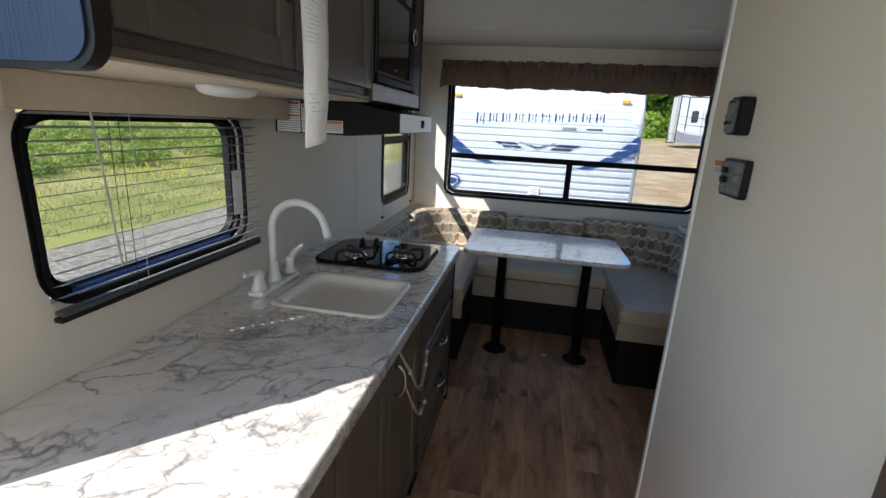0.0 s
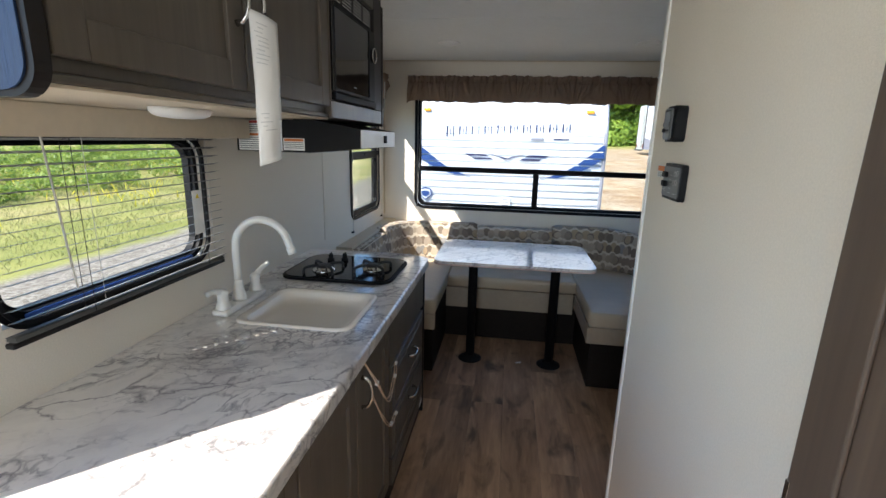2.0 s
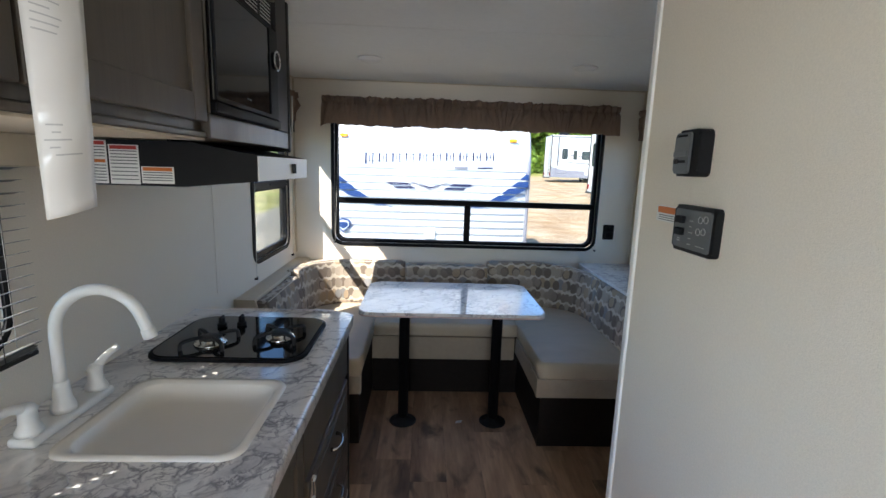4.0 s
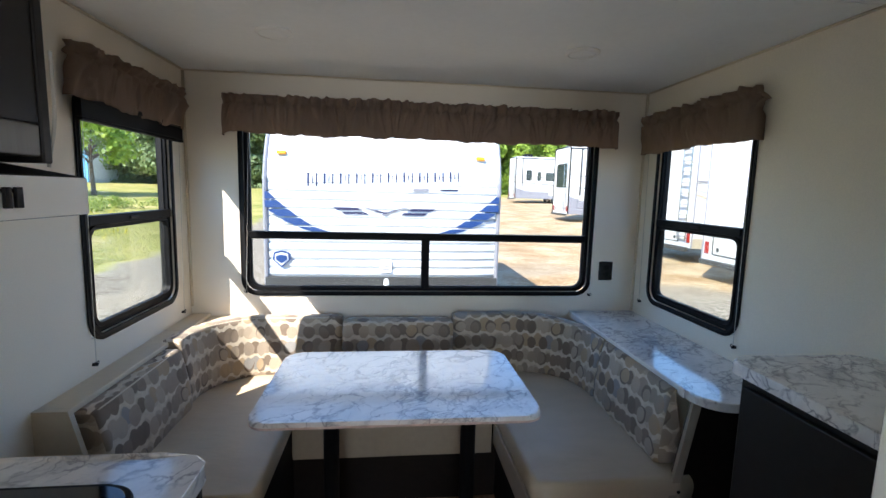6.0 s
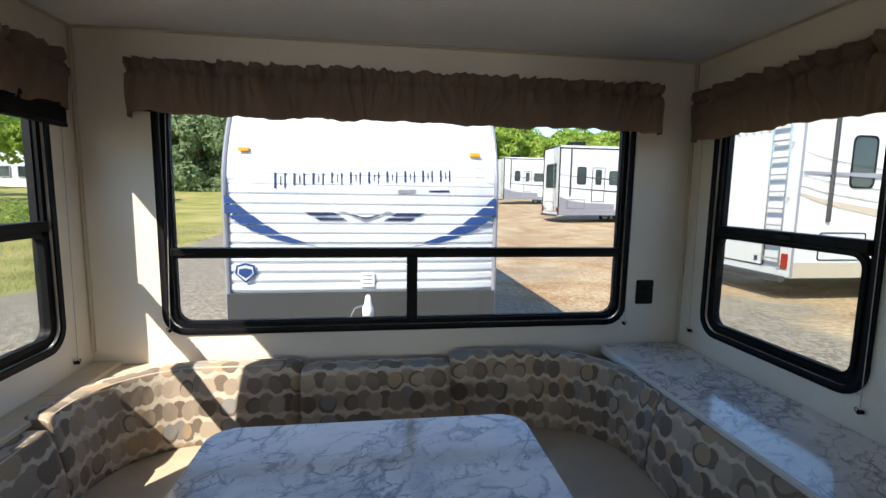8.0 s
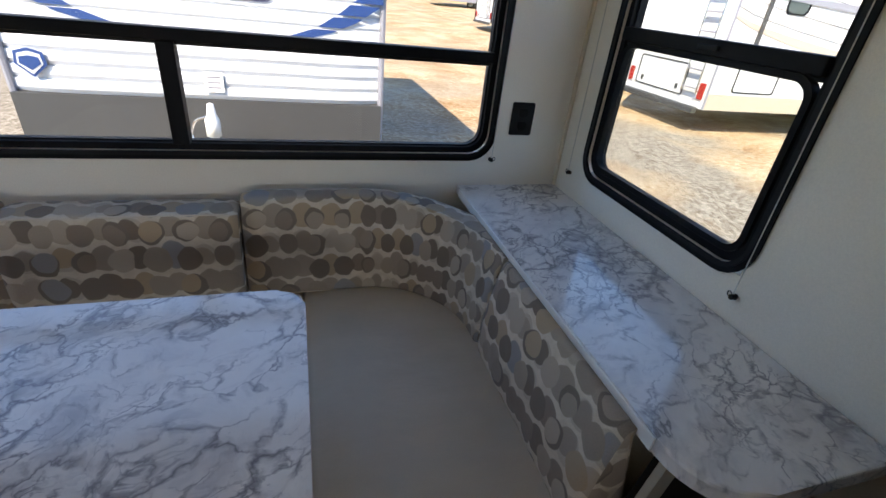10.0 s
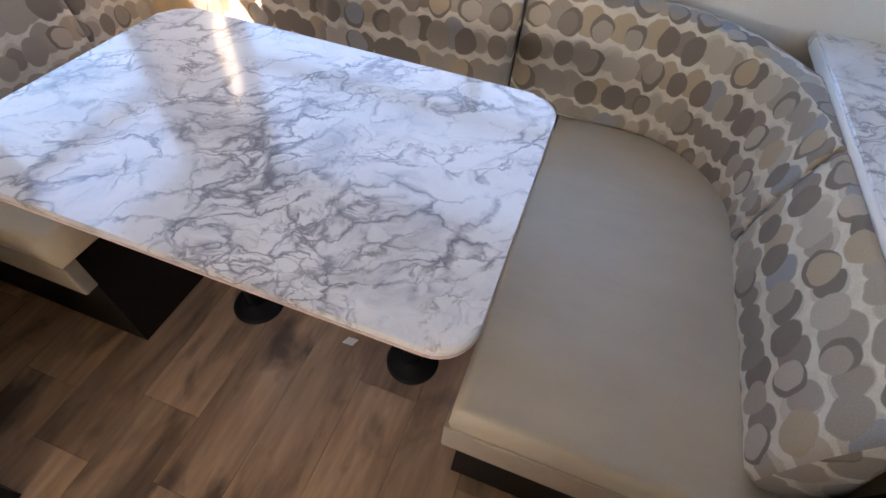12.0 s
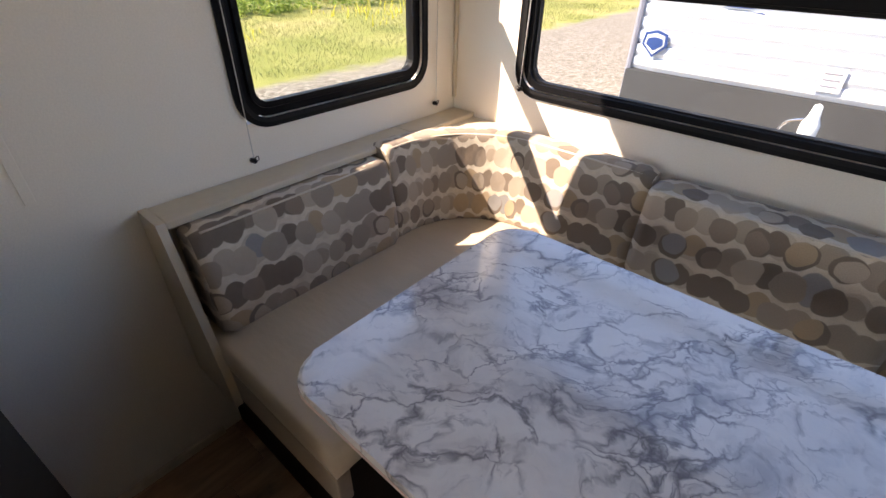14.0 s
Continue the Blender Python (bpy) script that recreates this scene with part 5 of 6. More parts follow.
def bench(x0, x1, y0, y1, label):
    return thing("dinette_bench", ((x0 + x1) / 2, (y0 + y1) / 2, 0.0), label, "bench", group="dinette bench")


left_bench = bench(0.0, 0.60, 3.66, 4.70, "tan vinyl dinette bench on a dark base beside the lane-side window")
part("base", box(0.002, 0.585, 3.684, 4.698, 0.0, 0.388, 0.002), BASE_DARK, left_bench)
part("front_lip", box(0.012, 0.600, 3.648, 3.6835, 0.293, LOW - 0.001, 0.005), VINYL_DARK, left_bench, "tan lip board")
part("seat", cushion_block(0.06, 0.598, 3.650, 4.64, LOW, SEAT, 0.02, 1), VINYL, left_bench, "tan vinyl seat cushion", True)
right_bench = bench(1.5, X1, 3.64, 4.70, "tan vinyl dinette bench on a dark base beside the lot-side window")
part("base", box(1.520, X1 - 0.002, 3.672, 4.698, 0.0, 0.388, 0.002), BASE_DARK, right_bench)
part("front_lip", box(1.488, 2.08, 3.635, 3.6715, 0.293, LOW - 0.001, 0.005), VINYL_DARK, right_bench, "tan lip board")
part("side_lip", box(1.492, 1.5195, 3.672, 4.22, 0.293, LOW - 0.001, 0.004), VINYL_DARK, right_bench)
part("seat", cushion_block(1.502, 2.06, 3.640, 4.62, LOW, SEAT, 0.02, 2), VINYL, right_bench, "tan vinyl seat cushion", True)
rear_bench = bench(0.6, 1.5, 4.22, 4.70, "tan vinyl dinette bench on a pale base along the rear wall")
part("base", box(0.588, 1.518, 4.262, 4.698, 0.0, 0.388, 0.002), BASE_DARK, rear_bench)
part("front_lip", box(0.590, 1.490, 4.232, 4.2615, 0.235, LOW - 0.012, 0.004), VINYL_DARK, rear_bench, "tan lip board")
part("seat", cushion_block(0.602, 1.498, 4.225, 4.640, LOW - 0.002, SEAT - 0.006, 0.02, 3), VINYL, rear_bench, "tan vinyl seat cushion", True)


def sweep(path, profile, name, label, end_round=0.02, shelf_side=False):
    """A back cushion: the profile of (out, z) from the wall side is carried along the path of (x, y, nx, ny); the UVs are in metres."""
    bm = bmesh.new()
    uv = bm.loops.layers.uv.new("UVMap")
    closed = profile + [profile[0]]
    lens = [0.0]
    for a, b in zip(closed, closed[1:]):
        lens.append(lens[-1] + math.hypot(b[0] - a[0], b[1] - a[1]))
    cz = sum(p[1] for p in profile) / len(profile)
    co = sum(p[0] for p in profile) / len(profile)
    total = sum(math.hypot(b[0] - a[0], b[1] - a[1]) for a, b in zip(path, path[1:]))
    rows, along, s = [], [], 0.0
    for i, (x, y, nx, ny) in enumerate(path):
        if i:
            s += math.hypot(x - path[i - 1][0], y - path[i - 1][1])
        e = min(s, total - s)
        k = 1.0 if e >= end_round else 0.86 + 0.14 * math.sqrt(max(0.0, 1 - (1 - e / end_round) ** 2))
        wob = 0.004 * noise.noise(Vector((x * 9, y * 9, 3.1)))
        rows.append([bm.verts.new((x + nx * (co + (o - co) * k + wob), y + ny * (co + (o - co) * k + wob), cz + (z - cz) * (0.5 + 0.5 * k) + 0.4 * wob)) for o, z in profile])
        along.append(s)
    m = len(profile)
    for i in range(len(rows) - 1):
        for j in range(m):
            q = (j + 1) % m
            f = bm.faces.new((rows[i][j], rows[i + 1][j], rows[i + 1][q], rows[i][q]))
            for loop, (ss, jj) in zip(f.loops, ((along[i], j), (along[i + 1], j), (along[i + 1], j + 1), (along[i], j + 1))):
                loop[uv].uv = (ss + path[0][0] * 0.7 + path[0][1] * 0.3, lens[jj])
    for row, s0 in ((rows[0], 0.0), (rows[-1][::-1], total)):
        f = bm.faces.new(row)
        for loop in f.loops:
            loop[uv].uv = (loop.vert.co.x + loop.vert.co.y, loop.vert.co.z)
    base = thing("back_cushion", (path[len(path) // 2][0], path[len(path) // 2][1], SEAT), label, "cushion", group="dinette back cushions")
    if shelf_side:
        # the top is pressed against the shelf's front edge and sinks to its height
        for v in bm.verts:
            near = min(1.0, max(0.0, (v.co.x - 1.70) / 0.28))
            if v.co.z > 0.69:
                v.co.z = min(v.co.z, 0.806 - 0.030 * near)
                v.co.x = min(v.co.x, 2.011 - 0.1 * max(0.0, 0.790 - v.co.z))
    part("cover", bm, FABRIC, base, "", True)
    # piping along the front top and bottom seams
    for want in ("bottom",) if shelf_side else ("top", "bottom"):
        best = max(range(m), key=lambda j: profile[j][0] + (profile[j][1] if want == "top" else -profile[j][1]))
        o, z = profile[best]
        part("piping", tube([(x + nx * (o - 0.002), y + ny * (o - 0.002), z) for x, y, nx, ny in path[1:-1]], 0.003, 6), FABRIC, base, "", True)
    return base


def back_profile(depth_top, depth_bottom, z0, z1, r=0.022):
    """Wall side at 0; leans so that the foot stands further out than the top."""
    pts = [(0.0, z0), (0.0, z1 - r)]
    for k in range(5):
        a = math.pi - (math.pi / 2) * k / 4
        pts.append((r + r * math.cos(a), z1 - r + r * math.sin(a)))
    for k in range(5):
        a = math.pi / 2 - (math.pi / 2) * k / 4
        pts.append((depth_top - r + r * math.cos(a), z1 - r + r * math.sin(a)))
    for k in range(1, 5):
        f = k / 5
        pts.append((depth_top + (depth_bottom - depth_top) * f + 0.008 * math.sin(math.pi * f), z1 - r + (z0 + r - z1 + r) * f))
    for k in range(5):
        a = -(math.pi / 2) * k / 4
        pts.append((depth_bottom - r + r * math.cos(a), z0 + r + r * math.sin(a)))
    return pts


def line_path(a, b, normal, n=24):
    return [(a[0] + (b[0] - a[0]) * k / n, a[1] + (b[1] - a[1]) * k / n, *normal) for k in range(n + 1)]


def arc_path(cx, cy, r, a0, a1, n=16):
    out = []
    for k in range(n + 1):
        a = radians(a0 + (a1 - a0) * k / n)
        out.append((cx + r * math.cos(a), cy + r * math.sin(a), -math.cos(a), -math.sin(a)))
    return out


BACK_L, BACK_R, BACK_Y = 0.060, 2.075, 4.665
sweep(line_path((BACK_L, 3.668), (BACK_L, 4.232), (1, 0)), back_profile(0.088, 0.128, SEAT, 0.760), "left", "oval-patterned back cushion beside the lane-side window")
corner = line_path((BACK_L, 4.236), (BACK_L, 4.30), (1, 0), 4)[:-1] + arc_path(BACK_L + 0.365, 4.30, 0.365, 180, 90) + line_path((BACK_L + 0.365, BACK_Y), (0.772, BACK_Y), (0, -1), 12)[1:]
sweep(corner, back_profile(0.085, 0.112, SEAT, 0.790), "corner", "oval-patterned curved corner back cushion in the sun")
sweep(line_path((0.778, BACK_Y), (1.338, BACK_Y), (0, -1)), back_profile(0.122, 0.146, SEAT - 0.006, 0.774), "rear", "oval-patterned square back cushion below the rear window")
corner = line_path((1.344, BACK_Y), (BACK_R - 0.40, BACK_Y), (0, -1), 10)[:-1] + arc_path(BACK_R - 0.40, BACK_Y - 0.40, 0.40, 90, 0) + line_path((BACK_R, BACK_Y - 0.40), (BACK_R, 4.222), (-1, 0), 3)[1:]
sweep(corner, back_profile(0.082, 0.122, SEAT, 0.802), "corner", "oval-patterned curved corner back cushion beside the shelf", shelf_side=True)
sweep(line_path((BACK_R, 4.216), (BACK_R, 3.690), (-1, 0)), back_profile(0.085, 0.120, SEAT, 0.782), "right", "oval-patterned back cushion below the marble-look shelf", shelf_side=True)

# ledge and end boards
ledge = thing("bench_ledge", (0.04, 4.15, 0.39), "cream ledge behind the lane-side bench with an angled end board", "ledge")
part("top_board", merge(box(0.001, 0.096, 3.6475, 4.40, 0.762, 0.7815, 0.004), box(0.001, 0.096, 4.401, 4.699, 0.762, 0.782, 0.004)), TRIM, ledge)
part("back_board", box(0.040, 0.056, 3.662, 4.40, 0.392, 0.7615, 0.002), TRIM, ledge)
part("corner_filler", prism([(0.083, 4.30), (0.17, 4.52), (0.32, 4.64), (0.42, 4.698), (0.083, 4.698)], 0.70, 0.768, flat), TRIM, ledge)
part("end_board", prism([(0.001, 0.2925), (0.205, 0.2925), (0.190, 0.40), (0.098, 0.782), (0.001, 0.782)], 3.628, 3.647, lambda u, v, d: (u, d, v)), TRIM, ledge)
shelf_pts = [(2.017, 4.699), (2.017, 3.652)] + [(2.017 + 0.11 - 0.11 * math.cos(a), 3.652 - 0.11 * math.sin(a)) for a in (math.pi / 2 * k / 8 for k in range(1, 9))] + [(X1 - 0.001, 3.542), (X1 - 0.001, 4.699)]
shelf = thing("side_shelf", (2.2, 4.15, 0.39), "marble-look laminate shelf behind the lot-side bench", "shelf")
part("top_board", prism(shelf_pts, 0.760, 0.790, flat, 0.006), MARBLE, shelf)
part("edge_band", box(2.0125, 2.0165, 3.66, 4.66, 0.7605, 0.7885, 0.001), WHITE_PLASTIC, shelf, "white laminate front edge")
part("back_board", box(2.079, 2.095, 3.69, 4.66, 0.392, 0.7595, 0.002), TRIM, shelf)
part("end_board", prism([(2.10, 0.0), (2.10, 0.389), (1.985, 0.389), (2.052, 0.7595), (X1 - 0.002, 0.7595), (X1 - 0.002, 0.0)], 3.652, 3.671, lambda u, v, d: (u, d, v)), BASE_DARK, shelf, "dark end panel")
part("edge_strip", prism([(1.975, 0.396), (2.005, 0.396), (2.070, 0.7595), (2.038, 0.7595)], 3.636, 3.6515, lambda u, v, d: (u, d, v)), VINYL_DARK, shelf, "tan edge strip")
part("screw_cap", tube([(2.01, 3.6355, 0.43), (2.01, 3.632, 0.43)], 0.006, 10), BLACK_MATT, shelf)

# table
table = thing("dinette_table", (1.046, 3.9, 0.0), "marble-look laminate dinette table on two black pedestals", "table")
part("tabletop", prism(outline(0.920, 0.606, 0.058, 8), 0.719, 0.742, lambda u, v, d: (1.048 + u, 3.904 + v, d), 0.008), MARBLE, table)
part("edge_band", ring(outline(0.9215, 0.6075, 0.0585, 8), outline(0.917, 0.603, 0.0565, 8), 0.7195, 0.7265, lambda u, v, d: (1.048 + u, 3.904 + v, d)), PINK_EDGE, table, "worn pinkish laminate edge")
for x in (0.803, 1.318):
    part("leg", lathe([(0.029, 0.02), (0.029, 0.69), (0.030, 0.70)], (x, 3.912, 0.0), 24), BLACK, table, "black steel tube leg", True)
    part("floor_flange", lathe([(0.076, 0.0), (0.076, 0.004), (0.066, 0.010), (0.045, 0.014), (0.036, 0.030), (0.030, 0.032)], (x, 3.912, 0.0), 32), BLACK_MATT, table, "", True)
    part("top_flange", lathe([(0.030, 0.66), (0.036, 0.675), (0.07, 0.707), (0.085, 0.7185)], (x, 3.912, 0.0), 28), BLACK_MATT, table, "", True)

# pale sliver on the floor, standing in for a small glint of sun
bm = box(1.108, 1.142, 3.886, 3.910, 0.0012, 0.0022)
for v in bm.verts:
    v.co.x += 0.4 * (v.co.y - 3.9)
    if v.co.x > 1.13:
        v.co.z += 0.004
alone("sun_glint", bm, PAPER, "small pale sliver standing in for a sun glint on the plank floor", "scrap")


# ---- outdoors ----
def ground_z(x, y):
    d = math.hypot(x - 1, y - 4)
    return -0.60 + 0.036 * max(0.0, min(d, 90.0) - 15.0) * min(1.0, max(0.0, (d - 15.0) / 10.0))


bm = bmesh.new()
radii = [0.0, 3, 6, 9, 12, 15, 17, 19, 22, 25, 30, 36, 45, 60, 80, 90, 120, 200, 500, 2500]
rows = []
for r in radii[1:]:
    rows.append([bm.verts.new((1 + r * math.cos(2 * math.pi * k / 64), 4 + r * math.sin(2 * math.pi * k / 64), ground_z(1 + r * math.cos(2 * math.pi * k / 64), 4 + r * math.sin(2 * math.pi * k / 64)))) for k in range(64)])
mid = bm.verts.new((1, 4, -0.6))
for k in range(64):
    bm.faces.new((mid, rows[0][k], rows[0][(k + 1) % 64]))
for p, q in zip(rows, rows[1:]):
    for k in range(64):
        bm.faces.new((p[k], q[k], q[(k + 1) % 64], p[(k + 1) % 64]))
tagged(part("ground", bm, GROUND, None, "", True), "gravel lane and straw-strewn lot beside rough grass", "ground", kind="structure")


def wheel(parent, x, y, z, axis):
    ends = ((x - 0.1, y, z), (x + 0.1, y, z)) if axis == "x" else ((x, y - 0.1, z), (x, y + 0.1, z))
    w = part("wheel", tube(ends, 0.34, 24), RUBBER, parent)
    rim = [(a[0] + (a[0] - x) * 0.06, a[1] + (a[1] - y) * 0.06, z) for a in ends]
    part("rim", tube(rim, 0.20, 20), SILVER, w)


# travel trailer parked behind, its corrugated front towards the rear window
trailer = thing("travel_trailer", (0.95, 10.0, -0.6), "white travel trailer with corrugated siding and blue stripes", "trailer")
TX0, TX1, TY = -0.215, 2.115, 6.90
profile = [(0.02, -0.12), (0.0, 0.10), (0.0, 0.55)]
bm = bmesh.new()
zs, rows = [], []
z = 0.552
while z < 2.30:
    zs.append(z)
    z += 0.0070


def front_y(z):
    return TY + (0.0 if z < 1.45 else 0.42 * ((z - 1.45) / 0.85) ** 1.7)


for z in zs:
    # each lap: a sloping underside, then a flat face
    f = ((z - 0.552) / 0.084) % 1.0
    slope, deep = (0.36, 0.020) if z < 1.0 else ((0.30, 0.016) if z < 1.42 else (0.22, 0.010))
    rib = -deep * (1 - f / slope) if f < slope else 0.0
    line = []
    for k in range(13):
        u = k / 12
        round_off = 0.05 * (abs(u - 0.5) * 2) ** 8
        line.append(bm.verts.new((TX0 + (TX1 - TX0) * u, front_y(z) - rib + round_off, z)))
    rows.append(line)
for p, q in zip(rows, rows[1:]):
    for i in range(12):
        bm.faces.new((p[i], p[i + 1], q[i + 1], q[i]))
part("front_siding", bm, SIDING, trailer, "white corrugated metal siding")
part("front_skirt", prism([(6.93, -0.10), (6.895, 0.10), (6.895, 0.550), (7.10, 0.550), (7.10, -0.10)], TX0, TX1, lambda u, v, d: (d, u, v)), SKIRT, trailer, "charcoal lower panel")
side_prof = [(6.97, -0.10), (6.97, 0.55), (6.96, 1.45)] + [(front_y(1.45 + 0.085 * k) + 0.03, 1.45 + 0.085 * k) for k in range(1, 11)] + [(7.9, 2.40), (13.0, 2.40), (13.0, -0.10)]
part("body", prism(side_prof, TX0 + 0.01, TX1 - 0.01, lambda u, v, d: (d, u, v)), FIBREGLASS, trailer)
for x in (TX0, TX1):
    pts = [(x, 6.945, -0.10), (x, 6.945, 0.55), (x, 6.935, 1.40)] + [(x, front_y(1.45 + 0.085 * k) + 0.035, 1.45 + 0.085 * k) for k in range(1, 11)]
    part("corner_moulding", tube(pts, 0.022, 8), GREY_DECAL, trailer)
for x in (-0.06, 1.915):
    part("marker_light", box(x - 0.045, x + 0.045, front_y(1.775) - 0.022, front_y(1.775) + 0.012, 1.757, 1.795, 0.008), AMBER, trailer, "amber marker light")


def decal(name, pts, mat, depth=0.010, parent=trailer):
    bm = bmesh.new()
    verts = [bm.verts.new((x, front_y(z) - depth, z)) for x, z in pts]
    bm.faces.new(verts)
    back = [bm.verts.new((x, front_y(z) - depth + 0.003, z)) for x, z in pts]
    bm.faces.new(back[::-1])
    for i in range(len(pts)):
        j = (i + 1) % len(pts)
        bm.faces.new((verts[i], back[i], back[j], verts[j]))
    return part(name, bm, mat, parent)


def between(pts, z0, z1):
    """The piece of an outline of (x, z) that lies between two heights."""
    for level, side in ((z0, 1), (z1, -1)):
        out = []
        for (xa, za), (xb, zb) in zip(pts, pts[1:] + pts[:1]):
            ina, inb = (za - level) * side >= 0, (zb - level) * side >= 0
            if ina:
                out.append((xa, za))
            if ina != inb:
                f = (level - za) / (zb - za)
                out.append((xa + (xb - xa) * f, level))
        pts = out
    return pts


def striped_decal(name, pts, mat):
    """A painted band: one piece on the flat of each lap."""
    k = 0
    while 0.552 + 0.084 * k < 1.6:
        z = 0.552 + 0.084 * k
        piece = between(pts, z + 0.015, z + 0.084)
        k += 1
        if len(piece) > 2 and max(p[1] for p in piece) - min(p[1] for p in piece) > 0.006:
            decal(name, piece, mat, 0.004)


for s in (-1, 1):
    X = lambda x: 0.95 + s * x
    up = [(1.158, 1.42), (1.02, 1.29), (0.86, 1.165), (0.70, 1.062), (0.42, 0.965)]
    low = [(0.42, 0.962), (0.62, 0.985), (0.80, 1.035), (0.98, 1.115), (1.158, 1.235)]
    striped_decal("swoosh", [(X(x), z) for x, z in up + low], BLUE_DECAL)
    decal("chevron", [(X(x), z) for x, z in ((0.515, 1.255), (0.27, 1.255), (0.215, 1.228), (0.46, 1.228))], NAVY)
    decal("chevron", [(X(x), z) for x, z in ((0.43, 1.212), (0.20, 1.212), (0.155, 1.188), (0.39, 1.188))], NAVY)
    decal("chevron_wing", [(X(x), z) for x, z in ((0.235, 1.268), (0.0, 1.178), (0.0, 1.192), (0.18, 1.266))], GREY_DECAL)
    decal("chevron_wing", [(X(x), z) for x, z in ((0.12, 1.235), (0.0, 1.196), (0.0, 1.212), (0.09, 1.238))], NAVY, 0.013)
# name on the front, drawn as plain strokes
for k in range(10):
    x0 = 0.165 + 0.1555 * k
    h = 0.128 if k == 0 else 0.100
    b = 1.475 + 0.0065 * k - (0.020 if k == 0 else 0.0)
    for a, wide, tall in ((0.030, 0.017, 1.0), (0.078, 0.008, 0.62), (0.112, 0.012, 1.0)):
        z0 = b + h * (1 - tall) / 2
        decal("name_stroke", [(x0 + a, z0), (x0 + a + wide, z0), (x0 + a + wide, z0 + h * tall), (x0 + a, z0 + h * tall)], NAVY, 0.006)
decal("small_name_bar", [(1.23, 1.425), (1.385, 1.428), (1.385, 1.460), (1.23, 1.457)], GREY_DECAL, 0.006)
decal("small_name_bar", [(1.50, 1.440), (1.68, 1.444), (1.68, 1.458), (1.50, 1.454)], NAVY, 0.006)
sh = [(-0.13, 0.80), (-0.055, 0.82), (0.02, 0.80), (0.03, 0.725), (-0.055, 0.648), (-0.14, 0.725)]
decal("shield_badge", sh, BLUE_DECAL, 0.010)
decal("shield_badge", [(-0.055 + (x + 0.055) * 0.78, 0.735 + (z - 0.735) * 0.78) for x, z in sh], SIDING, 0.014)
decal("shield_badge", [(-0.055 + (x + 0.055) * 0.66, 0.735 + (z - 0.735) * 0.5) for x, z in sh], BLUE_DECAL, 0.018)
notice = part("notice_plate", box(0.905, 1.025, TY - 0.018, TY - 0.012, 0.605, 0.735, 0.002), PAPER, trailer, "white notice plate")
for k in range(3):
    part("print_bar", box(0.922, 1.008, TY - 0.0195, TY - 0.0182, 0.630 + 0.034 * k, 0.642 + 0.034 * k), GREY_DECAL, notice)
# hitch gear in front
jack = merge(lathe([(0.045, 0.0), (0.045, 0.10), (0.028, 0.14), (0.02, 0.20), (0.002, 0.21)], (0.975, 6.55, 0.40), 16), tube([(0.975, 6.55, -0.45), (0.975, 6.55, 0.40)], 0.03, 12))
part("tongue_jack", jack, WHITE_PLASTIC, trailer, "white tongue jack", True)
part("jack_cable", tube(smooth_path([(0.955, 6.57, 0.52), (0.86, 6.62, 0.47), (0.83, 6.62, 0.38), (0.87, 6.60, 0.32)], 6), 0.008, 6), SILVER, trailer)
for k, (x, y, z, r) in enumerate(((0.88, 6.52, 0.245, 0.035), (0.94, 6.50, 0.26, 0.03), (1.02, 6.52, 0.25, 0.038), (1.07, 6.55, 0.27, 0.03))):
    part("safety_chain", tube([(x + r * math.cos(a), y + 0.3 * r * math.sin(a), z + r * math.sin(a)) for a in (2 * math.pi * q / 12 for q in range(13))], 0.010, 6), WHITE_PLASTIC, trailer)
part("hitch_frame", merge(box(0.90, 1.04, 6.40, 6.90, -0.28, -0.18, 0.01), tube([(0.3, 6.93, -0.2), (0.93, 6.45, -0.2)], 0.05, 8), tube([(1.6, 6.93, -0.2), (1.01, 6.45, -0.2)], 0.05, 8)), SKIRT, trailer)
part("battery_box", box(0.83, 1.08, 6.60, 6.80, 0.10, 0.30, 0.02), WHITE_PLASTIC, trailer, "white battery box")
for x in (TX0 + 0.14, TX1 - 0.14):
    for y in (9.6, 10.5):
        wheel(trailer, x, y, -0.26, "x")


def side_window(parent, x0, x1, z0, z1, place, r=0.10):
    cu, cv, w, h = (x0 + x1) / 2, (z0 + z1) / 2, x1 - x0, z1 - z0
    wd = part("side_window", ring(outline(w, h, r), outline(w - 0.06, h - 0.06, r - 0.02), -0.005, 0.02, lambda u, v, d: place(cu + u, cv + v, d)), BLACK, parent)
    part("pane", prism(outline(w - 0.058, h - 0.058, r - 0.02), -0.002, 0.008, lambda u, v, d: place(cu + u, cv + v, d)), TINTED, wd)


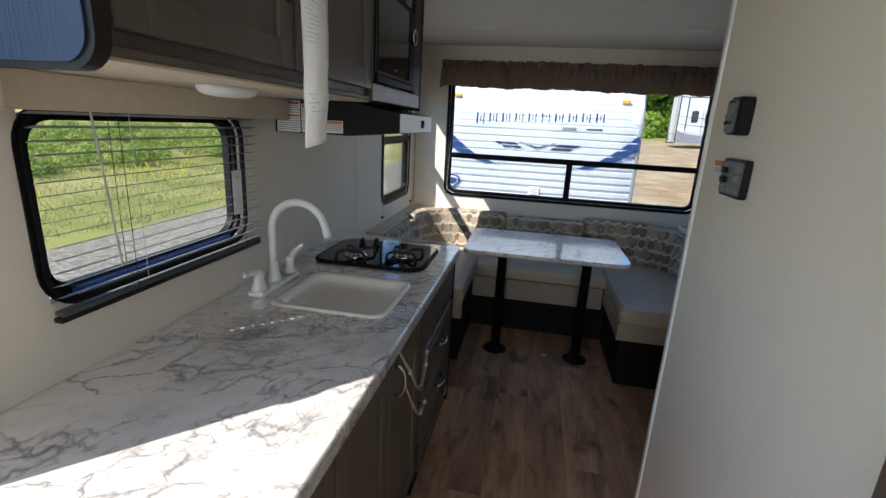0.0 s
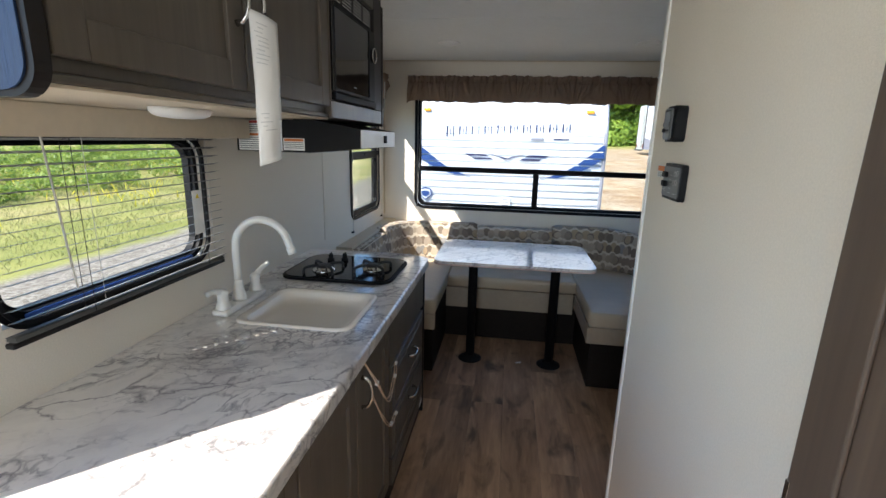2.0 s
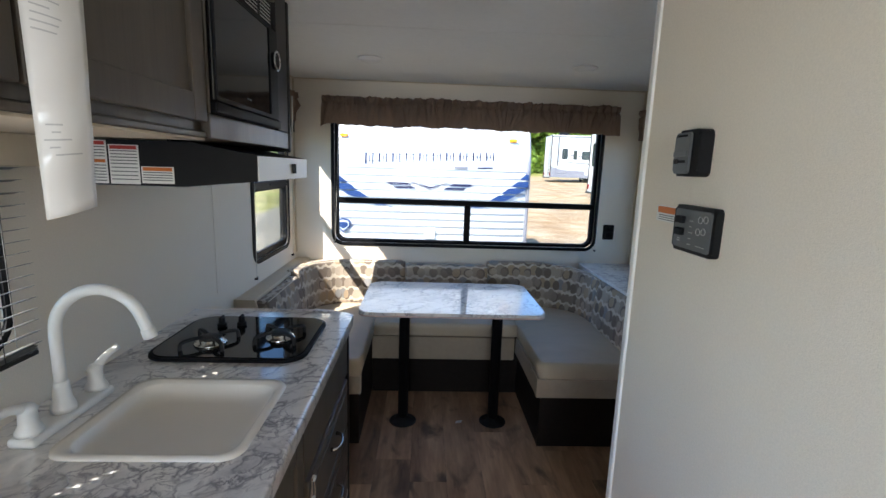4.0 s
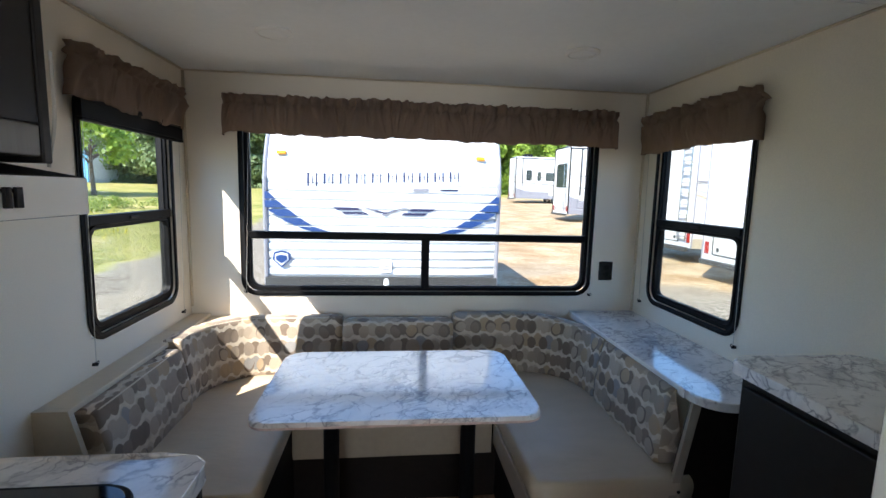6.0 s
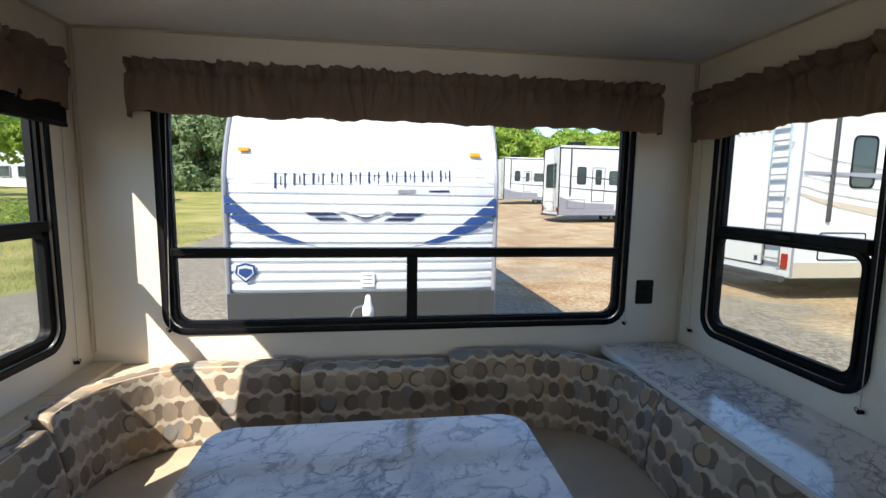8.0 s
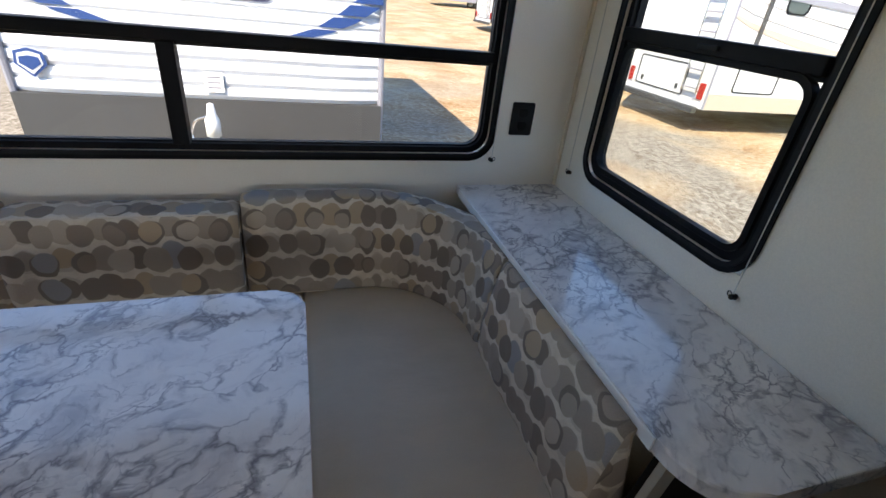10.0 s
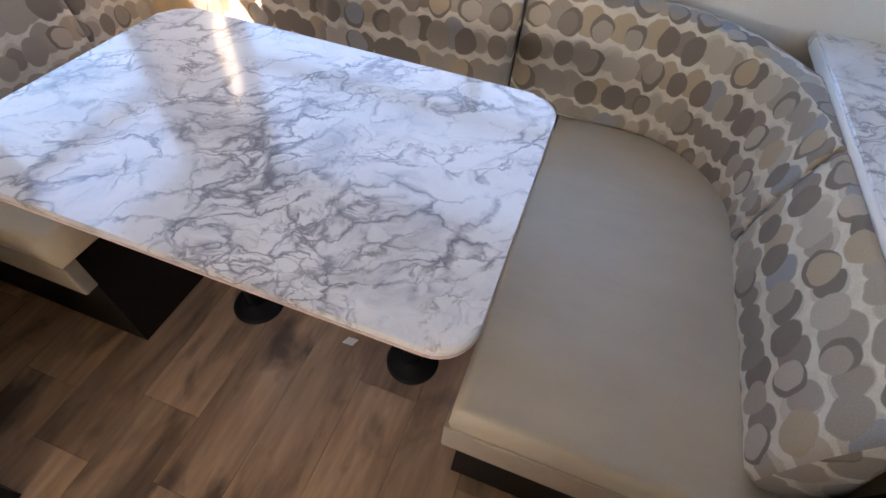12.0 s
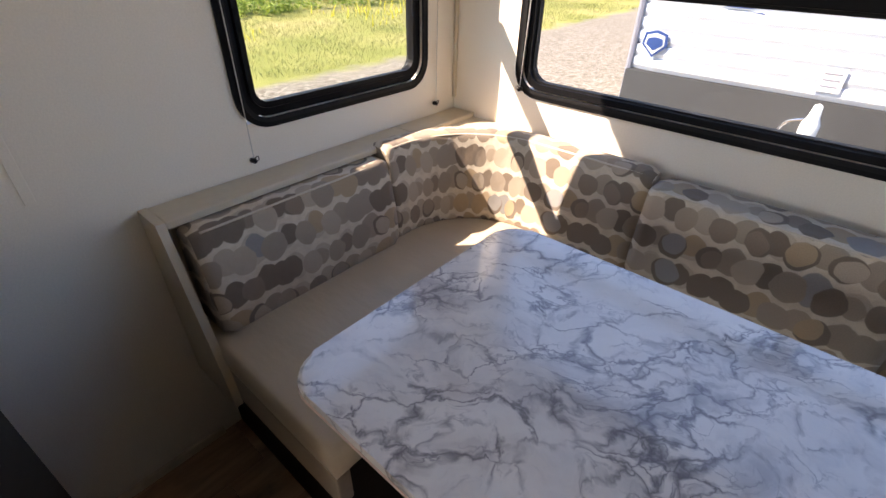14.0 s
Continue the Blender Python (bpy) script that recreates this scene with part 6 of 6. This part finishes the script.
def fifth_wheel(name, base, width, length, height, label):
    """A tall white trailer whose rear faces -x and whose side faces -y; base is the lower rear corner on the ground."""
    t = thing(name, base, label, "trailer", group="parked trailers")
    bx, by, gz = base
    low = gz + 0.50
    rear = [(by, low), (by, low + height - 0.12), (by + 0.10, low + height), (by + width - 0.10, low + height), (by + width, low + height - 0.12), (by + width, low)]
    part("body", prism(rear, bx, bx + length, lambda u, v, d: (d, u, v)), FIBREGLASS, t)
    part("roof", box(bx + 0.05, bx + length - 0.05, by + 0.12, by + width - 0.12, low + height + 0.001, low + height + 0.05, 0.02), ROOF, t)
    part("roof_unit", box(bx + 1.0, bx + 1.9, by + 0.8, by + 1.7, low + height + 0.051, low + height + 0.34, 0.10, 3), BLACK_MATT, t, "dark roof air conditioner")
    far_off = by > 20
    EDGE = BLACK_MATT if far_off else GREY_DECAL
    part("roof_trim", tube([(bx + 0.02, by - 0.006, low + height - 0.12), (bx + length - 0.02, by - 0.006, low + height - 0.12)], 0.035 if far_off else 0.02, 6), EDGE, t, "dark roof edge trim")
    part("roof_trim", tube([(bx - 0.008, by, low + height - 0.12), (bx - 0.008, by + 0.10, low + height), (bx - 0.008, by + width - 0.10, low + height), (bx - 0.008, by + width, low + height - 0.12)], 0.035 if far_off else 0.02, 6), EDGE, t)
    part("corner_moulding", tube([(bx - 0.004, by - 0.004, low), (bx - 0.004, by - 0.004, low + height - 0.1)], 0.04 if far_off else 0.022, 8), EDGE, t)
    part("corner_moulding", tube([(bx - 0.004, by + width + 0.004, low), (bx - 0.004, by + width + 0.004, low + height - 0.1)], 0.04 if far_off else 0.022, 8), EDGE, t)
    onside = lambda u, v, d: (bx + u, by - d, low + v)
    onrear = lambda u, v, d: (bx - d, by + u, low + v)
    part("bumper", box(bx - 0.16, bx - 0.02, by + 0.1, by + width - 0.1, low - 0.10, low + 0.02, 0.02), SKIRT, t)
    hatch = part("rear_hatch", ring(outline(1.5, 0.60, 0.06), outline(1.46, 0.56, 0.05), 0.001, 0.014, lambda u, v, d: onrear(width / 2 + 0.15 + u, 0.45 + v, d)), BLACK_MATT, t)
    for u in (-0.55, 0.55):
        part("latch", box_at(onrear, width / 2 + 0.15 + u - 0.03, width / 2 + 0.15 + u + 0.03, 0.24, 0.34, 0.0, 0.03), SKIRT, hatch)
    for u in (0.16, width - 0.16):
        part("tail_lamp", box_at(onrear, u - 0.07, u + 0.07, 0.16, 0.46, 0.0, 0.03, 0.01), RED_LENS, t, "red tail lamp")
    # ladder on the rear face beside the near corner
    lx = 0.20
    for u in (lx, lx + 0.40):
        part("ladder_rail", tube([onrear(u, 0.25, 0.10), onrear(u, height - 0.05, 0.10), onrear(u, height + 0.06, 0.0)], 0.016, 8), SILVER, t)
    for k in range(9):
        part("ladder_tread", box_at(onrear, lx + 0.016, lx + 0.384, 0.335 + 0.33 * k, 0.362 + 0.33 * k, 0.07, 0.13, 0.006), GREY_DECAL, t)
    for z in (0.30, 1.55, 2.6):
        for u in (lx, lx + 0.40):
            part("ladder_bracket", tube([onrear(u, z, 0.0), onrear(u, z, 0.10)], 0.012, 6), SILVER, t)
    # sweeping side stripes
    sweeps = ((2.30, 2.05, 0.05, SKIRT), (1.62, 1.38, 0.05, SKIRT)) if far_off else ((1.66, 1.10, 0.16, TAN_DECAL), (1.80, 1.32, 0.06, ROOF), (1.98, 1.52, 0.012, SKIRT), (2.42, 1.86, 0.012, SKIRT), (2.06, 2.02, 0.10, GREY_DECAL))
    for layer, (a, b, c, m) in enumerate(sweeps):
        bm = bmesh.new()
        top = [bm.verts.new(onside(0.03 + 0.35 * k, a + (b - a) * (k / 12) ** 0.7, 0.006 + 0.005 * layer)) for k in range(13)]
        bot = [bm.verts.new(onside(0.03 + 0.35 * k, a + (b - a) * (k / 12) ** 0.7 - c * (0.4 + k / 9), 0.006 + 0.005 * layer)) for k in range(13)]
        for k in range(12):
            bm.faces.new((top[k], top[k + 1], bot[k + 1], bot[k]))
        bm.normal_update()
        bmesh.ops.solidify(bm, geom=bm.faces[:], thickness=0.004)
        part("side_stripe", bm, m, t)
    side_window(t, 1.05, 1.60, 1.75, 2.75, onside, 0.12)
    side_window(t, 3.0, 4.2, 1.75, 2.55, onside, 0.12)
    part("compartment_door", ring(outline(1.05, 0.55, 0.06), outline(1.01, 0.51, 0.05), 0.001, 0.014, lambda u, v, d: onside(1.05 + u, 0.62 + v, d)), BLACK_MATT, t)
    part("awning_arm", box_at(onside, 0.62, 0.69, 1.1, height - 0.14, 0.005, 0.06, 0.01), SKIRT, t, "grey awning arm")
    if far_off:
        bm = prism([(0.05, 0.31), (0.05, 1.05), (0.7, 0.82), (1.6, 0.70), (3.4, 0.66), (3.4, 0.31)], 0.001, 0.010, onside)
        part("lower_panel", bm, GREY_DECAL, t, "grey swooping lower panel")
        part("entry_door", ring(outline(0.78, 1.95, 0.06), outline(0.72, 1.89, 0.05), 0.001, 0.02, lambda u, v, d: onside(2.35 + u, 1.75 + v, d)), BLACK_MATT, t)
        side_window(t, 2.17, 2.53, 1.75, 2.6, onside, 0.06)
    part("side_skirt", box_at(onside, 0.03, length - 0.03, 0.0, 0.30, 0.001, 0.012), GREY_DECAL if far_off else TAN_DECAL, t)
    for x in (bx + length * 0.45, bx + length * 0.45 + 0.95):
        wheel(t, x, by + 0.16, gz + 0.34, "y")
        wheel(t, x, by + width - 0.16, gz + 0.34, "y")
    return t


near = fifth_wheel("parked_trailer", (8.95, 10.60, -0.60), 2.5, 10.0, 3.45, "tall white fifth-wheel trailer with a rear ladder and tan swirls")
onrear = lambda u, v, d: (8.95 - d, 10.60 + u, -0.10 + v)
for k in range(7):
    u = 2.03 - 0.20 * k
    part("name_stroke", box_at(onrear, u - 0.012, u + 0.012, 2.86, 2.99, 0.001, 0.006, 0), GREY_DECAL, near)
    part("name_stroke", box_at(onrear, u - 0.060, u - 0.013, 2.86, 2.885, 0.001, 0.006, 0), GREY_DECAL, near)
fourth = fifth_wheel("parked_trailer", (10.1, 15.2, ground_z(10.1, 15.2)), 2.5, 9.0, 3.4, "white fifth-wheel trailer parked beside the next one")
second = fifth_wheel("parked_trailer", (11.2, 28.0, ground_z(11.2, 28.0)), 2.5, 9.0, 3.9, "tall white fifth-wheel trailer far across the lot")
onrear2 = lambda u, v, d: (11.2 - d, 28.0 + u, ground_z(11.2, 28.0) + 0.5 + v)
side_window(second, 0.45, 2.05, 1.55, 2.95, onrear2, 0.15)
third = fifth_wheel("parked_trailer", (13.0, 46.3, ground_z(13.0, 46.3)), 2.5, 9.0, 4.0, "white trailer standing before the trees")


# ---- trees, hedge, grass ----
def leaf_cloud(clumps, count, size, seed):
    """Many small bent leaves scattered in uneven clumps of (centre, radius)."""
    rnd = np.random.RandomState(seed)
    centres = np.array([c for c, _ in clumps])
    radii = np.array([r for _, r in clumps])
    which = rnd.choice(len(clumps), count, p=radii ** 2 / (radii ** 2).sum())
    way = rnd.normal(size=(count, 3))
    way /= np.linalg.norm(way, axis=1)[:, None]
    far = radii[which] * rnd.uniform(0.45, 1.0, count) ** 0.5
    mid = centres[which] + way * far[:, None] * np.array([1, 1, 0.8])
    facing = way + rnd.normal(size=(count, 3)) * 0.45 + np.array([0, 0, 0.25])
    a = np.cross(facing, rnd.normal(size=(count, 3)))
    a /= np.linalg.norm(a, axis=1)[:, None]
    b = np.cross(facing, a)
    b /= np.linalg.norm(b, axis=1)[:, None]
    s = size * rnd.uniform(0.6, 1.3, count)[:, None]
    verts = np.stack([mid - a * s, mid + b * s * 0.6 - a * s * 0.1, mid + a * s, mid - b * s * 0.6 + a * s * 0.1], 1).reshape(-1, 3)
    mesh = bpy.data.meshes.new("crown")
    mesh.from_pydata(verts.tolist(), [], [(4 * i, 4 * i + 1, 4 * i + 2, 4 * i + 3) for i in range(count)])
    return mesh


def tree(base, height, spread, seed, leaves, mat, size=0.34, low=0, label="leafy green tree at the edge of the grass"):
    rnd = random.Random(seed)
    t = thing("tree", base, label, "tree", group="trees round the lot")
    bx, by, bz = base
    trunk_top = height * 0.45
    lean = rnd.uniform(-0.5, 0.5)
    stems = [tube(smooth_path([(bx, by, bz - 0.2), (bx + lean * 0.3, by, bz + trunk_top * 0.5), (bx + lean, by + 0.2, bz + height * 0.8)], 4), [height * 0.028 * (1 - 0.09 * k) for k in range(9)], 8)]
    clumps = [((bx + lean, by, bz + height * 0.82), spread * 0.42)]
    for k in range(9):
        a = 2 * math.pi * k / 9 + rnd.uniform(-0.3, 0.3)
        z0 = bz + height * rnd.uniform(0.25, 0.5)
        r = spread * rnd.uniform(0.5, 0.85)
        end = (bx + lean + r * math.cos(a), by + r * math.sin(a), bz + height * rnd.uniform(0.42, 0.80))
        stems.append(tube(smooth_path([(bx + lean * 0.5, by, z0), ((bx + end[0]) / 2, (by + end[1]) / 2, (z0 + end[2]) / 2 + 0.3), end], 3), [height * 0.011, height * 0.010, height * 0.009, height * 0.007, height * 0.006, height * 0.004, height * 0.003], 6))
        clumps.append((end, spread * rnd.uniform(0.25, 0.42)))
        clumps.append(((end[0] * 0.6 + bx * 0.4 + rnd.uniform(-1, 1), end[1] * 0.6 + by * 0.4, end[2] + rnd.uniform(0, 0.18) * height), spread * rnd.uniform(0.2, 0.36)))
    for k in range(low):
        a, r = 2 * math.pi * k / low, spread * rnd.uniform(0.45, 0.8)
        clumps.append(((bx + r * math.cos(a), by + r * math.sin(a), bz + height * rnd.uniform(0.06, 0.42)), spread * rnd.uniform(0.26, 0.42)))
    part("trunk", merge(*stems), BARK, t, "", True)
    mesh = leaf_cloud(clumps, leaves, size, seed)
    mesh.materials.append(mat)
    crown = new("crown", mesh)
    crown.parent = t
    crown.matrix_parent_inverse = Matrix.Translation(-t.location)
    return t


models = [tree((-22.0, 41.0, ground_z(-22, 41)), 7.5, 4.2, 4, 2600, LEAF_LIGHT, 0.24), tree((-26.5, 38.5, ground_z(-26.5, 38.5)), 8.0, 4.5, 7, 2600, LEAF_LIGHT, 0.24),
          tree((-31.0, 76.0, ground_z(-31, 76)), 13.0, 6.5, 11, 14000, LEAF, 0.27, 12), tree((19.0, 72.0, ground_z(19, 72)), 11.0, 6.0, 15, 14000, LEAF_LIGHT, 0.27, 12)]
rnd = random.Random(21)
for row in range(2):
    for k in range(17):
        x, y = -62 + 3.9 * k + 1.9 * row + rnd.uniform(-1.2, 1.2), 72 + 9 * row + rnd.uniform(-3, 3) - 0.2 * k
        copy_thing(models[2], pose(x, y, ground_z(x, y) - rnd.uniform(0.3, 2.0) + 1.5 * row, 0, 0, rnd.uniform(0, 360)))
    for k in range(12):
        x, y = 9 + 4.6 * k + 2.2 * row + rnd.uniform(-1.2, 1.2), 71 + 8 * row + rnd.uniform(-3, 3) - 0.4 * k
        copy_thing(models[3], pose(x, y, ground_z(x, y) - rnd.uniform(0.0, 1.5), 0, 0, rnd.uniform(0, 360)) @ Matrix.Diagonal((1.0, 1.0, 0.98, 1.0)))
for x, y in ((-35.0, 42.0), (-45.0, 35.0), (-52.0, 28.0)):
    copy_thing(models[0], pose(x, y, ground_z(x, y), 0, 0, rnd.uniform(0, 360)))


def scatter(name, count, area, size, wide, mat, seed, label, category, keep=None):
    """Blades as bent slivers rising from the ground."""
    r = np.random.RandomState(seed)
    verts, faces = [], []
    for _ in range(count):
        x, y = r.uniform(area[0], area[1]), r.uniform(area[2], area[3])
        if keep is not None and not keep(x, y, r):
            continue
        h, a, bend = size * r.uniform(0.4, 1.2), r.uniform(0, 6.28), r.uniform(0.1, 0.6)
        w, z = wide * r.uniform(0.6, 1.3), ground_z(x, y) - 0.01
        c, s, i = math.cos(a), math.sin(a), len(verts)
        verts += [(x - w * s, y + w * c, z), (x + w * s, y - w * c, z), (x + 0.35 * bend * h * c + 0.6 * w * s, y + 0.35 * bend * h * s - 0.6 * w * c, z + 0.6 * h), (x + bend * h * c, y + bend * h * s, z + h)]
        faces += [(i, i + 1, i + 2), (i, i + 2, i + 3)]
    mesh = bpy.data.meshes.new(name)
    mesh.from_pydata(verts, [], faces)
    mesh.materials.append(mat)
    return tagged(new(name, mesh), label, category, kind="stuff")


tufts = lambda x, y, r: noise.noise(Vector((x * 0.6, y * 0.6, 1.0))) > r.uniform(-0.9, 0.5) and x < -5.9 + 0.6 * noise.noise(Vector((y * 0.8, 2.0, 0)))
scatter("grass", 110000, (-19.0, -5.5, 1.5, 26.0), 0.095, 0.0035, GRASS, 31, "rough green and dry grass beside the lane", "grass", tufts)
r = np.random.RandomState(33)
clumps = []
while len(clumps) < 1500:
    x, y = r.uniform(-24.0, -12.5), r.uniform(3.0, 32.0)
    if noise.noise(Vector((x * 0.35, y * 0.35, 5.0))) > r.uniform(-0.35, 0.4):
        clumps.append(((x, y, ground_z(x, y) + r.uniform(0.05, 0.50)), r.uniform(0.14, 0.42)))
weeds = leaf_cloud(clumps, 75000, 0.060, 34)
weeds.materials.append(WEED)
tagged(new("tall_weeds", weeds), "tall bushy green weeds behind the grass", "weeds", kind="stuff")
scatter("wild_flowers", 2600, (-23.0, -9.0, 2.0, 28.0), 0.30, 0.020, FLOWER, 35, "small yellow wild flowers in the grass", "flowers", lambda x, y, r: noise.noise(Vector((x * 0.4, y * 0.4, 9.0))) > 0.1)

# buildings and a van far off beyond the grass
house = thing("office_building", (-38.0, 64.0, ground_z(-38, 64)), "white and blue flat-roofed building beyond the trees", "building")
gz = ground_z(-38, 64)
part("wall", box(-46.0, -35.0, 62.0, 72.0, gz - 0.5, gz + 6.6, 0.03), HOUSE_WHITE, house)
part("corner_panel", box(-38.6, -37.7, 61.85, 61.999, gz, gz + 6.7), HOUSE_BLUE, house, "bright blue panel")
part("corner_panel", box(-35.8, -34.95, 61.85, 61.999, gz, gz + 6.2), HOUSE_BLUE, house, "bright blue panel")
part("roof", box(-46.3, -34.7, 61.7, 72.3, gz + 6.61, gz + 6.95, 0.03), HOUSE_GREY, house)
for k in range(5):
    for f in range(2):
        x = -45.0 + 1.95 * k
        fr = part("window", ring(outline(1.2, 1.3, 0.03, 2), outline(1.05, 1.15, 0.02, 2), 0.0, 0.10, lambda u, v, d: (x + u, 61.99 - d, gz + 1.7 + 3.0 * f + v)), HOUSE_GREY, house)
        part("pane", prism(outline(1.06, 1.16, 0.02, 2), 0.01, 0.03, lambda u, v, d: (x + u, 61.99 - d, gz + 1.7 + 3.0 * f + v)), TINTED, fr)
shed = thing("shed", (-41.5, 56.0, ground_z(-41.5, 56)), "small grey gabled shed beside the building", "shed")
gz = ground_z(-41.5, 56)
part("wall", prism([(-43.5, gz - 0.3), (-43.5, gz + 2.4), (-41.5, gz + 3.6), (-39.5, gz + 2.4), (-39.5, gz - 0.3)], 54.0, 58.0, lambda u, v, d: (u, d, v)), HOUSE_GREY, shed)
for s in (-1, 1):
    part("roof_slope", prism([(-41.5, gz + 3.62), (-41.5 + s * 2.3, gz + 2.24), (-41.5 + s * 2.3, gz + 2.36), (-41.5, gz + 3.76)], 53.8, 58.2, lambda u, v, d: (u, d, v)), SKIRT, shed)
for vx, vy in ((-47.0, 64.0), (-54.0, 60.0)):
    gz = ground_z(vx, vy)
    van = thing("parked_van", (vx, vy, gz), "white van parked beyond the grass", "vehicle", group="parked vans")
    part("body", prism([(-2.3, 0.35), (-2.3, 1.25), (-1.5, 1.35), (-0.9, 2.05), (2.3, 2.05), (2.35, 0.35)], -0.95, 0.95, lambda u, v, d: (vx + u, vy + d, gz + v)), FIBREGLASS, van)
    part("windscreen", prism([(-1.46, 1.36), (-0.92, 1.98), (-0.3, 1.98), (-0.3, 1.36)], -0.96, 0.96, lambda u, v, d: (vx + u, vy + d, gz + v)), TINTED, van)
    for wx in (vx - 1.5, vx + 1.5):
        for wy in (vy - 0.85, vy + 0.85):
            wheel(van, wx, wy, gz + 0.34, "y")

# ---- floor planks ----
rnd = random.Random(5)
shared = {}
width = 0.172
for i in range(14):
    x = 0.0 + width * i
    wide = min(width, X1 - x) - 0.0008
    if wide < 0.02:
        continue
    y = Y0 - rnd.uniform(0, 0.9)
    while y < Y1:
        y0, y1 = max(y, Y0), min(y + 0.92, Y1)
        if y1 - y0 > 0.02:
            key = (round(wide, 4), round(y1 - y0, 4))
            if key not in shared:
                plank = part("plank", box(-key[0] / 2, key[0] / 2, -key[1] / 2 + 0.0004, key[1] / 2 - 0.0004, -0.004, 0.0, 0.0005, 1), PLANK, floor)
                shared[key] = plank.data
            else:
                plank = new("plank", shared[key])
                plank.parent = floor
            plank.matrix_basis = pose(x + wide / 2, (y0 + y1) / 2, 0.0)
        y += 0.92
